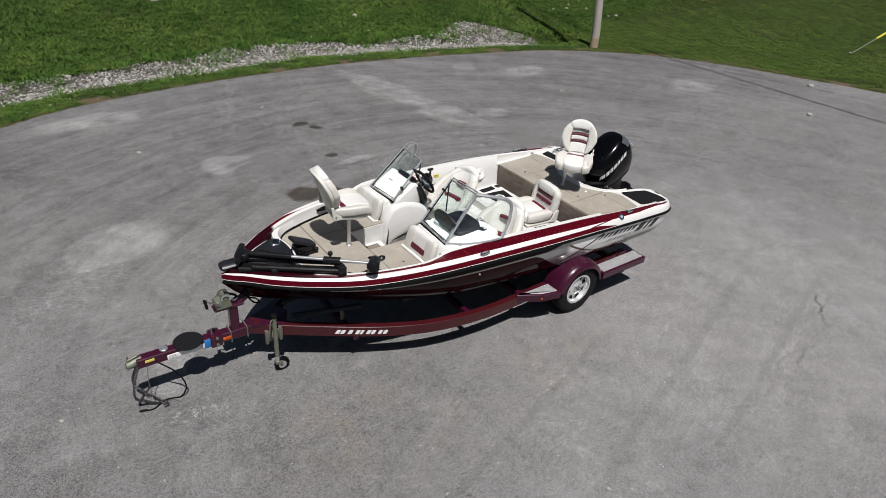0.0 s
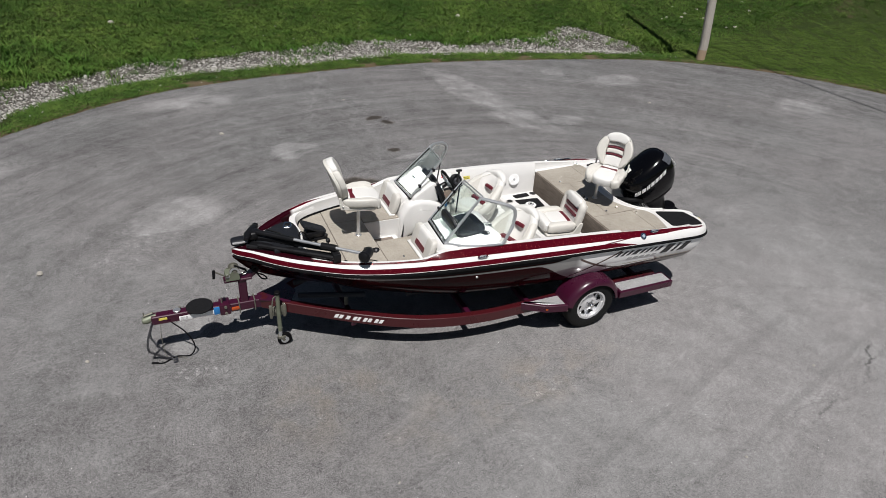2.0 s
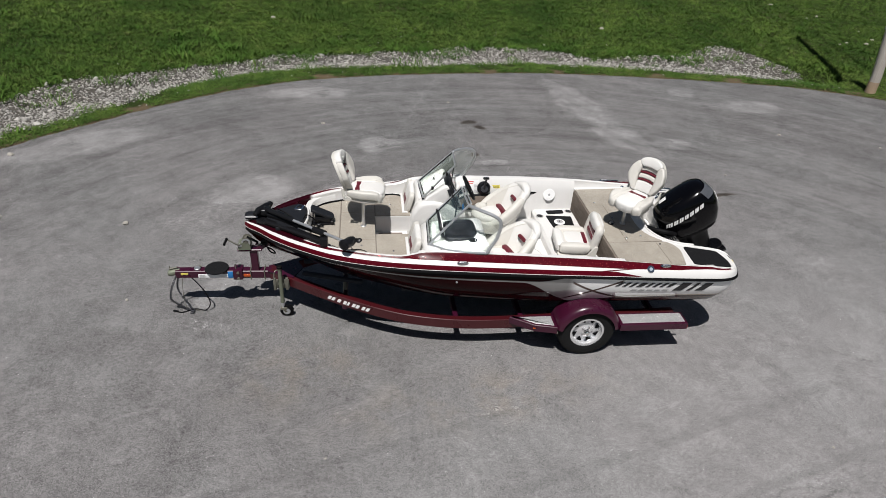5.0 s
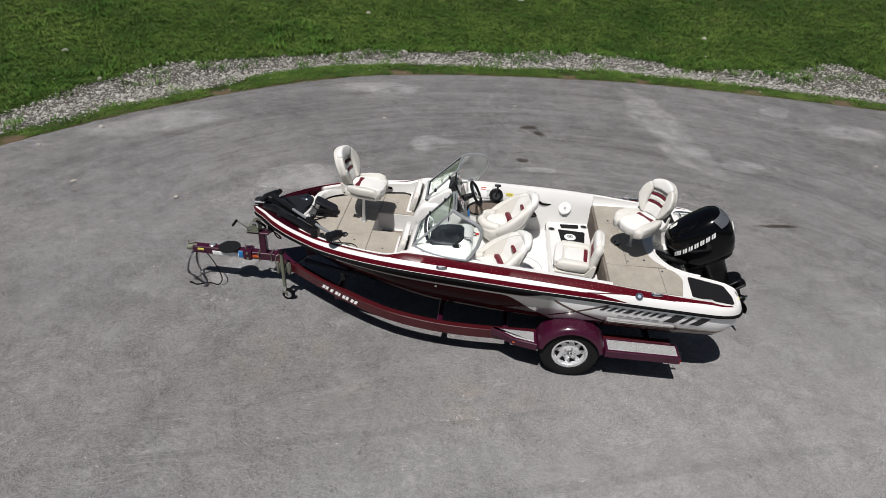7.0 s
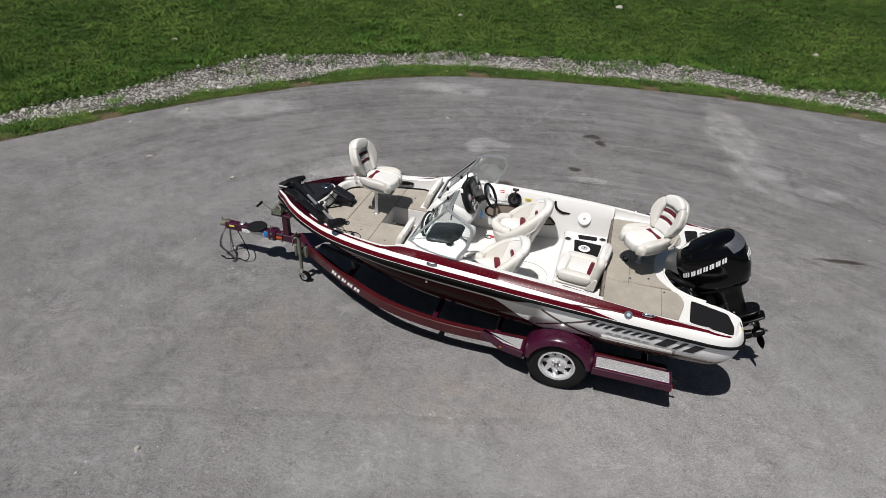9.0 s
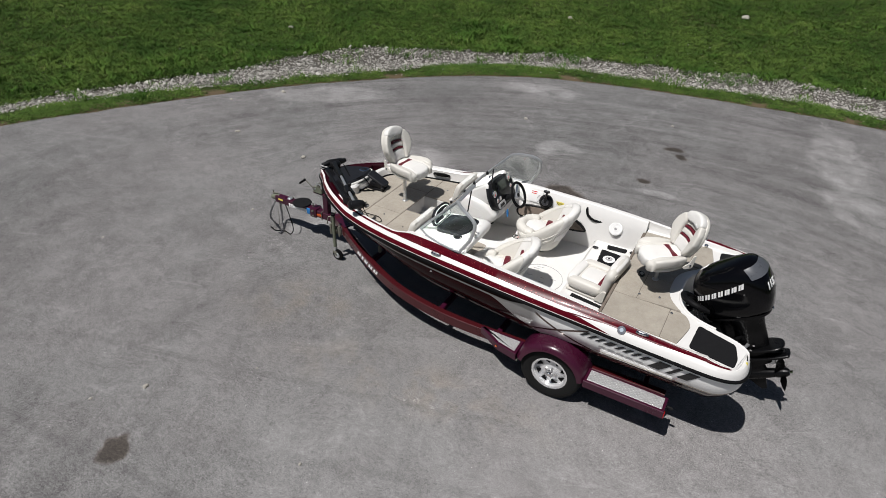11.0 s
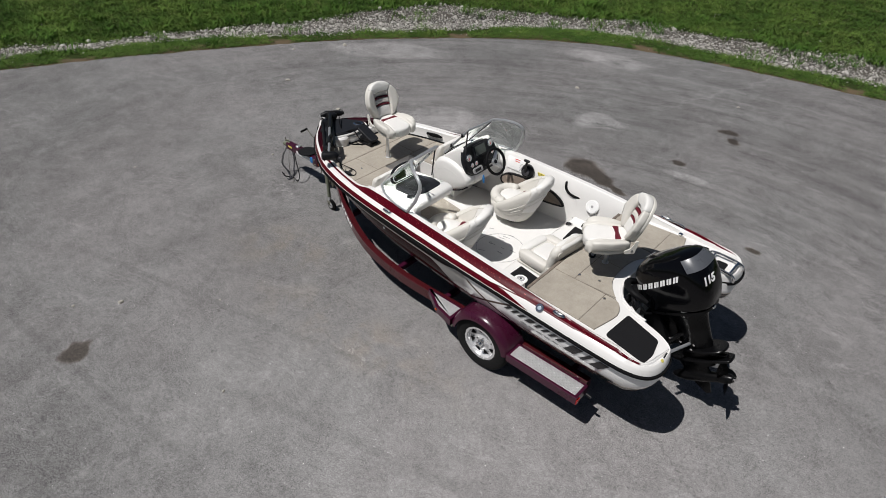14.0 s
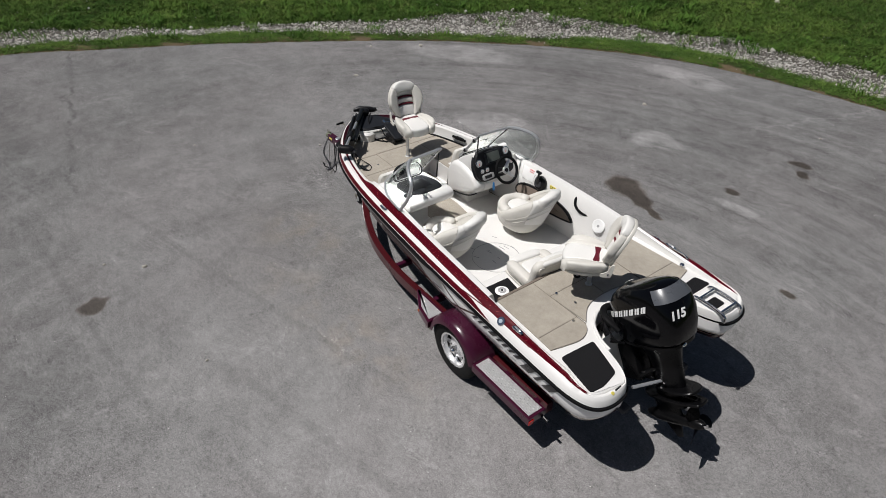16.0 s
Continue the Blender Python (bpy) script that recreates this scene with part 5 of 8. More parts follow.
def build_windshield():
    for s in (-1, 1):
        def P(x, y, z): return Vector((x, s * y, z))
        A, B, C, D = P(-1.835, 0.75, 1.295), P(-1.815, 0.285, 1.312), P(-1.455, 0.28, 1.725), P(-1.43, 0.685, 1.722)
        ws = part("windshield", tube([A, B, C, D], 0.014, 8, closed=True), WSFRAME, boat, "aluminium framed clear windshield")
        p = part("windshield_pane", pane([B, B.lerp(A, 0.5), A], [C, C.lerp(D, 0.5), D]), GLASS, ws, "clear windshield pane")
        p.visible_shadow = False
        low = smooth_line([A, P(-1.66, 0.855, 1.292), P(-1.45, 0.915, 1.29), P(-1.25, 0.935, 1.29)], 5)
        top = smooth_line([D, P(-1.33, 0.775, 1.715), P(-1.20, 0.845, 1.69), P(-1.13, 0.87, 1.645), P(-1.115, 0.885, 1.58)], 4)
        part("side_frame", tube(top + [P(-1.15, 0.91, 1.45), P(-1.25, 0.935, 1.29)], 0.019, 8), WSFRAME, ws, "bent aluminium frame")
        part("side_frame", tube(low, 0.015, 8), WSFRAME, ws, "bent aluminium frame")
        m = len(low)
        tt = [top[round(i * (len(top) - 1) / (m - 1))] for i in range(m)]
        p = part("side_pane", pane(low, tt), GLASS, ws, "clear curved side pane")
        p.visible_shadow = False
        gasket = [B + Vector((0, 0, -0.016)), A + Vector((0, 0, -0.016))] + [q + Vector((0, 0, -0.016)) for q in low[1:]]
        part("gasket", tube(gasket, 0.016, 6), RUBBER, ws, "black rubber gasket")
        part("gas_strut", tube([P(-1.47, 0.275, 1.70), P(-1.50, 0.29, 1.36)], 0.008, 6), PLASTIC, ws, "black support strut")
        c = (A + B + C + D) / 4
        part("pane_gasket", tube([c.lerp(q, 0.955) + Vector((0.008, 0, 0.006)) for q in (A, B, C, D)], 0.009, 6, closed=True), RUBBER, ws, "black pane gasket")
        for z in (0.3, 0.75):
            q = B.lerp(C, z)
            part("hinge", box(q.x - 0.015, q.x + 0.015, q.y - 0.02, q.y + 0.02, q.z - 0.02, q.z + 0.02, 0.004), PLASTIC, ws, "black hinge")
        if s < 0:
            o = Vector((0.028, 0.0, 0.012))
            q = [A.lerp(B, 0.06) + o, B + o, C + o, D.lerp(C, 0.06) + o]
            door = part("windshield_door", tube(q, 0.012, 8, closed=True), WSFRAME, boat, "folded back windshield door")
            p = part("door_pane", pane([q[1], q[1].lerp(q[0], 0.5), q[0]], [q[2], q[2].lerp(q[3], 0.5), q[3]]), GLASS, door, "clear door pane")
            p.visible_shadow = False


def cup(x, y, z, axis=(0, 0, 1)):
    c = part("cup_holder", ring((x, y, z + 0.004), axis, 0.036, 0.047, 0.008, 24), CHROME, boat, "chrome rimmed cup holder")
    part("cup_bowl", disc((x, y, z + 0.001), axis, 0.038, 0.004, 20), PLASTIC, c, "black bowl")


def build_fittings():
    cup(-1.37, -0.755, 1.335)
    cup(-2.10, 0.765, 1.075)
    cup(-0.22, 0.66, 0.82)
    cup(0.20, 0.78, 0.82)
    cup(-1.62, 0.60, 1.40)
    # starboard inner wall: speaker, grab handle, throttle, labels, pocket
    sp = part("speaker", disc((-0.07, 0.872, 1.03), (0, -1, 0.42), 0.082, 0.02, 28, None, 0.006), LABEL_WHITE, boat, "round white speaker")
    for r in (0.03, 0.05, 0.068):
        part("speaker_ring", ring((-0.07, 0.861, 1.035), (0, -1, 0.42), r - 0.006, r, 0.003, 24), LABEL_WHITE, sp)
    part("speaker_cone", disc((-0.07, 0.862, 1.034), (0, -1, 0.42), 0.016, 0.008, 16, None, 0.004), LABEL_GREY, sp)
    def handle(pts): part("grab_handle", tube(smooth_line(pts, 5), 0.016, 8), RUBBER, boat, "black grab handle")
    handle([(-0.46, 0.918, 1.19), (-0.455, 0.888, 1.16), (-0.425, 0.872, 1.10), (-0.34, 0.870, 1.06), (-0.235, 0.895, 1.06)])
    handle([(-2.53, 0.735, 1.15), (-2.50, 0.715, 1.17), (-2.42, 0.735, 1.175), (-2.35, 0.755, 1.165), (-2.32, 0.78, 1.145)])
    part("handle_recess", puff(-2.425, 0.762, 1.150, 0.085, 0.016, 0.026, 0.7, 8, m=Matrix.Translation((-2.425, 0.762, 1.150)) @ Matrix.Rotation(radians(15), 4, "Z") @ Matrix.Translation((2.425, -0.762, -1.150))), CHARCOAL, boat, "dark oval handle recess")
    th = part("throttle", disc((-0.97, 0.838, 1.15), (0, -1, 0.33), 0.088, 0.06, 28, None, 0.02), PLASTIC, boat, "black throttle control with a grey lever")
    part("throttle_dial", disc((-0.97, 0.80, 1.155), (0, -1, 0.3), 0.045, 0.03, 20, None, 0.008), STEELGREY, th, "grey throttle hub")
    part("lever", tube(smooth_line([(-0.97, 0.79, 1.16), (-0.965, 0.78, 1.24), (-0.955, 0.785, 1.31)], 4), [0.016, 0.016, 0.015, 0.015, 0.014, 0.014, 0.013, 0.013, 0.013], 8), PLASTIC, th, "black lever")
    part("lever_grip", box(-1.0, -0.92, 0.765, 0.80, 1.30, 1.33, 0.012, seg=3), PLASTIC, th, "black T grip")
    lw = pose(-1.155, 0.848, 1.175, 75, 0, 2)
    lab = part("warning_label", box(-0.125, 0.125, -0.075, 0.075, 0, 0.003, 0.001, m=lw), LABEL_WHITE, boat, "white warning label with red heading")
    for i, w in enumerate((0.05, 0.045)):
        part("label_bar", box(-0.02, -0.02 + w * 1.4, 0.055 - i * 0.024, 0.064 - i * 0.024, 0.003, 0.005, m=lw), LABEL_RED, lab)
    for i in range(6):
        part("label_bar", box(0.06, 0.115, 0.02 - i * 0.016, 0.025 - i * 0.016, 0.003, 0.0045, m=lw), LABEL_GREY, lab)
    ly = pose(-0.80, 0.868, 1.13, 75, 0, 2)
    lab = part("capacity_label", box(-0.05, 0.05, -0.045, 0.045, 0, 0.003, 0.001, m=ly), LABEL_WHITE, boat, "yellow and white capacity label")
    part("label_band", box(-0.05, 0.05, 0.0, 0.045, 0.003, 0.005, m=ly), LABEL_YELLOW, lab)
    for i in range(3):
        part("label_bar", box(-0.04, 0.035, 0.03 - i * 0.011, 0.034 - i * 0.011, 0.005, 0.006, m=ly), LABEL_BLACK, lab)
    # storage pockets in the side walls
    leaf = [(-0.46, 0.02), (-0.36, 0.085), (-0.15, 0.105), (0.10, 0.095), (0.30, 0.05), (0.42, -0.04), (0.30, -0.07), (0.0, -0.085), (-0.30, -0.08), (-0.44, -0.05)]
    leaf = [(v.x, v.y) for v in smooth_line([(x, y, 0) for x, y in leaf], 3, True)]
    for s in (1, -1):
        mp = pose(-0.85, s * 0.822, 0.945, 84 * s, 0, 2.9 * s) @ Matrix.Diagonal((1.04, 1.2, 1, 1))
        pk = part("side_pocket", slab(leaf, -0.012, 0.008, 0.004, m=mp), PLASTIC, boat, "black edged side pocket")
        part("pocket_panel", slab(inset(leaf, 0.022), 0.008, 0.012, 0.002, m=mp), BROWN, pk, "tan brown pocket panel")
    # bench: black mats and filler caps
    for out in ([(-0.14, 0.67), (-0.11, 0.36), (0.17, 0.36), (0.20, 0.64)], [(-0.11, 0.80), (-0.09, 0.71), (0.13, 0.73), (0.13, 0.82)], [(-0.155, -0.35), (-0.165, -0.74), (0.25, -0.78), (0.25, -0.42)]):
        part("bench_mat", slab(rounded(out, 0.02, 3), 0.821, 0.829, 0.003), GRIP, boat, "black non-slip bench mat")
    for x, y in ((0.0, 0.48), (-0.02, -0.545)):
        d = part("deck_plate", disc((x, y, 0.836), (0, 0, 1), 0.072, 0.016, 28, None, 0.006), LABEL_WHITE, boat, "round white access cap")
        part("cap_centre", ring((x, y, 0.846), (0, 0, 1), 0.02, 0.042, 0.006, 24), LABEL_GREY, d)
        part("cap_knob", disc((x, y, 0.848), (0, 0, 1), 0.012, 0.01, 12, None, 0.003), PLASTIC, d)
    # cleats, rings and stern fittings on both gunwales
    def on_cap(x, s, off):
        b = half_beam(x)
        z = rail_z(x) + min(crest_h(x), 0.10)
        return Vector((x, s * (b - off), z - 0.012))
    for s in (-1, 1):
        for x, off, dz in ((-1.5, 0.042, 0.0), (0.72, 0.075, 0.022)):
            p = on_cap(x, s, off) + Vector((0, 0, dz))
            c = part("cleat", puff(p.x, p.y, p.z + 0.006, 0.062, 0.022, 0.012, 0.7, 6), CHROME, boat, "chrome pop-up cleat")
            part("cleat_bar", puff(p.x, p.y, p.z + 0.018, 0.04, 0.006, 0.008, 0.6, 6), ALU, c)
        p = on_cap(0.54, s, 0.045)
        r = part("fuel_cap", disc(p, (0, s * 0.75, 0.66), 0.041, 0.014, 24, None, 0.004), CHROME, boat, "round chrome cap")
        part("cap_face", disc(p + Vector((0, s * 0.75, 0.66)) * 0.008, (0, s * 0.75, 0.66), 0.019, 0.006, 20, None, 0.002), CAPBLUE, r, "grey blue cap face")
        part("hull_drain", disc(hull_side(-1.55, 0.72, 0.003) * Vector((1, 1, 1)) if s < 0 else Vector((-1.55, -hull_side(-1.55, 0.72, 0.003).y, hull_side(-1.55, 0.72).z)), (0, s, 0.2), 0.014, 0.012, 12, None, 0.003), CHROME, boat, "chrome drain fitting")
    part("stern_emblem", disc((1.622, -0.84, 1.072), (0.75, -0.1, 0.66), 0.015, 0.006, 18), LABEL_YELLOW, boat, "small yellow emblem")
    part("emblem_bar", box(-0.010, 0.010, -0.035, 0.035, -0.002, 0.004, 0.001, m=pose(1.617, -0.772, 1.076, 0, 48, 4)), LABEL_BLACK, boat, "small dark stern badge")
    for y in (0.62, 0.86):
        part("ladder_rail", tube(smooth_line([(1.30, y, 1.10), (1.34, y, 1.125), (1.50, y, 1.125), (1.63, y, 1.10), (1.645, y, 1.04)], 4), 0.013, 8), CHROME, boat, "chrome boarding ladder rail")
    for x in (1.36, 1.59):
        part("ladder_rung", tube([(x, 0.62, 1.12), (x, 0.86, 1.12)], 0.012, 8), CHROME, boat, "chrome ladder rung")
    part("seat_knob", disc((0.458, -0.032, 1.115), (0.3, -0.3, 1), 0.036, 0.03, 18, None, 0.008), PLASTIC, boat, "black deck knob")
    part("knob_face", disc((0.462, -0.037, 1.131), (0.3, -0.3, 1), 0.018, 0.006, 14), LABEL_GREY, boat, "grey knob face")
    for k in range(4):
        part("vent_slot", box(-2.3845, -2.380, -0.08 + k * 0.025, -0.07 + k * 0.025, 0.93, 0.96), LABEL_GREY, boat, "small grey vent slot")
    part("stern_light_base", disc((0.95, 0.93, 1.115), (0, 0, 1), 0.025, 0.02, 16, None, 0.005), CHROME, boat, "chrome light socket")
    part("stern_grab", tube(smooth_line([(0.70, 1.03, 1.13), (0.74, 1.02, 1.16), (0.90, 1.02, 1.16), (0.94, 1.03, 1.13)], 4), 0.011, 8), CHROME, boat, "chrome grab rail")
    # bow: dark raised panel with its handle recess
    out = [(-3.62, 0.0), (-3.54, 0.12), (-3.40, 0.215), (-3.27, 0.27), (-3.19, 0.22), (-3.165, 0.08), (-3.18, -0.10), (-3.24, -0.25), (-3.36, -0.28), (-3.50, -0.15)]
    out = [(v.x, v.y) for v in smooth_line([(x, y, 0) for x, y in out], 4, True)]
    bp = part("bow_panel", slab(out, 1.10, 1.245, 0.02), CHARCOAL, boat, "charcoal bow panel")
    part("bow_recess", slab(rounded([(-3.32, 0.12), (-3.28, 0.23), (-3.20, 0.21), (-3.23, 0.10)], 0.02, 3), 1.245, 1.253, 0.004), CHROME, bp, "chrome framed recess")
    part("recess_handle", slab(rounded([(-3.30, 0.14), (-3.27, 0.205), (-3.22, 0.195), (-3.245, 0.13)], 0.012, 3), 1.253, 1.257, 0.002), PLASTIC, bp, "black handle")
    part("bow_corner", slab(rounded([(-3.30, -0.22), (-3.20, -0.10), (-3.14, -0.10), (-3.12, -0.20), (-3.22, -0.30)], 0.03, 3), 1.08, 1.20, 0.02), WHITE, boat, "white moulded bow corner")
    part("panel_piping", tube([Vector((x, y, 1.205)) for x, y in inset(out, -0.012)], 0.014, 6, closed=True), WHITE, boat, "white moulded rim round the bow panel")
    coam = smooth_line([(-3.20, -0.24, 1.084), (-3.135, -0.08, 1.084), (-3.115, 0.12, 1.084), (-3.12, 0.32, 1.084), (-3.09, 0.45, 1.084), (-3.0, 0.545, 1.084), (-2.86, 0.615, 1.084)], 5)
    rings = []
    for i, p in enumerate(coam):
        d = (coam[min(i + 1, len(coam) - 1)] - coam[max(i - 1, 0)]).normalized()
        o = Vector((-d.y, d.x, 0))
        rings.append([p + o * u + Vector((0, 0, w)) for u, w in ((0.0, -0.004), (0.008, 0.06), (0.022, 0.092), (0.05, 0.10), (0.085, 0.09), (0.10, -0.004))])
    part("bow_coaming", loft(rings), WHITE, boat, "white curved coaming at the front of the carpet", 50)
    part("carpet_trim", tube([p + Vector((0, 0, 0.006)) for p in coam], 0.011, 6), RUBBER, boat, "black carpet edging")
    part("bow_eye", tube(smooth_line([(-3.74, -0.02, 0.86), (-3.80, 0, 0.84), (-3.74, 0.02, 0.86)], 4), 0.008, 6), CHROME, boat, "steel bow eye")
    part("gunwale_trim", tube([Vector((x, half_beam(x) - 0.176, 1.088)) for x in np.linspace(-2.88, -2.16, 12)] + [Vector((-2.08, 0.765, 1.088)), Vector((-2.03, 0.71, 1.088)), Vector((-1.995, 0.62, 1.088))], 0.012, 6), RUBBER, boat, "black carpet edging")
    part("gunwale_trim", tube([Vector((x, -half_beam(x) + 0.176, 1.088)) for x in np.linspace(-3.12, -2.0, 16)], 0.012, 6), RUBBER, boat, "black carpet edging")
    part("red_key", box(-1.19, -1.14, 0.555, 0.585, 0.692, 0.712, 0.006), LABEL_RED, boat, "small red drain plug")
    part("plug_cord", tube(smooth_line([(-1.16, 0.57, 0.70), (-1.20, 0.60, 0.70), (-1.26, 0.58, 0.695), (-1.23, 0.53, 0.695), (-1.17, 0.54, 0.695)], 5), 0.006, 6), RUBBER, boat, "black cord loop")


def bars_on_hull(x0, x1, v0, v1, slant, cells, material, name, label):
    """A row of slanted plain blocks on both hull sides."""
    n = len(cells)
    total = sum(cells) + 0.45 * (n - 1)
    for s in (-1, 1):
        at = 0.0
        for w in cells:
            u0, u1 = at / total, (at + w) / total
            at += w + 0.45
            bm = bmesh.new()
            k = 3
            g = [[None] * (k + 1) for _ in range(k + 1)]
            for i in range(k + 1):
                for j in range(k + 1):
                    v = v0 + (v1 - v0) * j / k
                    x = x0 + (x1 - x0) * (u0 + (u1 - u0) * i / k) + slant * j / k
                    p = hull_side(x, v, 0.003)
                    g[i][j] = bm.verts.new((p.x, p.y * -s if s > 0 else p.y, p.z))
            for i in range(k):
                for j in range(k):
                    bm.faces.new((g[i][j], g[i + 1][j], g[i + 1][j + 1], g[i][j + 1]))
            r = bmesh.ops.extrude_face_region(bm, geom=bm.faces[:])
            bmesh.ops.translate(bm, vec=(0, s * 0.002, 0), verts=[q for q in r["geom"] if isinstance(q, bmesh.types.BMVert)])
            part(name, bm, material, boat, label)


build_consoles()
build_windshield()
build_fittings()
bars_on_hull(0.17, 0.80, 0.74, 0.88, 0.07, [0.4, 0.4, 0.4, 0.7, 0.4, 0.4, 0.4, 0.5], LABEL_BLACK, "side_mark", "slanted black graphic block")
bars_on_hull(0.84, 1.20, 0.60, 0.90, 0.10, [0.8, 0.3, 0.7], LABEL_BLACK, "side_mark", "slanted black graphic block")
bars_on_hull(0.36, 0.78, 0.58, 0.64, 0.02, [1, 1, 1, 1, 1], LABEL_GREY, "side_mark", "small grey graphic block")
bars_on_hull(-3.05, -2.75, 0.80, 0.90, 0.0, [1, 1, 0.4, 1, 1, 1, 1, 0.4, 1, 1], LABEL_GREY, "registration_bar", "registration mark as plain bars")


# ---- seats ----


def pillow(outline, depth, e, m=None, warp=None):
    """A stuffed panel on the outline (u, v), rising to depth with rolled edges of radius e."""
    rings = [[Vector((u, v, 0)) for u, v in inset(outline, e * 0.25)], [Vector((u, v, min(e * 0.3, depth * 0.3))) for u, v in outline]]
    for q in (0, 22, 45, 67, 90):
        a = radians(q)
        rings.append([Vector((u, v, depth - e * 0.9 + e * 0.9 * math.sin(a))) for u, v in inset(outline, e * (1 - math.cos(a)))])
    m = m or Matrix.Identity(4)
    def put(p):
        p = m @ p
        return Vector(warp(p)) if warp else p
    bm = loft([[put(p) for p in r] for r in rings], caps=False)
    bm.verts.ensure_lookup_table()
    k = len(outline)
    for first, ring_pts in ((0, rings[0]), (len(bm.verts) - k, rings[-1])):
        c = bm.verts.new(put(sum(ring_pts, Vector()) / k))
        bm.verts.ensure_lookup_table()
        for j in range(k):
            bm.faces.new((bm.verts[first + j], bm.verts[first + (j + 1) % k], c))
    return bm


def pedestal_seat(name, label, m, group, drop=0.0, slide=(0.03, 0.09, 0)):
    """A folding fishing seat on a post: origin at the deck, facing +x."""
    top = thing(name, label, "seat", m, group)
    part("post", tube([(0, 0, -drop), (0, 0, 0.30)], 0.019, 14), ALU, top, "silver seat post")
    part("post_base", disc((0, 0, 0.006 - drop), (0, 0, 1), 0.034, 0.012, 24, None, 0.004), ALU, top, "silver floor socket")
    part("post_collar", tube([(0, 0, 0.01 - drop), (0, 0, 0.08 - drop)], 0.022, 14), ALU, top, "silver post collar")
    part("swivel", box(-0.09, 0.09, -0.09, 0.09, 0.29, 0.315, 0.006), ALU, top, "metal swivel plate")
    part("seat_pan", pillow(rounded([(-0.17, -0.15), (0.05, -0.21), (0.22, -0.21), (0.275, -0.12), (0.275, 0.12), (0.22, 0.21), (0.05, 0.21), (-0.17, 0.15)], 0.05, 4), 0.05, 0.02, Matrix.Translation((-0.02, 0, 0.312)) @ Matrix.Diagonal((0.88, 1, 0.8, 1))), SHELL, top, "cream plastic seat pan", 50)
    dip = lambda p: (p.x, p.y, p.z - 0.55 * max(0.0, p.x - 0.12) ** 1.4 + 0.25 * max(0.0, abs(p.y) - 0.1) * (p.x < 0.2))
    centre = rounded([(-0.16, -0.105), (0.16, -0.12), (0.27, -0.125), (0.305, -0.06), (0.305, 0.06), (0.27, 0.125), (0.16, 0.12), (-0.16, 0.105)], 0.03, 4)
    seat = part("seat", pillow(centre, 0.094, 0.022, Matrix.Translation((-0.02, 0, 0.338)) @ Matrix.Diagonal((0.88, 1, 1, 1)), dip), IVORY, top, "ivory vinyl seat cushion", 60)
    for s in (-1, 1):
        wing = [(-0.175, 0.10), (-0.16, 0.165), (0.02, 0.225), (0.16, 0.237), (0.255, 0.218), (0.298, 0.165), (0.300, 0.118), (0.15, 0.108), (0.0, 0.100)]
        wing = rounded([(x, y * s) for x, y in (wing if s > 0 else wing[::-1])], 0.03, 4)
        part("seat_bolster", pillow(wing, 0.094, 0.030, Matrix.Translation((-0.02, 0, 0.336)) @ Matrix.Diagonal((0.88, 1, 1, 1)), dip), CREAM, seat, "cream vinyl side bolster", 60)
    part("seat_band", pillow(rounded([(-0.085, -0.104), (-0.02, -0.108), (-0.035, 0.0), (-0.02, 0.108), (-0.085, 0.104), (-0.075, 0.0)], 0.012, 3), 0.03, 0.01, Matrix.Translation((0, 0, 0.405))), CHERRY, seat, "cherry red band", 60)
    # backrest, leaning away from the sitter, built upright about the hinge
    mb = pose(-0.17, 0, 0.41, 0, -19, 0) @ Matrix.Diagonal((1, 1.0, 0.9, 1)) @ Matrix(((0, 0, 1, 0), (1, 0, 0, 0), (0, 1, 0, 0), (0, 0, 0, 1)))
    bow = lambda p: (p.x + 0.9 * p.y * p.y, p.y, p.z)
    outline = [(-0.115, 0.0), (0.115, 0.0), (0.185, 0.09), (0.228, 0.22), (0.21, 0.34), (0.14, 0.445), (0.06, 0.482), (-0.06, 0.482), (-0.14, 0.445), (-0.21, 0.34), (-0.228, 0.22), (-0.185, 0.09)]
    outline = [(v.x, v.y) for v in smooth_line([(x, y, 0) for x, y in outline], 4, True)]
    back = part("backrest", pillow(inset(outline, 0.012), 0.035, 0.012, mb @ Matrix.Translation((0, 0, -0.03)), bow), SHELL, top, "cream plastic back shell", 50)
    for s in (-1, 1):
        wing = [(0.092, 0.012), (0.13, 0.02), (0.185, 0.10), (0.226, 0.215), (0.212, 0.325), (0.165, 0.405), (0.125, 0.40), (0.095, 0.335), (0.112, 0.22), (0.10, 0.10)]
        wing = rounded([(y * s, z) for y, z in (wing if s > 0 else wing[::-1])], 0.025, 4)
        part("back_bolster", pillow(wing, 0.072, 0.026, mb, bow), CREAM, back, "cream vinyl side bolster", 60)
    head = [(-0.098, 0.338), (0.0, 0.350), (0.098, 0.338), (0.150, 0.405), (0.125, 0.446), (0.065, 0.474), (0.0, 0.483), (-0.065, 0.474), (-0.125, 0.446), (-0.150, 0.405)]
    part("back_top", pillow(rounded(head, 0.022, 4), 0.074, 0.026, mb, bow), IVORY, back, "ivory vinyl headroll", 60)
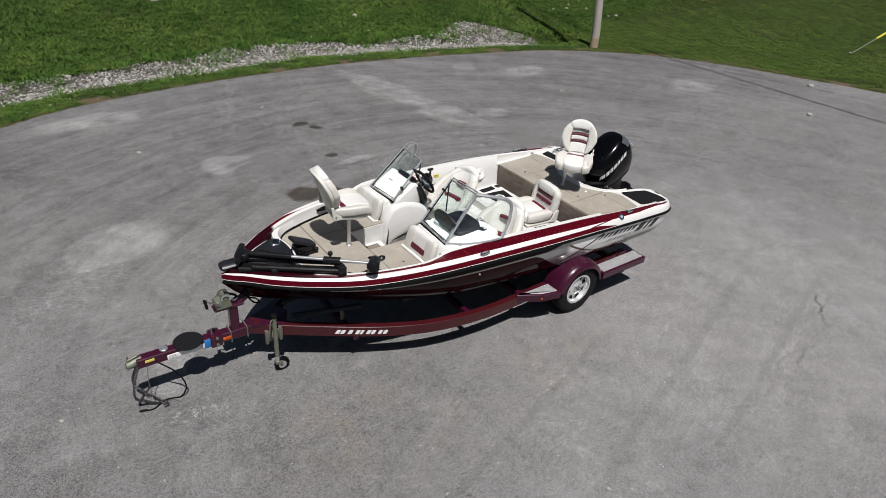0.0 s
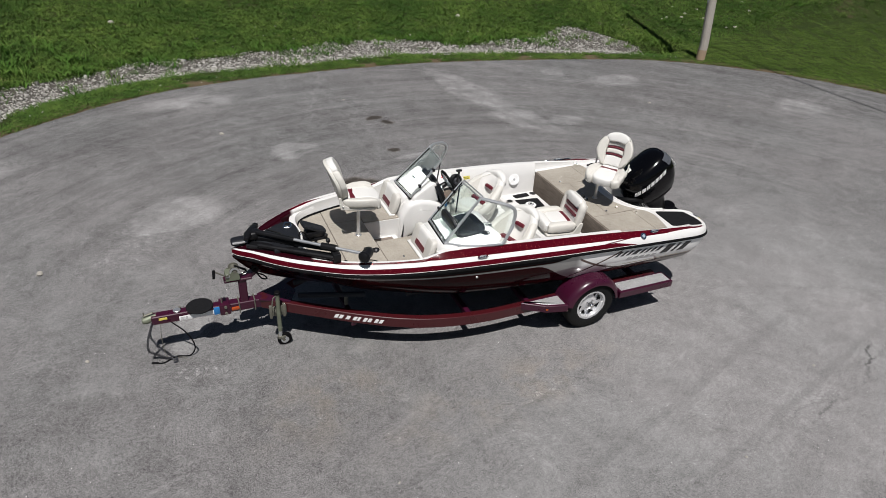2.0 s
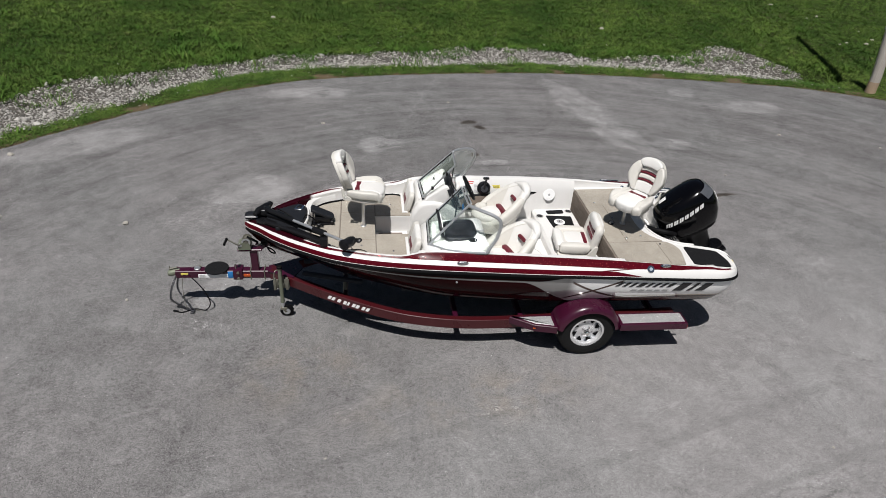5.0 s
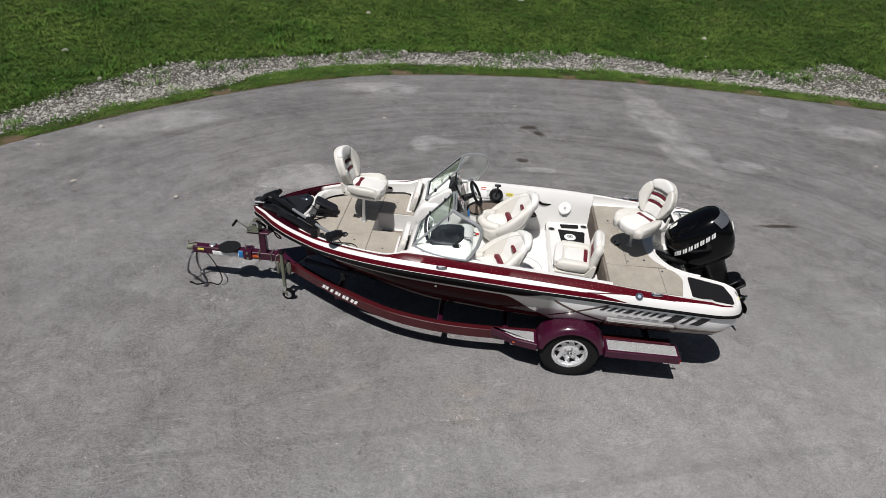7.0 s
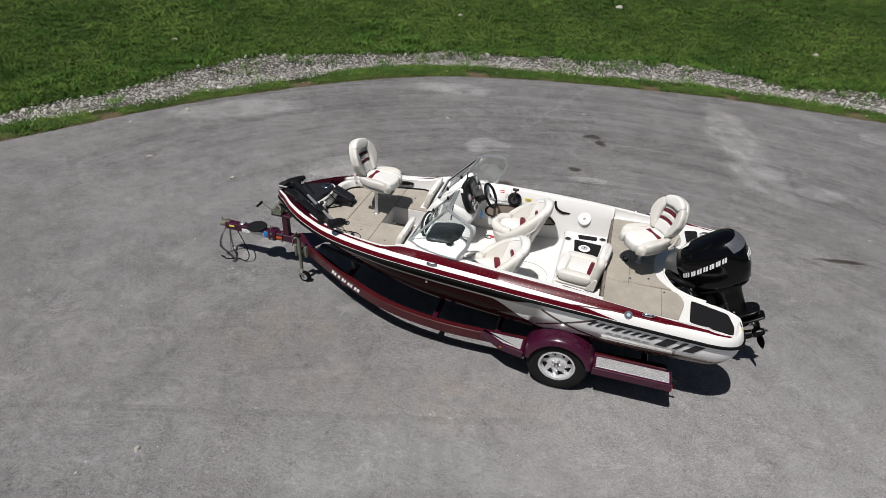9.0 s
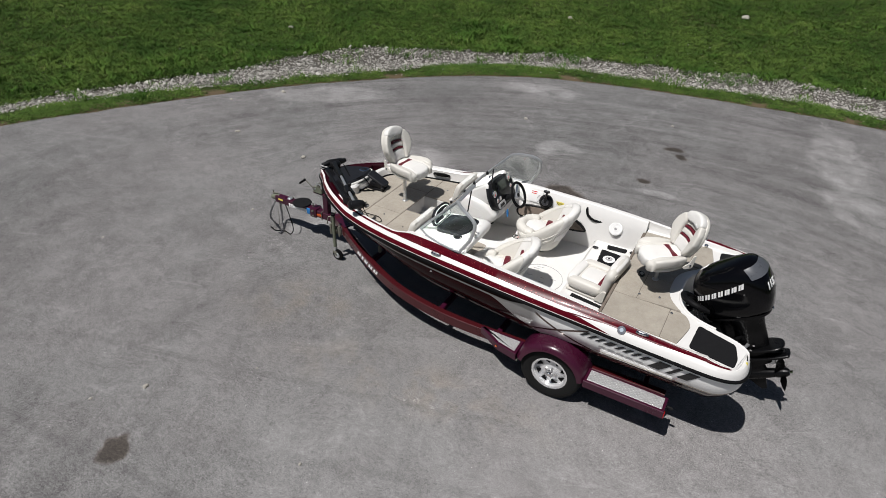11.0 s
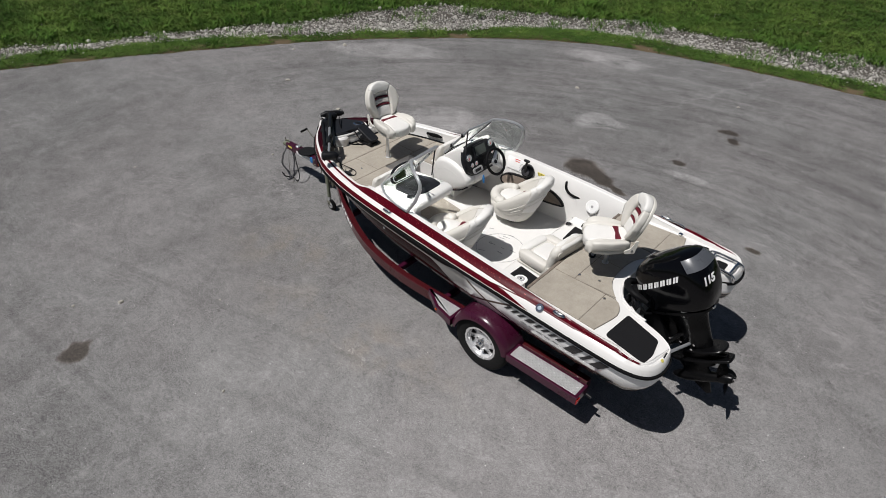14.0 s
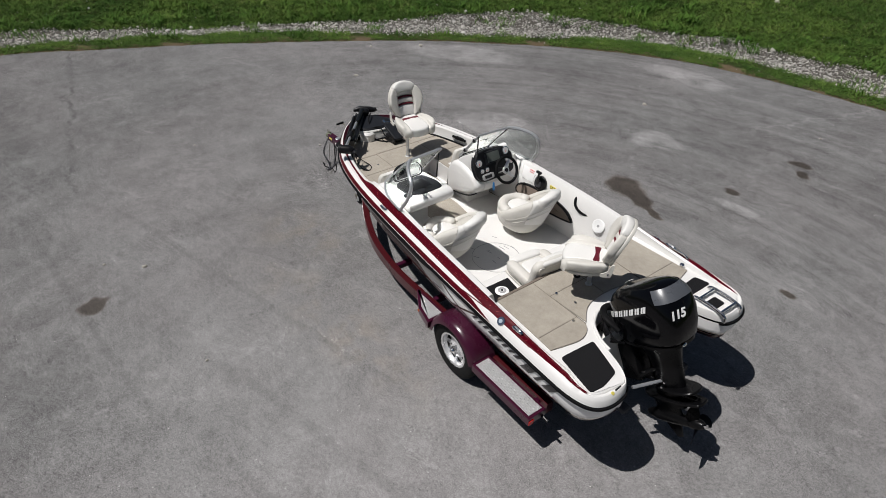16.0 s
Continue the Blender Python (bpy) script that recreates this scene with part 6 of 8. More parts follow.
    for z0, z1, mat, d, lab in ((0.012, 0.150, IVORY, 0.044, "ivory vinyl back panel"), (0.156, 0.180, CHERRY, 0.046, "cherry red band"), (0.186, 0.246, CREAM, 0.046, "cream vinyl strip"), (0.252, 0.278, CHERRY, 0.046, "cherry red band"), (0.285, 0.340, CREAM, 0.034, "cream vinyl strip")):
        strip = rounded([(-0.104, z0), (-0.04, z0 + 0.009), (0.04, z0 + 0.009), (0.104, z0), (0.104, z1), (0.04, z1 + 0.009), (-0.04, z1 + 0.009), (-0.104, z1)], 0.006, 2)
        part("back_band" if mat == CHERRY else "back_panel", pillow(strip, d, 0.014, mb, bow), mat, back, lab, 60)
    for s in (-1, 1):
        h = part("hinge", slab(rounded([(-0.012, -0.012), (0.075, -0.022), (0.085, 0.005), (0.022, 0.045), (-0.005, 0.125), (-0.032, 0.125)], 0.016, 3), -0.007, 0.007, 0.003, m=pose(-0.185, s * 0.205, 0.36, 90, 0, 0)), SHELL, top, "cream folding hinge")
        part("hinge_bolt", disc((-0.17, s * 0.214, 0.378), (0, 1, 0), 0.011, 0.008, 14, None, 0.003), CHROME, h)
    for o in top.children:
        if not o.name.startswith("post"):
            o.matrix_local = Matrix.Translation(slide)
    return top


def bucket_seat(label, m):
    """A wrap-round helm seat: origin on the cockpit floor, facing -x."""
    top = thing("bucket_seat", label, "seat", m, "bucket seats in the cockpit")
    part("seat_base", disc((0, 0, 0.035), (0, 0, 1), 0.11, 0.07, 28, None, 0.01), STEELGREY, top, "dark swivel base")
    cup_rings = []
    for z, r, cx in ((0.055, 0.11, 0.0), (0.065, 0.165, 0.0), (0.095, 0.212, 0.0), (0.14, 0.243, 0.0), (0.20, 0.262, 0.003), (0.26, 0.272, 0.006), (0.285, 0.262, 0.01)):
        cup_rings.append([(cx + r * 1.02 * math.copysign(abs(math.cos(t)) ** 0.8, math.cos(t)), r * math.copysign(abs(math.sin(t)) ** 0.8, math.sin(t)), z) for t in (2 * math.pi * j / 36 for j in range(36))])
    part("seat_tub", loft(cup_rings), SHELL, top, "cream plastic tub")
    # wrap: high at the back, sloping down along both arms
    rings = []
    n = 30
    for i in range(n + 1):
        a = radians(-122 + 244 * i / n)
        k = max(0.0, math.cos(a / 1.36)) ** 1.25
        zt = 0.285 + 0.375 * k
        lean = 0.15 * k
        r = 0.262
        ends = min(1.0, min(i, n - i) / 5 + 0.30)
        th = 0.054 * ends
        c, s = math.cos(a), math.sin(a)
        prof = [(r - th * 1.2, 0.16), (r - th * 0.2, 0.165), (r + th * 0.75, 0.26), (r + th * 0.9, zt - 0.05), (r + th * 0.5, zt - 0.012), (r, zt), (r - th * 0.6, zt - 0.012), (r - th, zt - 0.05), (r - th * 1.1, 0.31), (r - th * 1.6, 0.20)]
        rings.append([Vector((c * q + lean * max(0.0, (z - 0.26) / 0.4), s * q * 0.98, z)) for q, z in prof])
    wrap = part("wrap_back", loft(rings[9:22]), IVORY, top, "ivory vinyl wrap-round back", 70)
    for side in (rings[:10], rings[21:]):
        part("arm_bolster", loft(side), CREAM, top, "cream vinyl arm bolster", 70)
    for rg in (rings[9], rings[21]):
        part("seam", tube([rg[q] for q in range(2, 9)], 0.0045, 6), SHELL, wrap, "cream stitched seam")
    part("piping", tube([rg[7].lerp(rg[6], 0.25) + Vector((0, 0, 0.002)) for rg in rings], 0.0045, 5), SHELL, wrap, "cream piping")
    # sewn lines that sweep up from both arms over the outside of the back
    for f0, f1, lo, hi in ((0.10, 0.72, 4, 26), (0.02, 0.50, 6, 24)):
        part("piping", tube([rings[i][2].lerp(rings[i][3], f0 + (f1 - f0) * math.sin(math.pi * (i - lo) / (hi - lo))) for i in range(lo, hi + 1)], 0.005, 6), SHELL, wrap, "cream piping")
    part("head_roll", puff(0.385, 0, 0.61, 0.052, 0.185, 0.062, 0.6, 10, warp=lambda p: (p.x - 1.6 * p.y * p.y, p.y, p.z - 0.22 * abs(p.y))), IVORY, wrap, "ivory vinyl head roll")
    cushion = part("seat_cushion", puff(-0.02, 0, 0.262, 0.215, 0.205, 0.05, 0.6, 12), CREAM, top, "cream vinyl cushion")
    arc = [Vector((-0.055 + 0.185 * math.cos(radians(q)), 0.180 * math.sin(radians(q)), 0.288 + 0.012 * math.cos(radians(q - 180)))) for q in range(88, 273, 8)]
    part("cushion_bolster", tube(arc, [0.040] + [0.060] * (len(arc) - 2) + [0.040], 14), CREAM, cushion, "cream vinyl horseshoe bolster", 70)
    for q in (118, 180, 242):
        a = radians(q)
        c = Vector((-0.055 + 0.185 * math.cos(a), 0.180 * math.sin(a), 0.288))
        o = Vector((math.cos(a), math.sin(a), 0))
        part("seam", tube([c + o * 0.0605 * math.cos(t) + Vector((0, 0, 0.0605 * math.sin(t) + 0.006)) for t in np.linspace(0.2, 2.9, 10)], 0.0035, 5), SHELL, cushion, "cream stitched seam")
    part("cushion_centre", puff(-0.045, 0, 0.302, 0.140, 0.130, 0.038, 0.85, 10), IVORY, cushion, "round ivory cushion centre")
    part("cushion_band", puff(0.092, 0, 0.326, 0.034, 0.125, 0.026, 0.4, 8), CHERRY, cushion, "cherry red band")
    part("back_insert", puff(0.246, 0, 0.475, 0.014, 0.072, 0.018, 0.4, 8, warp=lambda p: (p.x + 0.35 * p.z - 0.8 * p.y * p.y, p.y, p.z)), CHERRY, top, "cherry red back insert")
    return top


def jump_seat(m):
    """The folding seat in the rear bench: origin at the hinge line on the bench, facing -x."""
    top = thing("jump_seat", "cream and ivory folding jump seat on the rear bench", "seat", m)
    part("seat_board", box(-0.36, 0.02, -0.235, 0.235, 0.0, 0.025, 0.01), SHELL, top, "cream seat board")
    part("seat", puff(-0.17, 0, 0.07, 0.20, 0.235, 0.055, 0.45, 10), CREAM, top, "cream vinyl cushion")
    part("seat_centre", puff(-0.15, 0, 0.098, 0.125, 0.14, 0.036, 0.45, 10), IVORY, top, "ivory vinyl centre")
    for s in (-1, 1):
        part("seat_bolster", puff(-0.17, s * 0.195, 0.095, 0.185, 0.055, 0.058, 0.55, 8), CREAM, top, "cream vinyl side bolster")
    part("seat_nose", puff(-0.335, 0, 0.09, 0.055, 0.20, 0.058, 0.5, 10), IVORY, top, "ivory vinyl front roll")
    part("seat_band", puff(-0.035, 0, 0.108, 0.024, 0.135, 0.03, 0.4, 8), CHERRY, top, "cherry red band")
    mb = pose(0.03, 0, 0.05, 0, 12, 0)
    def T(bm):
        bmesh.ops.transform(bm, matrix=mb, verts=bm.verts[:])
        return bm
    roll = smooth_line([(0.0, -0.19, 0.05), (-0.005, -0.19, 0.20), (-0.005, -0.15, 0.285), (-0.005, 0.15, 0.285), (-0.005, 0.19, 0.20), (0.0, 0.19, 0.05)], 6)
    back = part("backrest", T(tube(roll, 0.050, 12)), CREAM, top, "cream vinyl back bolster")
    part("back_top", T(puff(-0.008, 0, 0.286, 0.056, 0.175, 0.056, 0.5, 10)), IVORY, back, "ivory vinyl top roll")
    part("back_panel", T(puff(0.0, 0, 0.13, 0.035, 0.17, 0.13, 0.35, 8)), IVORY, back, "ivory vinyl panel")
    for z in (0.14, 0.205):
        part("back_band", T(puff(-0.022, 0, z, 0.022, 0.15, 0.022, 0.35, 8)), CHERRY, back, "cherry red band")
    part("back_shell", T(box(0.03, 0.05, -0.20, 0.20, 0.0, 0.30, 0.015)), SHELL, top, "cream plastic back shell")
    for s in (-1, 1):
        part("hinge", slab(rounded([(-0.06, -0.02), (0.05, -0.02), (0.07, 0.12), (0.03, 0.12)], 0.02, 3), -0.008, 0.008, 0.003, m=pose(0.02, s * 0.245, 0.03, 90, 0, 0)), SHELL, top, "cream folding hinge")


pedestal_seat("fishing_seat", "cream folding fishing seat with cherry bands on the bow deck", pose(-2.525, 0.005, 1.134, 0, 0, -7), "fishing seats on posts", 0.050, (-0.01, 0.08, 0))
pedestal_seat("fishing_seat", "cream folding fishing seat with cherry bands on the stern deck", pose(0.606, -0.03, 1.100, 0, 0, 217), "fishing seats on posts")
bucket_seat("cream wrap-round bucket seat behind the steering wheel", pose(-0.88, 0.49, 0.69, 0, 0, 10))
bucket_seat("cream wrap-round bucket seat behind the passenger console", pose(-0.98, -0.505, 0.69, 0, 0, 16))
jump_seat(pose(0.150, -0.125, 0.83, 0, 0, -7) @ Matrix.Diagonal((1.02, 1.02, 1.08, 1)))


# ---- trailer ----
def make_paint(name, base, rough=0.3):
    m = Mat(name, base, rough, Specular_IOR_Level=0.35)
    n, s = m.noise(4.0, 5, 0.65), m.noise(30.0, 3)
    m.set(Base_Color=m.mix_mul(base, 0.8 + n * 0.4 + (s - 0.5) * 0.15))
    m.set(Roughness=rough + (n - 0.5) * 0.3, Coat_Weight=0.45 + (n - 0.5) * 0.4, Coat_Roughness=0.12)
    m.bump(s, 0.08, 0.003)
    return m.m


FRAME = make_paint("cherry_trailer_paint", (0.040, 0.0045, 0.0175))
BEAM = make_paint("cherry_beam_paint", (0.050, 0.0060, 0.0085))
TYRE = plain("tyre_rubber", (0.009, 0.009, 0.009), 0.8, Specular_IOR_Level=0.2, var=0.25, scale=14, grain=0.3, bump=0.4)
AMBER = plain("amber_lens", (0.34, 0.06, 0.012), 0.2, var=0.1)
REDLENS = plain("red_lens", (0.55, 0.015, 0.015), 0.2, var=0.1)
RIM = plain("polished_wheel", (0.74, 0.74, 0.745), 0.24, 0.55, var=0.08, bump=0.03)
BUNK = plain("grey_bunk_carpet", (0.05, 0.05, 0.055), 1.0, var=0.2, scale=20, grain=0.4, bump=0.6)

trailer = thing("boat_trailer", "cherry red painted steel boat trailer parked on asphalt", "trailer")


def lathe_y(profile, c, n=48, bm=None):
    """A turned body about an axis along y; profile of (radius, y)."""
    bm = bm or bmesh.new()
    cx, cy, cz = c
    vs = [[bm.verts.new((cx + r * math.cos(t), cy + y, cz + r * math.sin(t))) for r, y in profile] for t in (2 * math.pi * j / n for j in range(n))]
    for i in range(n):
        for j in range(len(profile) - 1):
            bm.faces.new((vs[i][j], vs[i][j + 1], vs[(i + 1) % n][j + 1], vs[(i + 1) % n][j]))
    return bm


def build_frame():
    outer = [(-3.62, 0.05), (-3.40, 0.19), (-3.0, 0.43), (-2.65, 0.62), (-2.30, 0.775), (-1.95, 0.885), (-1.5, 0.95), (-1.0, 0.965), (0.0, 0.93), (0.9, 0.90), (1.06, 0.90)]
    zc = hermite([-3.62, -3.0, -2.2, -1.2, 0.0, 1.06], [0.455, 0.43, 0.385, 0.355, 0.36, 0.36])
    for s in (-1, 1):
        line = smooth_line([(x, s * (y - 0.035), zc(x)) for x, y in outer], 6)
        rings = []
        for i, p in enumerate(line):
            a, b = line[max(0, i - 1)], line[min(len(line) - 1, i + 1)]
            d = (b - a).normalized()
            o = d.cross(Vector((0, 0, 1))).normalized()
            rings.append([p + o * u + Vector((0, 0, w)) for u, w in ((-0.032, -0.062), (0.032, -0.062), (0.038, -0.056), (0.038, 0.056), (0.032, 0.062), (-0.032, 0.062), (-0.038, 0.056), (-0.038, -0.056))])
        part("side_beam", loft(rings), BEAM, trailer, "cherry red steel side beam", 30)
        # slanted plain blocks in white along the front of the beam
        cells = [0.42, 0.42, 0.45, 0.42, 0.3, 0.42, 0.42, 0.42, 0.42]
        gaps = [0.14, 0.4, 0.4, 0.12, 0.4, 0.14, 0.4, 0.18, 0]
        at, tot = 0.0, sum(cells) + sum(gaps)
        lx, ly = [p.x for p in line], [p.y for p in line]
        def face(x, dz, e):
            d = Vector((0.02, np.interp(x + 0.01, lx, ly) - np.interp(x - 0.01, lx, ly), 0)).normalized()
            o = Vector((d.y, -d.x, 0))
            o = -o if o.y * s < 0 else o
            return Vector((x, float(np.interp(x, lx, ly)), zc(x) + dz)) + o * e
        for w, gap in zip(cells, gaps):
            x0, x1 = -2.93 + 0.46 * at / tot, -2.93 + 0.46 * (at + w) / tot
            at += w + gap
            bm = bmesh.new()
            vs = [[bm.verts.new(face(x + dx, dz, e)) for x, dx, dz in ((x0, 0, -0.024), (x1, 0, -0.024), (x1, 0.022, 0.024), (x0, 0.022, 0.024))] for e in (0.0385, 0.042)]
            for k in range(4):
                bm.faces.new((vs[0][k], vs[0][(k + 1) % 4], vs[1][(k + 1) % 4], vs[1][k]))
            bm.faces.new(vs[1])
            part("beam_mark", bm, LABEL_WHITE, trailer, "white graphic block", 0)
    for x, w in ((-2.75, 0.56), (-1.5, 0.90), (-0.75, 0.92), (0.85, 0.87)):
        part("cross_beam", beam((x, -w, 0.335), (x, w, 0.335), 0.06, 0.07), FRAME, trailer, "cherry red cross beam")
    part("axle", beam((-0.045, -0.88, 0.325), (-0.045, 0.88, 0.325), 0.06, 0.06), FRAME, trailer, "steel axle")
    for s in (-1, 1):
        part("bunk", beam((-2.1, s * 0.38, 0.475), (1.55, s * 0.42, 0.48), 0.09, 0.06, 0.01), BUNK, trailer, "carpeted bunk board")
        for x in (-1.5, 0.85):
            part("bunk_bracket", beam((x, s * 0.40, 0.36), (x, s * 0.40, 0.46), 0.05, 0.05), ZINC, trailer, "galvanised bunk bracket")
        part("bow_bunk", beam((-3.25, s * 0.12, 0.52), (-2.55, s * 0.30, 0.50), 0.05, 0.05, 0.01), BUNK, trailer, "carpeted bow bunk")
        for x in (-2.75,):
            part("bunk_bracket", beam((x, s * 0.25, 0.35), (x, s * 0.25, 0.49), 0.04, 0.04), ZINC, trailer, "galvanised bunk bracket")
        part("leaf_spring", tube(smooth_line([(-0.40, s * 0.82, 0.32), (0.0, s * 0.82, 0.27), (0.40, s * 0.82, 0.32)], 6), 0.022, 6), PLASTIC, trailer, "dark leaf spring")
    # tongue with its folding joint
    part("tongue", beam((-3.98, 0, 0.462), (-3.50, 0, 0.455), 0.10, 0.105), FRAME, trailer, "cherry red tongue")
    part("tongue", beam((-4.72, 0, 0.475), (-4.02, 0, 0.466), 0.095, 0.10), FRAME, trailer, "cherry red folding tongue end")
    part("tongue_joint", box(-4.06, -3.95, -0.07, 0.07, 0.40, 0.535, 0.012), FRAME, trailer, "cherry red hinge joint")
    for z in (0.43, 0.51):
        part("joint_bolt", disc((-4.0, 0, z), (0, 1, 0), 0.014, 0.18, 10), ZINC, trailer, "zinc bolt")
    part("joint_pin", tube([(-4.03, -0.02, 0.53), (-4.03, -0.02, 0.60)], 0.008, 6), ZINC, trailer, "zinc pin")
    part("gusset", slab([(-3.66, -0.06), (-3.35, -0.20), (-3.25, 0.0), (-3.35, 0.20), (-3.66, 0.06)], 0.505, 0.515), FRAME, trailer, "cherry red gusset plate", 0)
    for x in (-3.86, -3.70):
        part("post_clamp", tube([(x, -0.06, 0.40), (x, -0.06, 0.52), (x, 0.06, 0.52), (x, 0.06, 0.40)], 0.007, 6, closed=True), ZINC, trailer, "zinc U bolt")
    c = part("coupler", loft([[(x, w * math.cos(t), z + h * math.sin(t)) for t in (2 * math.pi * j / 16 for j in range(16))] for x, w, z, h in ((-4.81, 0.02, 0.475, 0.018), (-4.80, 0.040, 0.475, 0.034), (-4.76, 0.046, 0.48, 0.042), (-4.72, 0.038, 0.488, 0.042), (-4.67, 0.036, 0.49, 0.042))]), OLIVE, trailer, "galvanised ball coupler")
    part("latch", beam((-4.79, 0, 0.53), (-4.69, 0, 0.555), 0.025, 0.02), ZINC, c, "zinc latch lever")
    part("latch_pin", tube([(-4.78, 0.0, 0.52), (-4.78, 0.0, 0.575)], 0.007, 6), ZINC, c)
    part("step_disc", disc((-4.25, 0, 0.530), (0, 0, 1), 0.135, 0.018, 36, None, 0.005), GRIP, trailer, "round black step pad")
    part("fill_cap", disc((-4.47, 0, 0.532), (0, 0, 1), 0.038, 0.02, 20, None, 0.006), ALU, trailer, "silver brake fluid cap")
    lb = part("tongue_label", box(-4.46, -4.10, -0.0515, -0.0485, 0.428, 0.482, 0.001), LABEL_WHITE, trailer, "white sticker on the tongue")
    for i in range(3):
        part("label_bar", box(-4.445, -4.38, -0.053, -0.0515, 0.436 + i * 0.014, 0.441 + i * 0.014), LABEL_GREY, lb)
    part("tongue_label", box(-4.65, -4.57, -0.0515, -0.0485, 0.475, 0.503, 0.001), LABEL_YELLOW, trailer, "small yellow sticker")
    part("cable_clip", box(-4.12, -4.06, -0.066, -0.05, 0.425, 0.515, 0.006), BLUE, trailer, "blue cable clip")
    part("marker_light", puff(-3.90, -0.056, 0.455, 0.045, 0.012, 0.02, 0.5, 6), AMBER, trailer, "amber marker light")
    part("tongue_pin", tube([(-4.44, 0.03, 0.53), (-4.44, 0.03, 0.545)], 0.012, 8), ZINC, trailer)
    # loose safety chains and the light cable
    for s, dx in ((-1, 0.0), (1, 0.03)):
        path = smooth_line([(-4.72 + dx, s * 0.045, 0.44), (-4.78 + dx, s * 0.08, 0.30), (-4.80 + dx, s * 0.10, 0.16), (-4.72 + dx, s * 0.05 - 0.03, 0.06), (-4.66 + dx, s * 0.03 - 0.06, 0.012), (-4.60, s * 0.02 - 0.10, 0.012)], 7)
        for i in range(0, len(path) - 1, 1):
            p, d = path[i], (path[min(i + 1, len(path) - 1)] - path[i])
            if d.length < 1e-4:
                continue
            o = d.normalized().orthogonal().normalized() if i % 2 else d.normalized().cross(d.normalized().orthogonal()).normalized()
            u = d.normalized() * 0.021
            part("chain_link", tube([p + u, p + o * 0.011 + u * 0.4, p + o * 0.011 - u * 0.4, p - u, p - o * 0.011 - u * 0.4, p - o * 0.011 + u * 0.4], 0.0042, 4, closed=True), STEELGREY, trailer)
        part("chain_hook", tube(smooth_line([path[-1], path[-1] + Vector((0.03, -0.02, 0.0)), path[-1] + Vector((0.05, -0.06, 0.004)), path[-1] + Vector((0.01, -0.07, 0.004))], 4), 0.008, 6), STEELGREY, trailer, "zinc safety hook")
    part("light_cable", tube(smooth_line([(-4.55, -0.03, 0.43), (-4.42, -0.10, 0.30), (-4.36, -0.12, 0.12), (-4.42, -0.13, 0.015), (-4.55, -0.10, 0.012), (-4.68, -0.16, 0.012), (-4.76, -0.14, 0.012)], 6), 0.007, 6), RUBBER, trailer, "black light cable")
    part("cable_plug", beam((-4.80, -0.13, 0.016), (-4.73, -0.145, 0.016), 0.022, 0.022), RUBBER, trailer, "black cable plug")
    part("breakaway_cable", tube(smooth_line([(-4.64, -0.05, 0.44), (-4.66, -0.07, 0.25), (-4.64, -0.09, 0.02), (-4.50, -0.13, 0.012), (-4.44, -0.20, 0.012)], 6), 0.0035, 5), ZINC, trailer, "thin steel cable")
    # winch post
    part("winch_post", beam((-3.80, 0, 0.50), (-3.80, 0, 0.80), 0.075, 0.085), FRAME, trailer, "cherry red winch post")
    part("winch_arm", beam((-3.98, 0, 0.80), (-3.70, 0, 0.80), 0.11, 0.03), FRAME, trailer, "cherry red winch arm")
    part("winch_arm", beam((-3.75, 0, 0.80), (-3.60, 0, 0.90), 0.09, 0.05), FRAME, trailer, "cherry red bow stop arm")
    part("bow_roller", lathe_y([(0.012, -0.06), (0.04, -0.06), (0.026, 0.0), (0.04, 0.06), (0.012, 0.06)], (-3.66, 0, 0.915), 20), RUBBER, trailer, "black bow roller")
    w = part("winch", box(-3.96, -3.82, -0.055, 0.055, 0.815, 0.90, 0.01), OLIVE, trailer, "galvanised hand winch")
    part("winch_drum", lathe_y([(0.016, -0.05), (0.052, -0.05), (0.052, -0.044), (0.034, -0.044), (0.034, 0.044), (0.052, 0.044), (0.052, 0.05), (0.016, 0.05)], (-3.865, 0, 0.915), 24), ZINC, w, "zinc drum")
    part("winch_gear", ring((-3.865, -0.058, 0.915), (0, 1, 0), 0.030, 0.050, 0.006, 26), ALU, w, "steel gear")
    part("winch_axle", disc((-3.865, -0.058, 0.915), (0, 1, 0), 0.014, 0.02, 12), ZINC, w, "zinc axle")
    part("winch_pinion", disc((-3.935, -0.06, 0.878), (0, 1, 0), 0.020, 0.014, 16), ALU, w, "steel pinion")
    for y in (-0.062, 0.062):
        part("winch_cheek", slab(rounded([(-0.08, -0.05), (0.07, -0.05), (0.06, 0.03), (0.01, 0.055), (-0.07, 0.02)], 0.02, 3), -0.003, 0.003, 0.0, m=Matrix(((1, 0, 0, -3.885), (0, 0, 1, y), (0, 1, 0, 0.868), (0, 0, 0, 1)))), OLIVE, w, "galvanised winch cheek")
    part("winch_crank", tube(smooth_line([(-3.93, -0.06, 0.895), (-3.95, -0.085, 0.90), (-4.07, -0.09, 0.985)], 4), 0.008, 6), ZINC, w, "crank arm")
    part("crank_grip", tube([(-4.065, -0.085, 0.985), (-4.075, -0.19, 0.97)], [0.016, 0.014], 8), RUBBER, w, "black crank grip")
    part("winch_strap", beam((-3.86, 0, 0.955), (-3.74, 0, 0.88), 0.045, 0.005, 0.001), RUBBER, w, "black webbing strap")
    part("bow_hook", tube(smooth_line([(-3.66, -0.05, 0.86), (-3.58, -0.06, 0.82), (-3.55, -0.05, 0.76), (-3.60, -0.04, 0.77), (-3.64, -0.03, 0.83)], 4), 0.008, 6), RUBBER, trailer, "black safety strap")
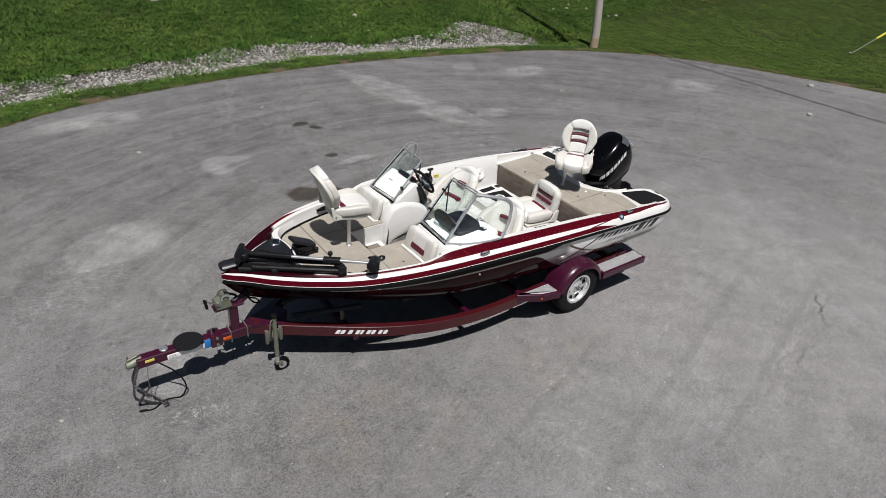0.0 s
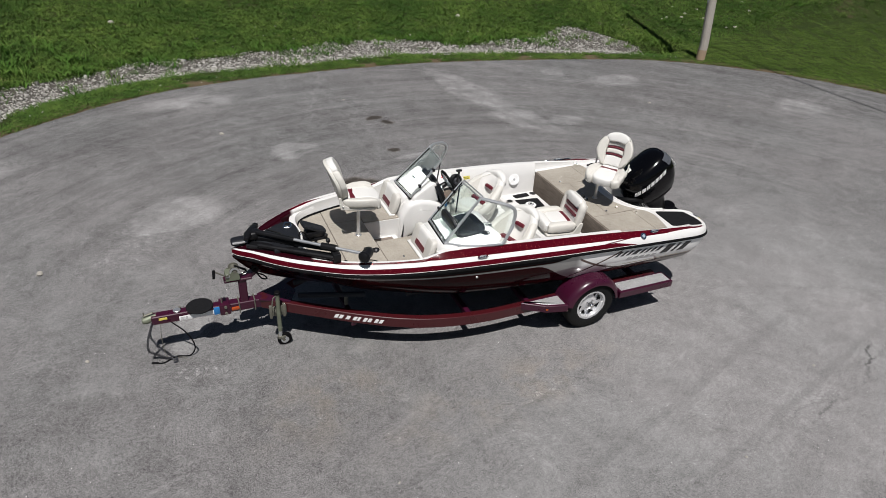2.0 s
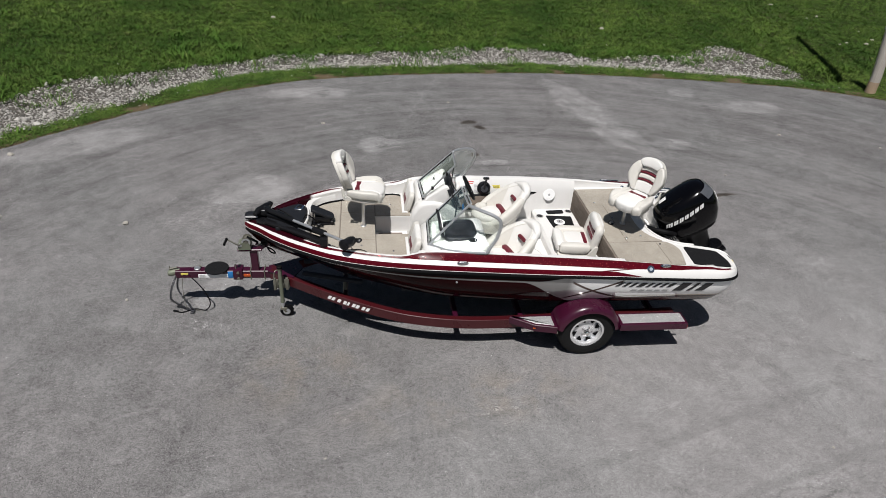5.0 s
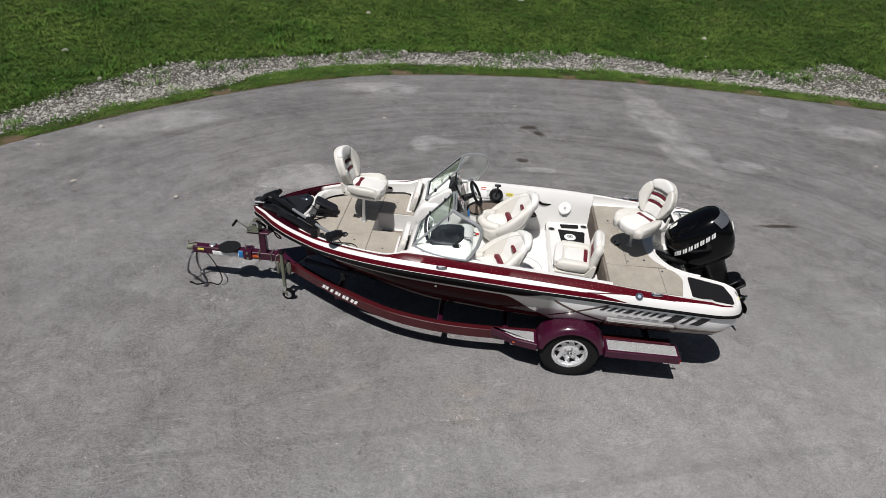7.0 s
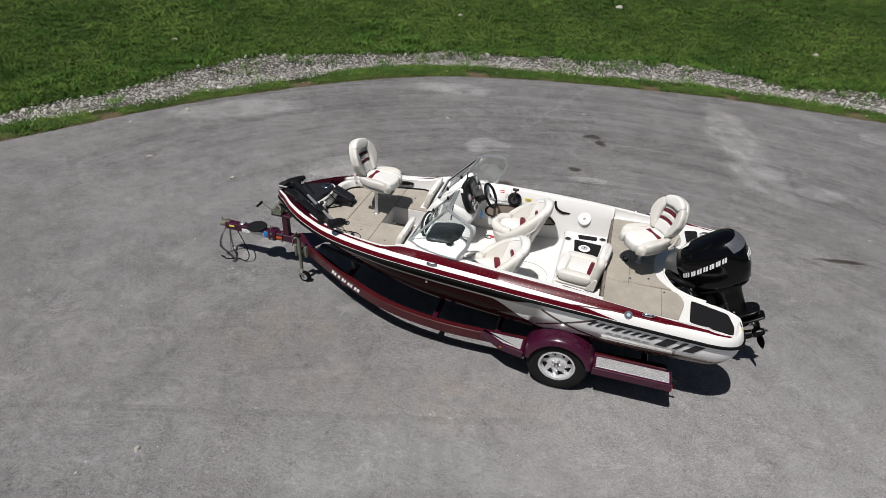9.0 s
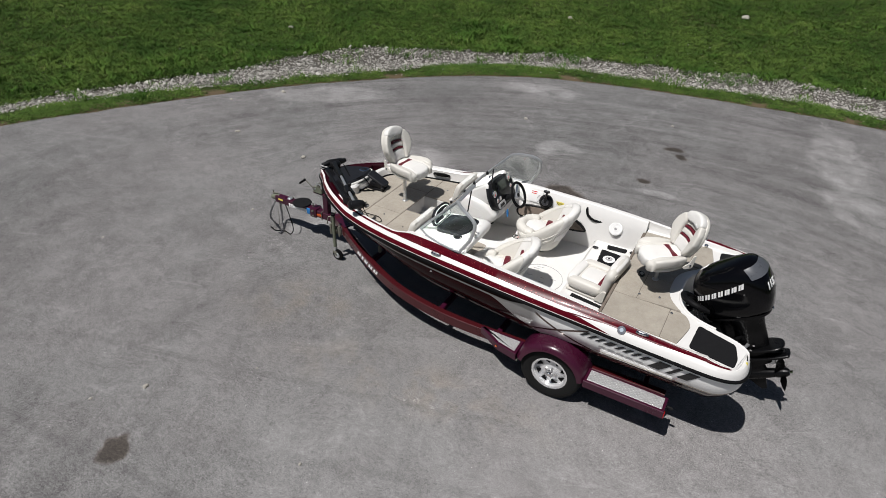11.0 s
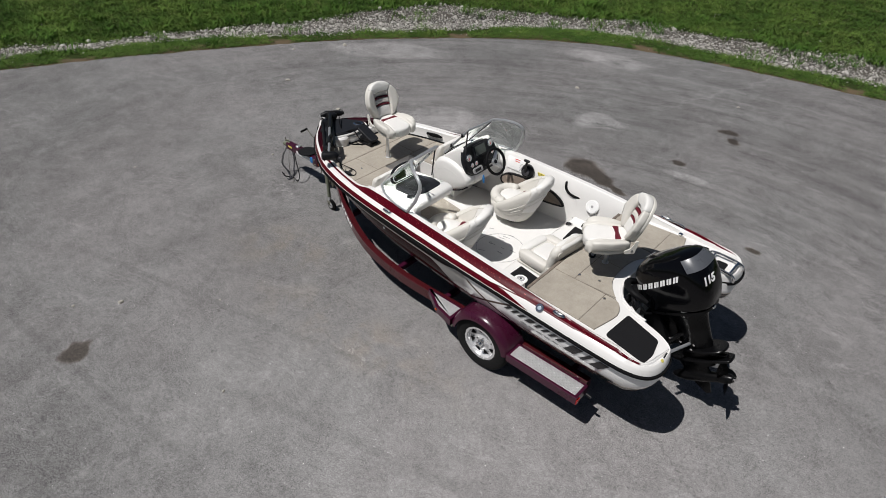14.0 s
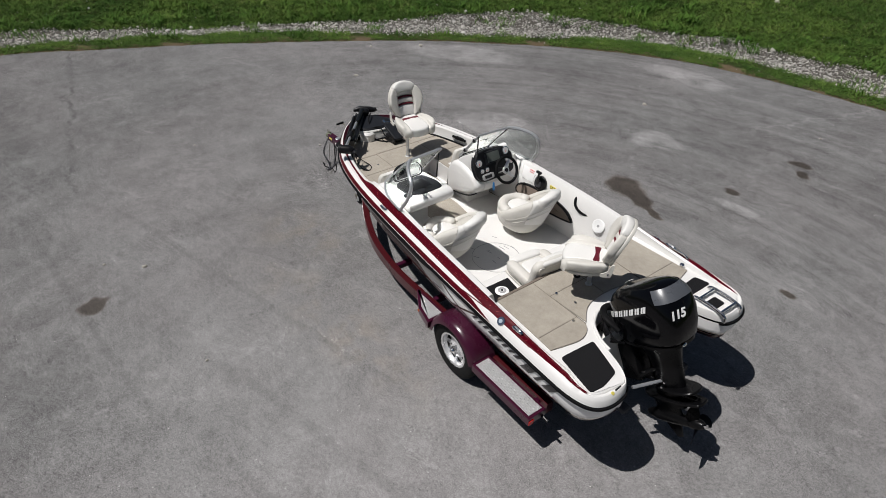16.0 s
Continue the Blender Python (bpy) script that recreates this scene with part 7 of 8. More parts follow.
    # jack beside the beam, its wheel on the ground
    j = part("tongue_jack", tube([(-3.49, -0.255, 0.20), (-3.49, -0.255, 0.69)], 0.023, 12), OLIVE, trailer, "galvanised swivel jack")
    part("jack_tube", tube([(-3.49, -0.255, 0.12), (-3.49, -0.255, 0.24)], 0.021, 10), ALU, j, "steel inner tube")
    part("jack_cap", disc((-3.49, -0.255, 0.70), (0, 0, 1), 0.032, 0.03, 14, None, 0.006), RUBBER, j, "black cap")
    part("jack_crank", tube(smooth_line([(-3.49, -0.255, 0.665), (-3.54, -0.29, 0.665), (-3.56, -0.30, 0.56)], 3), 0.007, 6), ZINC, j, "crank")
    part("jack_bracket", box(-3.55, -3.40, -0.225, -0.205, 0.38, 0.50, 0.006), ZINC, j, "zinc mounting plate")
    for dx in (-0.13, 0.01):
        part("jack_clamp", box(-3.45 + dx, -3.42 + dx, -0.235, -0.20, 0.36, 0.52, 0.004), ZINC, j, "zinc clamp")
    part("jack_pin", disc((-3.49, -0.235, 0.45), (0, 1, 0), 0.035, 0.03, 16, None, 0.006), ZINC, j, "swivel pin")
    part("caster_fork", box(-3.52, -3.44, -0.285, -0.225, 0.10, 0.135, 0.006), ZINC, j, "caster fork")
    for y in (-0.285, -0.225):
        part("fork_leg", beam((-3.48, y, 0.12), (-3.455, y, 0.07), 0.006, 0.03, 0.002), ZINC, j)
    part("caster_wheel", lathe_y([(0.012, -0.022), (0.06, -0.022), (0.078, -0.014), (0.078, 0.014), (0.06, 0.022), (0.012, 0.022)], (-3.45, -0.255, 0.078), 24), RUBBER, j, "black caster wheel")
    part("caster_hub", disc((-3.45, -0.28, 0.078), (0, 1, 0), 0.042, 0.01, 18, None, 0.003), ALU, j, "grey caster hub")
    part("caster_hub", disc((-3.45, -0.23, 0.078), (0, 1, 0), 0.042, 0.01, 18, None, 0.003), ALU, j, "grey caster hub")


WX = -0.045


def build_wheel(s):
    c = (WX, s * 1.035, 0.330)
    prof = [(0.185, -0.09), (0.20, -0.098), (0.25, -0.106), (0.295, -0.10), (0.316, -0.088), (0.325, -0.07), (0.326, -0.045), (0.318, -0.043), (0.318, -0.037), (0.327, -0.035), (0.328, 0.0), (0.327, 0.035), (0.318, 0.037), (0.318, 0.043), (0.326, 0.045), (0.325, 0.07), (0.316, 0.088), (0.295, 0.10), (0.25, 0.106), (0.20, 0.098), (0.185, 0.09)]
    w = part("wheel", lathe_y([(0.184, -0.088), (0.196, -0.096), (0.198, -0.09), (0.180, -0.082), (0.168, -0.06), (0.165, 0.0), (0.168, 0.06), (0.180, 0.082), (0.198, 0.09), (0.196, 0.096), (0.184, 0.088)], c, 56), RIM, trailer, "silver spoked trailer wheel")
    part("tyre", lathe_y(prof, c, 72), TYRE, w, "black trailer tyre")
    o = s * 0.055
    part("wheel_disc", lathe_y([(0.0, o + s * 0.012), (0.05, o + s * 0.012), (0.07, o + s * 0.004), (0.12, o - s * 0.016), (0.155, o - s * 0.02), (0.168, o - s * 0.005)], c, 56), RIM, w, "silver wheel centre")
    part("rim_lip", ring((c[0], c[1] + s * 0.088, c[2]), (0, 1, 0), 0.172, 0.197, 0.012, 56), RIM, w, "bright rim lip")
    # Black wedges on the closed disc paint the dark of the wheel openings.
    for k in range(8):
        a = 2 * math.pi * (k + 0.5) / 8
        tri = slab(rounded([(-0.040, 0.152), (0.034, 0.156), (0.020, 0.098)], 0.010, 3), 0, 0.003)
        bmesh.ops.transform(tri, matrix=Matrix.Translation(c) @ Matrix.Rotation(a, 4, "Y") @ Matrix(((1, 0, 0, 0), (0, 0, s, o - s * 0.010), (0, 1, 0, 0), (0, 0, 0, 1))), verts=tri.verts[:])
        part("wheel_slot", tri, RUBBER, w, "black wedge for a dark slot")
    for k in range(5):
        a = 2 * math.pi * k / 5
        part("lug_nut", disc((c[0] + 0.057 * math.cos(a), c[1] + o + s * 0.018, c[2] + 0.057 * math.sin(a)), (0, 1, 0), 0.012, 0.022, 6), CHROME, w, "chrome lug nut")
    part("hub_cap", lathe_y([(0.0, o + s * 0.065), (0.02, o + s * 0.063), (0.03, o + s * 0.05), (0.034, o + s * 0.01)], c, 24), CHROME, w, "chrome hub cap")


def build_fender(s):
    n = 26
    rings = []
    for i in range(n + 1):
        a = radians(12 + 156 * i / n)
        r = 0.385
        x, z = WX - r * math.cos(a), 0.325 + r * math.sin(a)
        nx, nz = -math.cos(a), math.sin(a)
        t = 0.004
        prof = [(0.89, 0.0), (1.09, 0.0), (1.14, -0.012), (1.168, -0.04), (1.175, -0.075), (1.165, -0.075), (1.158, -0.042), (1.135, -0.018), (1.09, -0.008), (0.89, -0.008)]
        rings.append([(x + nx * d, s * y, z + nz * d) for y, d in prof])
    f = part("fender", loft(rings), FRAME, trailer, "rounded cherry red fender", 40)
    part("fender_skirt", slab([(x, z) for x, z in [(WX - 0.385 * math.cos(radians(12 + 156 * i / n)), 0.325 + 0.385 * math.sin(radians(12 + 156 * i / n))) for i in range(n + 1)]], 0, 0.006, m=Matrix(((1, 0, 0, 0), (0, 0, s, s * 0.89), (0, 1, 0, 0), (0, 0, 0, 1)))), FRAME, f, "cherry red inner skirt", 0)
    def step(out, inner, z):
        st = part("fender_step", slab(out, z - 0.085, z, 0.006), FRAME, trailer, "cherry red step", 30)
        part("tread_plate", slab(inner, z - 0.004, z + 0.006, 0.002), PLATE, st, "aluminium tread plate")
    rear = [(0.315, -0.965), (0.315, -1.175), (1.105, -1.175), (1.105, -0.965)]
    front = [(-0.415, -0.945), (-0.905, -0.945), (-0.915, -0.965), (-0.66, -1.12), (-0.415, -1.175)]
    flip = lambda o: [(x, y if s < 0 else -y) for x, y in o]
    step(flip(rear), flip(inset(rear, 0.028)), 0.462)
    step(flip(front), flip(inset(front, 0.03)), 0.452)
    for x in (0.55, 0.95):
        part("step_bracket", beam((x, s * 0.99, 0.39), (x, s * 0.80, 0.36), 0.05, 0.05), FRAME, trailer, "cherry red step bracket")
    part("tail_light", box(1.06, 1.115, s * 1.14 - 0.03, s * 1.14 + 0.03, 0.375, 0.43, 0.006), REDLENS, trailer, "red tail light")
    part("marker_light", puff(-0.66, s * 1.115, 0.405, 0.016, 0.012, 0.009, 0.5, 6), AMBER, trailer, "amber marker light")
    part("mud_bolt", disc((-0.405, s * 1.15, 0.36), (0, 1, 0), 0.012, 0.02, 8), ZINC, trailer)
    part("tie_loop", tube([(1.10, s * 1.0, 0.385), (1.17, s * 1.0, 0.375)], 0.014, 8), PLASTIC, trailer, "dark tie-down stub")


build_frame()
for side in (-1, 1):
    build_wheel(side)
    build_fender(side)


# ---- outboard motor, tilted up on the transom ----
COWL = Mat("black_cowl_paint", (0.0018, 0.0018, 0.0024), 0.10, Specular_IOR_Level=0.25)
COWL.set(Roughness=0.08 + COWL.noise(5.0, 4) * 0.08)
COWL = COWL.m
GREYTRIM = plain("dark_grey_trim", (0.07, 0.075, 0.085), 0.3, var=0.1, bump=0.03)
LEG = plain("black_engine_paint", (0.003, 0.003, 0.0034), 0.3, Specular_IOR_Level=0.2, var=0.3, scale=10, grain=0.2, bump=0.1)


def build_outboard(m):
    top = thing("outboard_motor", "glossy black outboard motor tilted up on the transom", "outboard motor", m)
    def ringz(z, x0, x1, w, e=0.62, tilt=0.0, n=44):
        cx, hx = (x0 + x1) / 2 + 0.01, (x1 - x0) / 2 * 1.12
        w *= 1.08
        out = []
        for j in range(n):
            t = 2 * math.pi * j / n
            c, s = math.cos(t), math.sin(t)
            ux, uy = math.copysign(abs(c) ** e, c), math.copysign(abs(s) ** e, s)
            taper = 1 - 0.10 * max(0, -ux)
            out.append((cx + hx * ux, w * uy * taper, z + tilt * ux))
        return out
    cowl = part("cowl", loft([ringz(0.0, -0.27, 0.27, 0.185, 0.6), ringz(0.03, -0.29, 0.295, 0.20, 0.6), ringz(0.15, -0.31, 0.325, 0.218, 0.62), ringz(0.27, -0.315, 0.335, 0.222, 0.64), ringz(0.36, -0.30, 0.325, 0.215, 0.66, 0.012),
                              ringz(0.42, -0.275, 0.30, 0.20, 0.7, 0.022), ringz(0.465, -0.235, 0.265, 0.172, 0.75, 0.03), ringz(0.495, -0.17, 0.205, 0.125, 0.8, 0.03), ringz(0.505, -0.08, 0.11, 0.06, 0.9, 0.02)]), COWL, top, "glossy black engine cowl", 60)
    part("cowl_band", loft([ringz(-0.035, -0.25, 0.25, 0.172, 0.6), ringz(-0.03, -0.265, 0.265, 0.185, 0.6), ringz(-0.004, -0.268, 0.268, 0.188, 0.6)]), LEG, top, "black lower cowl band", 60)
    # grey wrap over the back of the cowl top
    rows = []
    for z, k in ((0.375, 1.004), (0.425, 1.006), (0.468, 1.008)):
        full = {0.375: ringz(0.375, -0.297, 0.322, 0.213, 0.665, 0.014, 80), 0.425: ringz(0.425, -0.272, 0.297, 0.198, 0.705, 0.023, 80), 0.468: ringz(0.468, -0.232, 0.262, 0.170, 0.755, 0.03, 80)}[z]
        rows.append([Vector((p[0] * k, p[1] * k, p[2] + 0.003)) for p in full[-13:] + full[:18]])
    part("cowl_wrap", loft(rows, closed=False), GREYTRIM, cowl, "dark grey cowl trim", 60)
    part("cowl_latch", puff(0.318, -0.05, -0.012, 0.010, 0.026, 0.013, 0.6, 6), CHROME, cowl, "small chrome oval badge")
    out = Vector((-0.40, 0.15, 0.90)).normalized()
    lie = Matrix.Translation(Vector((-0.185, 0.03, 0.462)) + out * 0.012) @ out.to_track_quat("Z", "Y").to_matrix().to_4x4()
    part("cowl_sticker", box(-0.03, 0.03, -0.05, 0.05, 0, 0.003, 0.001, m=lie), LABEL_WHITE, cowl, "small white sticker")
    # white blocks along both cowl sides
    cells = [0.42, 0.42, 0.42] + [0.42, 0.5] * 6
    gaps = [0.12, 0.12] + [0.42, 0.12] * 6 + [0]
    tot = sum(cells) + sum(gaps)
    def side_y(x, z):
        hx, cx, w = 0.3606, 0.018, 0.2381
        u = min(0.999, abs((x - cx) / hx))
        return w * (1 - u ** (2 / 0.63)) ** (0.63 / 2) * (1 - 0.10 * max(0, -(x - cx) / hx)) + 0.0035
    for s in (-1, 1):
        at = 0.0
        for w, gap in zip(cells, gaps):
            a, b = at / tot, (at + w) / tot
            at += w + gap
            bm = bmesh.new()
            g = []
            for i in range(4):
                x = -0.295 + 0.46 * (a + (b - a) * i / 3)
                g.append([bm.verts.new((x + d, s * side_y(x + d, z), z)) for z, d in ((0.215 + 0.24 * (x + 0.3), 0.0), (0.271 + 0.24 * (x + 0.3), 0.016))])
            for i in range(3):
                bm.faces.new((g[i][0], g[i + 1][0], g[i + 1][1], g[i][1]))
            r = bmesh.ops.extrude_face_region(bm, geom=bm.faces[:])
            bmesh.ops.translate(bm, vec=(0, s * 0.0015, 0), verts=[q for q in r["geom"] if isinstance(q, bmesh.types.BMVert)])
            part("side_mark", bm, LABEL_WHITE, cowl, "white graphic block")
    # power rating on the back of the cowl
    cu = bpy.data.curves.new("rating", "FONT")
    cu.body, cu.size, cu.extrude, cu.align_x, cu.shear, cu.offset = "115", 0.10, 0.002, "CENTER", 0.15, 0.0035
    tmp = new("rating_source", cu)
    me = bpy.data.meshes.new_from_object(tmp.evaluated_get(bpy.context.evaluated_depsgraph_get()))
    bpy.data.objects.remove(tmp)
    bpy.data.curves.remove(cu)
    me.materials.append(LABEL_WHITE)
    ob = new("power_rating", me)
    ob.parent = top
    ob.matrix_local = pose(0.3765, -0.115, 0.255, 90, 0, 77)
    ob["label"] = "white numerals 115"
    # leg, plate, gearcase, propeller
    leg = part("midsection", loft([[(cx + hx * math.cos(t), w * math.sin(t), z) for t in (2 * math.pi * j / 24 for j in range(24))] for z, cx, hx, w in ((-0.03, 0.02, 0.22, 0.155), (-0.10, 0.035, 0.185, 0.125), (-0.20, 0.045, 0.155, 0.10), (-0.40, 0.04, 0.145, 0.08), (-0.655, 0.0, 0.16, 0.06))]), LEG, top, "black midsection", 60)
    part("cavitation_plate", slab([(v.x, v.y) for v in smooth_line([(-0.16, 0, 0), (-0.05, -0.085, 0), (0.22, -0.10, 0), (0.40, -0.075, 0), (0.44, -0.05, 0), (0.44, 0.05, 0), (0.40, 0.075, 0), (0.22, 0.10, 0), (-0.05, 0.085, 0)], 4, True)], -0.575, -0.552, 0.006), LEG, top, "black cavitation plate")
    part("gearcase_strut", loft([[(cx + hx * math.cos(t), w * math.sin(t), z) for t in (2 * math.pi * j / 20 for j in range(20))] for z, cx, hx, w in ((-0.55, 0.05, 0.16, 0.048), (-0.61, 0.05, 0.15, 0.042), (-0.70, 0.06, 0.13, 0.03), (-0.78, 0.06, 0.15, 0.045))]), LEG, top, "black gearcase strut", 60)
    part("gearcase", tube([(x, 0, -0.79) for x in (-0.20, -0.18, -0.13, -0.05, 0.10, 0.22, 0.26)], [0.006, 0.025, 0.045, 0.058, 0.058, 0.05, 0.045], 20), LEG, top, "black torpedo gearcase", 60)
    part("skeg", slab([(-0.02, -0.83), (0.16, -0.83), (0.14, -0.97), (0.09, -0.985)], -0.008, 0.008, 0.003, m=Matrix(((1, 0, 0, 0), (0, 0, 1, 0), (0, 1, 0, 0), (0, 0, 0, 1)))), LEG, top, "black skeg")
    hub = part("propeller", tube([(x, 0, -0.79) for x in (0.265, 0.29, 0.36, 0.39)], [0.05, 0.052, 0.046, 0.03], 20), LEG, top, "black three-bladed propeller", 60)
    for k in range(3):
        a = 2 * math.pi * k / 3 + 0.4
        rows = []
        for r, ch, tw in ((0.045, 0.06, 55), (0.09, 0.10, 42), (0.13, 0.11, 32), (0.165, 0.07, 26), (0.18, 0.02, 24)):
            row = []
            for q in (-1, -0.4, 0.4, 1):
                u = q * ch * 0.6
                p = Vector((0.325 + u * math.sin(radians(tw)), u * math.cos(radians(tw)) + 0.25 * (r - 0.045), r))
                row.append(Matrix.Rotation(a, 3, "X") @ p + Vector((0, 0, -0.79)))
            rows.append(row)
        bm = loft(rows, closed=False)
        r = bmesh.ops.solidify(bm, geom=bm.faces[:], thickness=0.006)
        part("blade", bm, LEG, hub, "black propeller blade", 60)
    part("prop_nut", disc((0.405, 0, -0.79), (1, 0, 0), 0.018, 0.03, 8), CHROME, hub, "steel prop nut")
    part("splash_plate", slab([(v.x, v.y) for v in smooth_line([(-0.14, 0, 0), (-0.04, -0.10, 0), (0.20, -0.115, 0), (0.30, -0.06, 0), (0.30, 0.06, 0), (0.20, 0.115, 0), (-0.04, 0.10, 0)], 4, True)], -0.47, -0.45, 0.006), LEG, top, "black splash plate")
    # Six chrome discs placed freely to add small glints on the leg.
    for z, x in ((-0.40, -0.17), (-0.33, -0.16), (-0.44, 0.02), (-0.36, -0.06), (-0.39, 0.06), (-0.43, -0.10)):
        part("leg_glint_bolt", disc((x, -0.10, z), (0, 1, 0), 0.011, 0.02, 8), CHROME, top, "bright steel bolt added as a glint")
    part("plate_strut", tube([(0.02, 0, -0.52), (0.20, 0, -0.53), (0.40, 0, -0.545)], [0.05, 0.04, 0.022], 12), LEG, top, "black exhaust housing")
    part("trim_tab", box(0.22, 0.30, -0.008, 0.008, -0.68, -0.625, 0.004), ALU, top, "grey trim tab")
    shift = Matrix.Translation((-0.109, 0, -0.007))
    for o in top.children_recursive:
        if o.name.split(".")[0] in ("plate_strut", "cavitation_plate", "gearcase_strut", "gearcase", "skeg", "propeller", "trim_tab"):
            o.matrix_local = shift
    # bracket and rigging
    part("transom_bracket", box(-0.36, -0.18, -0.13, 0.13, -0.42, -0.06, 0.02), LEG, top, "black clamp bracket")
    part("swivel_bracket", box(-0.20, -0.08, -0.07, 0.07, -0.42, -0.10, 0.02), LEG, top, "black swivel bracket")
    part("steering_arm", tube([(-0.10, 0, -0.05), (-0.34, 0.05, -0.02), (-0.36, 0.22, -0.03)], 0.014, 8), ZINC, top, "steel steering arm")
    for y in (-0.1, 0.1):
        part("trim_ram", tube([(-0.20, y, -0.38), (-0.02, y * 0.6, -0.28)], 0.022, 10), LEG, top, "black trim ram")
    for k, (y, sp) in enumerate(((-0.10, 0.0), (-0.05, 0.05), (0.06, 0.03))):
        part("rigging_hose", tube(smooth_line([(-0.27, y, 0.05), (-0.42, y * 1.2, 0.12 - sp), (-0.52, y * 2.2, 0.02), (-0.50, y * 3 - 0.05, -0.12), (-0.40, y * 2 - 0.12, -0.17)], 6), 0.024 - 0.005 * k, 10), RUBBER, top, "black rigging hose")
    part("tilt_support", tube([(0.02, -0.04, -0.40), (-0.10, -0.32, -0.36)], 0.016, 8), ALU, top, "silver tilt support rod")


# thick control hoses looping through the motor notch
for i, line in enumerate(([(1.14, 0.04, 0.93), (0.98, 0.03, 1.0), (0.915, -0.08, 1.07), (0.95, -0.21, 1.115), (1.06, -0.285, 1.12), (1.19, -0.26, 1.08)], [(1.15, 0.08, 0.92), (1.03, 0.0, 0.98), (0.985, -0.09, 1.04), (1.03, -0.19, 1.075), (1.12, -0.22, 1.06)],
                          [(1.16, -0.34, 0.98), (1.08, -0.33, 1.05), (1.10, -0.27, 1.09), (1.2, -0.2, 1.06)])):
    part("control_hose", tube(smooth_line(line, 6), (0.032, 0.026, 0.013)[i], 10), RUBBER, boat, "thick black control hose")
for i in range(5):
    part("control_cable", tube(smooth_line([(1.05 + 0.03 * i, -0.30 - 0.015 * i, 1.09), (1.10 + 0.03 * i, -0.34, 1.03 + 0.01 * (i % 2)), (1.17 + 0.02 * i, -0.33 + 0.02 * i, 0.97), (1.21, -0.2, 0.93)], 4), 0.008, 6), PLASTIC, boat, "thin black control cable")
part("notch_floor", slab([(0.90, -0.2), (1.0, -0.4), (1.165, -0.47), (1.165, 0.47), (1.0, 0.4), (0.90, 0.2)], 0.86, 0.875), WHITE, boat, "white splash well floor", 0)


build_outboard(pose(1.430, -0.078, 1.112, 0, -30, 0))


# ---- trolling motor stowed along the port bow ----
def build_trolling_motor():
    top = thing("trolling_motor", "black bow-mounted electric trolling motor stowed on the gunwale", "trolling motor")
    part("mount_base", beam((-3.70, -0.03, 1.205), (-2.98, -0.56, 1.235), 0.10, 0.05, 0.012), PLASTIC, top, "black mount base")
    part("mount_arm", beam((-3.66, 0.03, 1.26), (-2.92, -0.52, 1.285), 0.045, 0.05, 0.012), PLASTIC, top, "black folding arm")
    part("mount_arm", beam((-3.62, -0.14, 1.245), (-2.95, -0.64, 1.265), 0.04, 0.045, 0.012), PLASTIC, top, "black folding arm")
    part("shaft", tube([(-3.60, -0.02, 1.325), (-2.70, -0.78, 1.35)], 0.0165, 12), ALU, top, "silver composite shaft")
    part("collar", tube([(-3.05, -0.485, 1.335), (-2.93, -0.585, 1.34)], 0.036, 12), PLASTIC, top, "black collar")
    part("collar_knob", puff(-2.99, -0.50, 1.395, 0.022, 0.022, 0.022, 0.7, 6), PLASTIC, top, "black clamp knob")
    part("knob_stem", tube([(-2.99, -0.51, 1.35), (-2.99, -0.50, 1.385)], 0.008, 6), PLASTIC, top)
    head = part("control_head", puff(-3.63, 0.02, 1.285, 0.075, 0.065, 0.045, 0.6, 10), PLASTIC, top, "black control head")
    part("head_top", tube([(-3.72, -0.09, 1.295), (-3.69, -0.02, 1.305), (-3.61, 0.12, 1.295), (-3.585, 0.17, 1.285)], [0.022, 0.042, 0.042, 0.028], 12), PLASTIC, head, "black rounded head cover")
    part("head_knob", disc((-3.585, 0.18, 1.295), (0.3, 0.9, 0.3), 0.03, 0.03, 14, None, 0.008), PLASTIC, head, "black knob")
    part("shaft_sleeve", tube([(-3.60, -0.02, 1.325), (-3.28, -0.29, 1.334)], 0.027, 12), PLASTIC, top, "black sleeve")
    d = (Vector((-2.70, -0.78, 1.35)) - Vector((-3.60, -0.02, 1.325))).normalized()
    side = Vector((0.62, 0.74, -0.05)).normalized()
    c = Vector((-2.69, -0.79, 1.345))
    mot = part("drive_motor", tube([c - side * 0.085, c - side * 0.07, c + side * 0.05, c + side * 0.095, c + side * 0.115], [0.03, 0.052, 0.054, 0.042, 0.02], 18), PLASTIC, top, "black drive motor")
    part("motor_band", tube([c - side * 0.055, c - side * 0.045], 0.0595, 18), CHARCOAL, mot)
    for a in (0.3, 0.3 + math.pi):
        b0 = c + side * 0.105
        o = d * math.cos(a) * 0.5 + Vector((0, 0, 1)) * math.sin(a) * 0.3 + side * 0.1
        part("prop_blade", tube(smooth_line([b0, b0 + o * 0.07 + d * 0.02, b0 + o * 0.17 + side * 0.02], 4), [0.012, 0.016, 0.02, 0.024, 0.028, 0.028, 0.024, 0.016, 0.006], 8, flat=0.22), PLASTIC, mot, "black propeller blade")
    part("mount_bracket", puff(-3.74, 0.05, 1.21, 0.12, 0.06, 0.035, 0.5, 8), CHARCOAL, top, "grey nose bracket")
    part("mount_bracket", box(-3.48, -3.36, -0.30, -0.12, 1.20, 1.25, 0.012), CHARCOAL, top, "grey bracket")
    part("rest_bracket", box(-2.98, -2.90, -0.66, -0.54, 1.20, 1.31, 0.012), PLASTIC, top, "black rest bracket")
    part("badge_bar", box(-3.845, -3.70, -0.02, 0.0, 1.215, 1.232, 0.003, m=None), LABEL_GREY, top, "light grey badge bar")
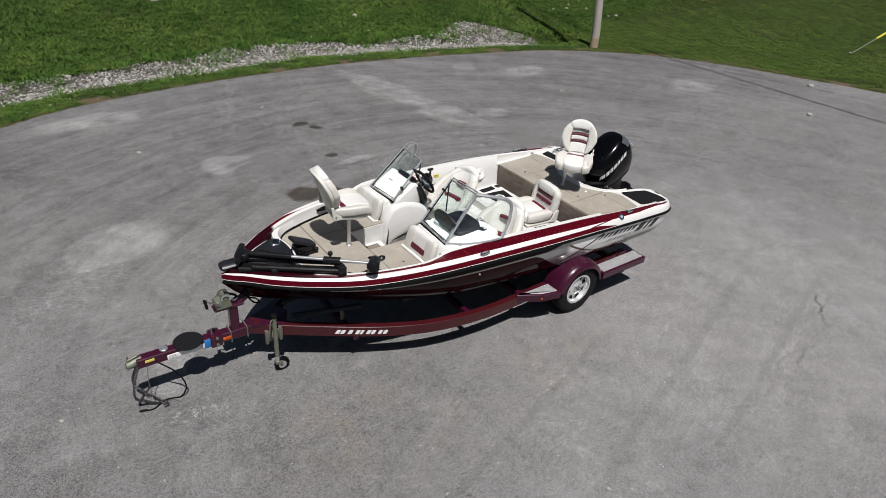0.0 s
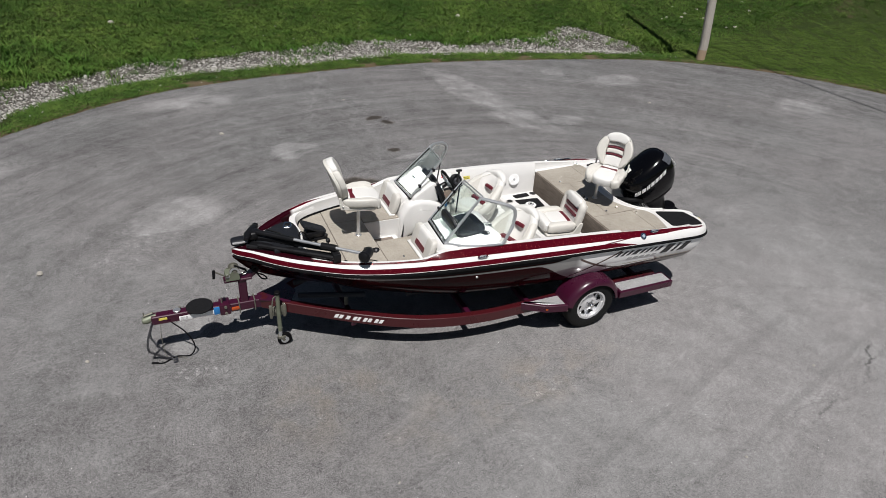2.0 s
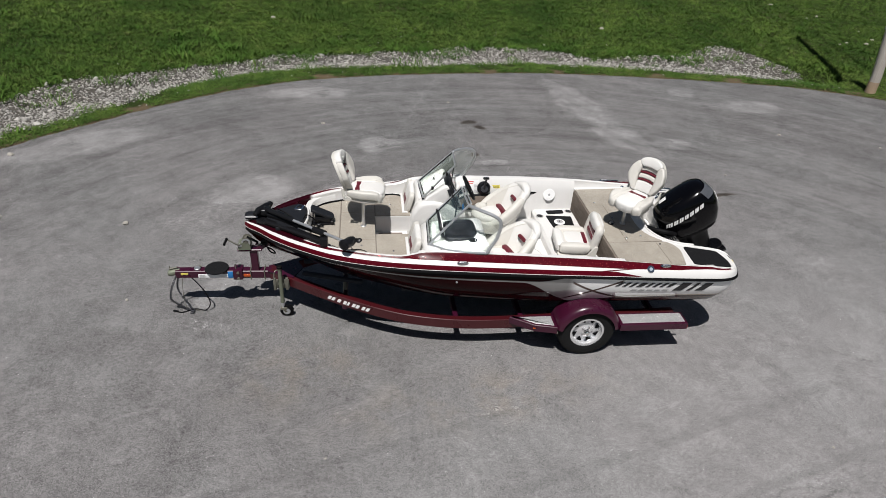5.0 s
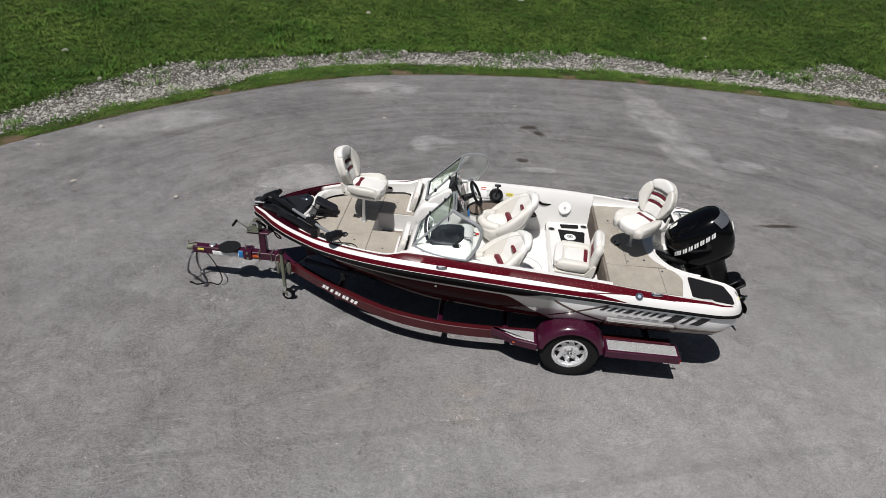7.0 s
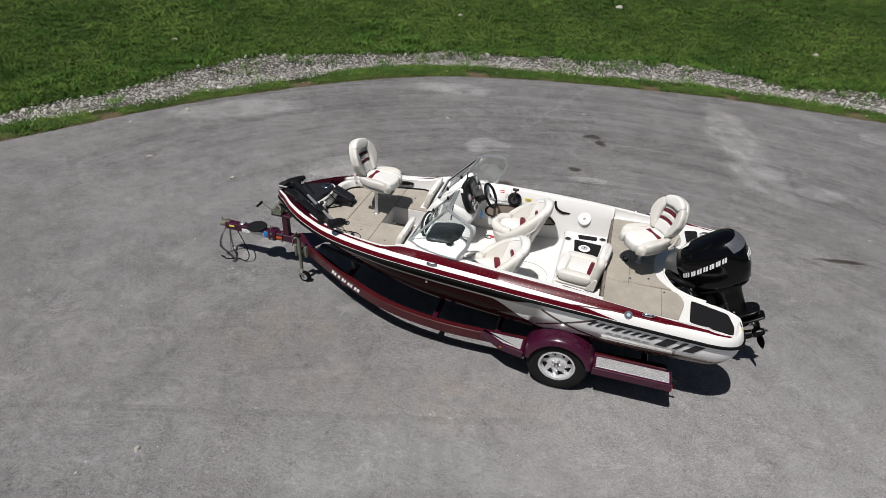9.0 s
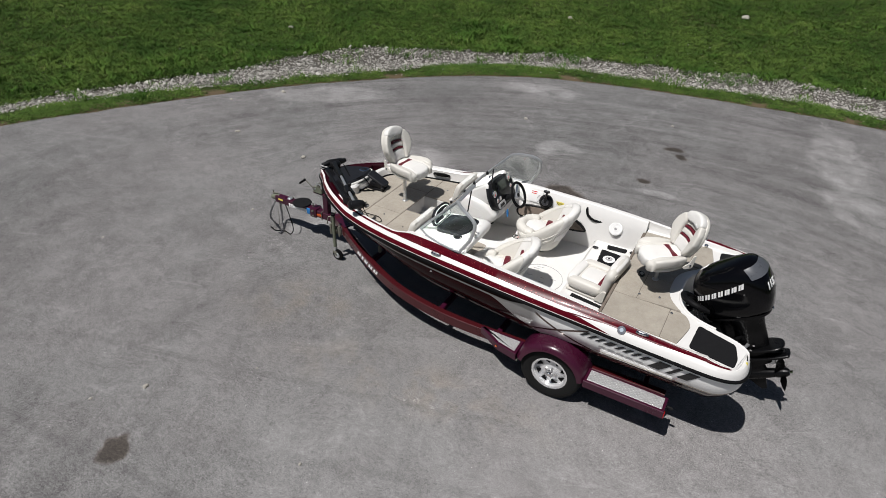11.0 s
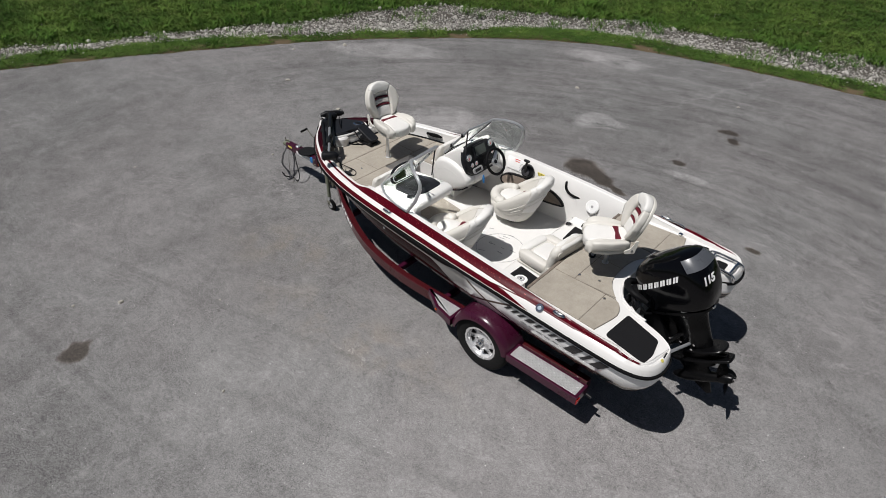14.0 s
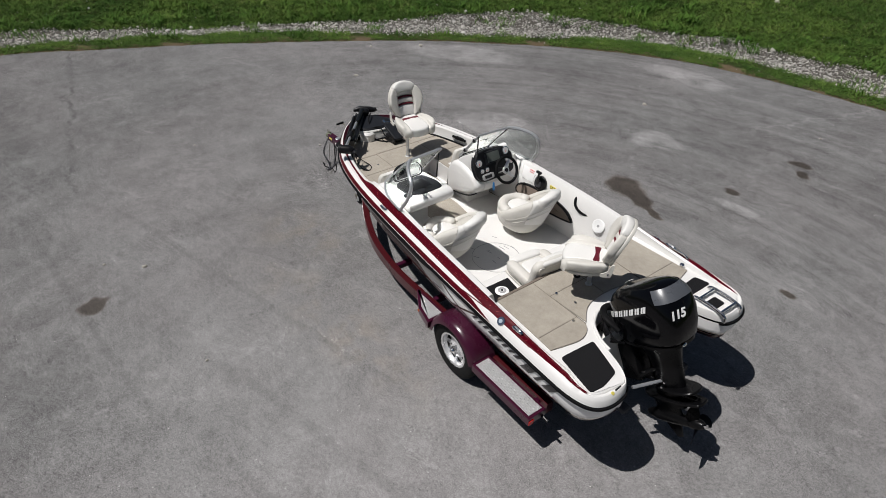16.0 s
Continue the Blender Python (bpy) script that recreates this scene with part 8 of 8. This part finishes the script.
    part("pull_rope", tube(smooth_line([(-2.72, -0.66, 1.30), (-2.58, -0.66, 1.12), (-2.48, -0.60, 1.092), (-2.56, -0.52, 1.092), (-2.74, -0.56, 1.12), (-2.86, -0.60, 1.20)], 6), 0.005, 5), RUBBER, top, "black pull rope")
    part("power_cable", tube(smooth_line([(-3.50, 0.05, 1.30), (-3.36, -0.06, 1.28), (-3.22, -0.10, 1.16), (-3.12, -0.10, 1.10), (-3.02, -0.02, 1.095), (-2.98, 0.02, 1.10)], 6), 0.008, 6), RUBBER, top, "black cable")
    part("power_cable", tube(smooth_line([(-3.40, -0.20, 1.26), (-3.24, -0.16, 1.22), (-3.16, -0.02, 1.25), (-3.06, 0.0, 1.16), (-3.0, 0.04, 1.13)], 6), 0.007, 6), RUBBER, top, "black cable")


def build_pedal():
    top = thing("foot_pedal", "black foot control pedal on the bow carpet", "pedal", pose(-2.99, 0.105, 1.084, 0, 0, 4))
    part("base", box(-0.12, 0.12, -0.085, 0.085, 0, 0.028, 0.01), PLASTIC, top, "black base plate")
    part("pedal", slab(rounded([(-0.12, -0.075), (-0.12, 0.075), (0.15, 0.07), (0.17, 0.0), (0.15, -0.07)], 0.03, 3), 0, 0.03, 0.008, m=pose(-0.03, 0, 0.125, 0, 27, 0)), CHARCOAL, top, "black foot plate")
    part("rocker", box(-0.10, 0.09, -0.075, 0.075, 0.025, 0.10, 0.02), PLASTIC, top, "black rocker")
    part("dial", disc((0.10, -0.085, 0.05), (0, 0, 1), 0.022, 0.03, 14, None, 0.005), PLASTIC, top, "black speed dial")
    part("connector", tube(smooth_line([(-0.12, -0.02, 0.03), (-0.16, -0.06, 0.03), (-0.12, -0.12, 0.015), (0.0, -0.13, 0.012)], 5), 0.0045, 6), RUBBER, top, "black wire")


build_trolling_motor()
build_pedal()


# ---- pole, overhead line, guy and loose stones ----
WOOD = Mat("weathered_pole_wood", rough=0.9)
_x, _y, _z = WOOD.xyz()
_g = WOOD.noise(1.0, 5, 0.65, vector=WOOD.vec(_x * 40.0, _y * 40.0, _z * 1.6))
_b = WOOD.noise(2.0, 3)
WOOD.set(Base_Color=WOOD.mix(_g * 0.8 + _b * 0.3, (0.24, 0.215, 0.185), (0.52, 0.48, 0.43)))
WOOD.bump(_g, 0.6, 0.02)
WOOD = WOOD.m
ORANGEWOOD = plain("rusty_pole_foot", (0.34, 0.25, 0.17), 0.9, var=0.25, scale=6, grain=0.3)
YELLOW = plain("yellow_plastic", (0.70, 0.60, 0.04), 0.45, var=0.1)
STEEL = plain("dull_steel", (0.30, 0.30, 0.31), 0.5, 0.8, var=0.15)
ROCK = plain("pale_rock", (0.34, 0.32, 0.28), 0.9, var=0.2, scale=20, grain=0.3, bump=0.6)

PX, PY, PZ = 10.9, 8.56, 0.06
pole = thing("utility_pole", "weathered wooden utility pole on the grass verge", "utility pole", pose(PX, PY, PZ))
part("shaft", tube([(0, 0, -0.3), (0, 0, 0.45), (-0.24, 0.10, 3), (-0.52, 0.22, 6), (-0.86, 0.36, 9.6)], [0.13, 0.127, 0.12, 0.112, 0.10], 20), WOOD, pole, "weathered grey brown pole shaft")
part("foot_stain", tube([(0, 0, -0.05), (0, 0, 0.28)], [0.133, 0.131], 20, caps=False), ORANGEWOOD, pole, "rusty brown pole foot")
part("band", tube([(-0.14, 0.06, 1.92), (-0.144, 0.062, 1.97)], 0.127, 20), STEEL, pole, "dark steel band")
part("tag", box(-0.275, -0.262, 0.02, 0.08, 1.6, 1.7, 0.002), ALU, pole, "small metal tag")

line = thing("overhead_line", "overhead cable from the wooden pole", "cable", pose(PX - 0.08, PY + 0.3, 9.3))
part("cable", tube(smooth_line([(0, 0, 0), (0.02, -12, -0.25), (0.0, -26, -0.3), (0, -44, 0)], 10), 0.032, 6), RUBBER, line, "thick black overhead cable")

copy_thing(pole, pose(PX + 0.0, PY - 44.2, 0.0))
copy_thing(pole, pose(28.5, -2.2, 0.3))
guy = thing("guy_wire", "steel guy wire with a yellow guard on the lawn", "guy wire", pose(18.7, 4.2, 0.2))
part("wire", tube([(0, 0, -0.1), (9.2, -6.0, 8.6)], 0.012, 6), STEEL, guy, "steel wire")
part("guard", tube([(0.69, -0.45, 0.55), (2.3, -1.5, 2.08)], 0.035, 8), YELLOW, guy, "yellow plastic guard")
part("anchor", tube([(-0.04, 0.03, -0.1), (0.1, -0.065, 0.05)], 0.03, 8), STEEL, guy, "steel anchor eye")


def stone(x, y, size, seed, z=0.0, label="small pale stone lying on the asphalt"):
    rng = random.Random(seed)
    bm = bmesh.new()
    bmesh.ops.create_icosphere(bm, subdivisions=2, radius=1)
    for v in bm.verts:
        k = 1 + 0.35 * noise.noise(v.co * 1.3 + Vector((seed * 3.1, 0, 0)))
        v.co = Vector((v.co.x * size * k, v.co.y * size * 0.75 * k, max(-0.35, v.co.z) * size * 0.6 * k))
    ob = part("stone", bm, ROCK, None, smooth=25)
    ob.matrix_world = pose(x, y, z + size * 0.18, 0, 0, rng.uniform(0, 360))
    tagged(ob, label, "stone", "loose stones")


for i, (x, y, s) in enumerate(((13.9, 2.95, 0.09), (11.05, 1.55, 0.09), (-3.35, 6.03, 0.045), (-3.69, -3.2, 0.035), (-4.02, -3.6, 0.022), (-7.8, 2.2, 0.05), (-1.68, -3.12, 0.02), (-5.4, 0.12, 0.025), (-5.98, 1.98, 0.05), (6.5, 5.6, 0.04),
                                (4.2, 3.6, 0.025), (-9.2, 3.4, 0.04), (-8.6, 4.4, 0.06), (2.1, -2.6, 0.016), (-2.9, -2.4, 0.014), (0.3, -3.3, 0.015), (-6.6, -1.6, 0.02), (-0.6, 7.4, 0.03), (8.4, 4.9, 0.035))):
    stone(x, y, s, i)


def bank_rock(a, d, s, i):
    r = float(edge_r(a)) + d
    stone(CX + r * math.cos(a), CY + r * math.sin(a), s, 40 + i, float(height_at(np.array(a), np.array(d))), "pale rock half buried in the grass")


rock_rng = random.Random(21)
spots = [(1.62, 6.5, 0.13), (1.9, 5.0, 0.09), (2.4, 4.2, 0.08), (1.3, 4.4, 0.10)]
spots += [(rock_rng.uniform(0.72, 1.02), rock_rng.uniform(4.6, 9.5), rock_rng.uniform(0.03, 0.085)) for k in range(20)]
for i, (a, d, s) in enumerate(spots):
    bank_rock(a, d, s, i)
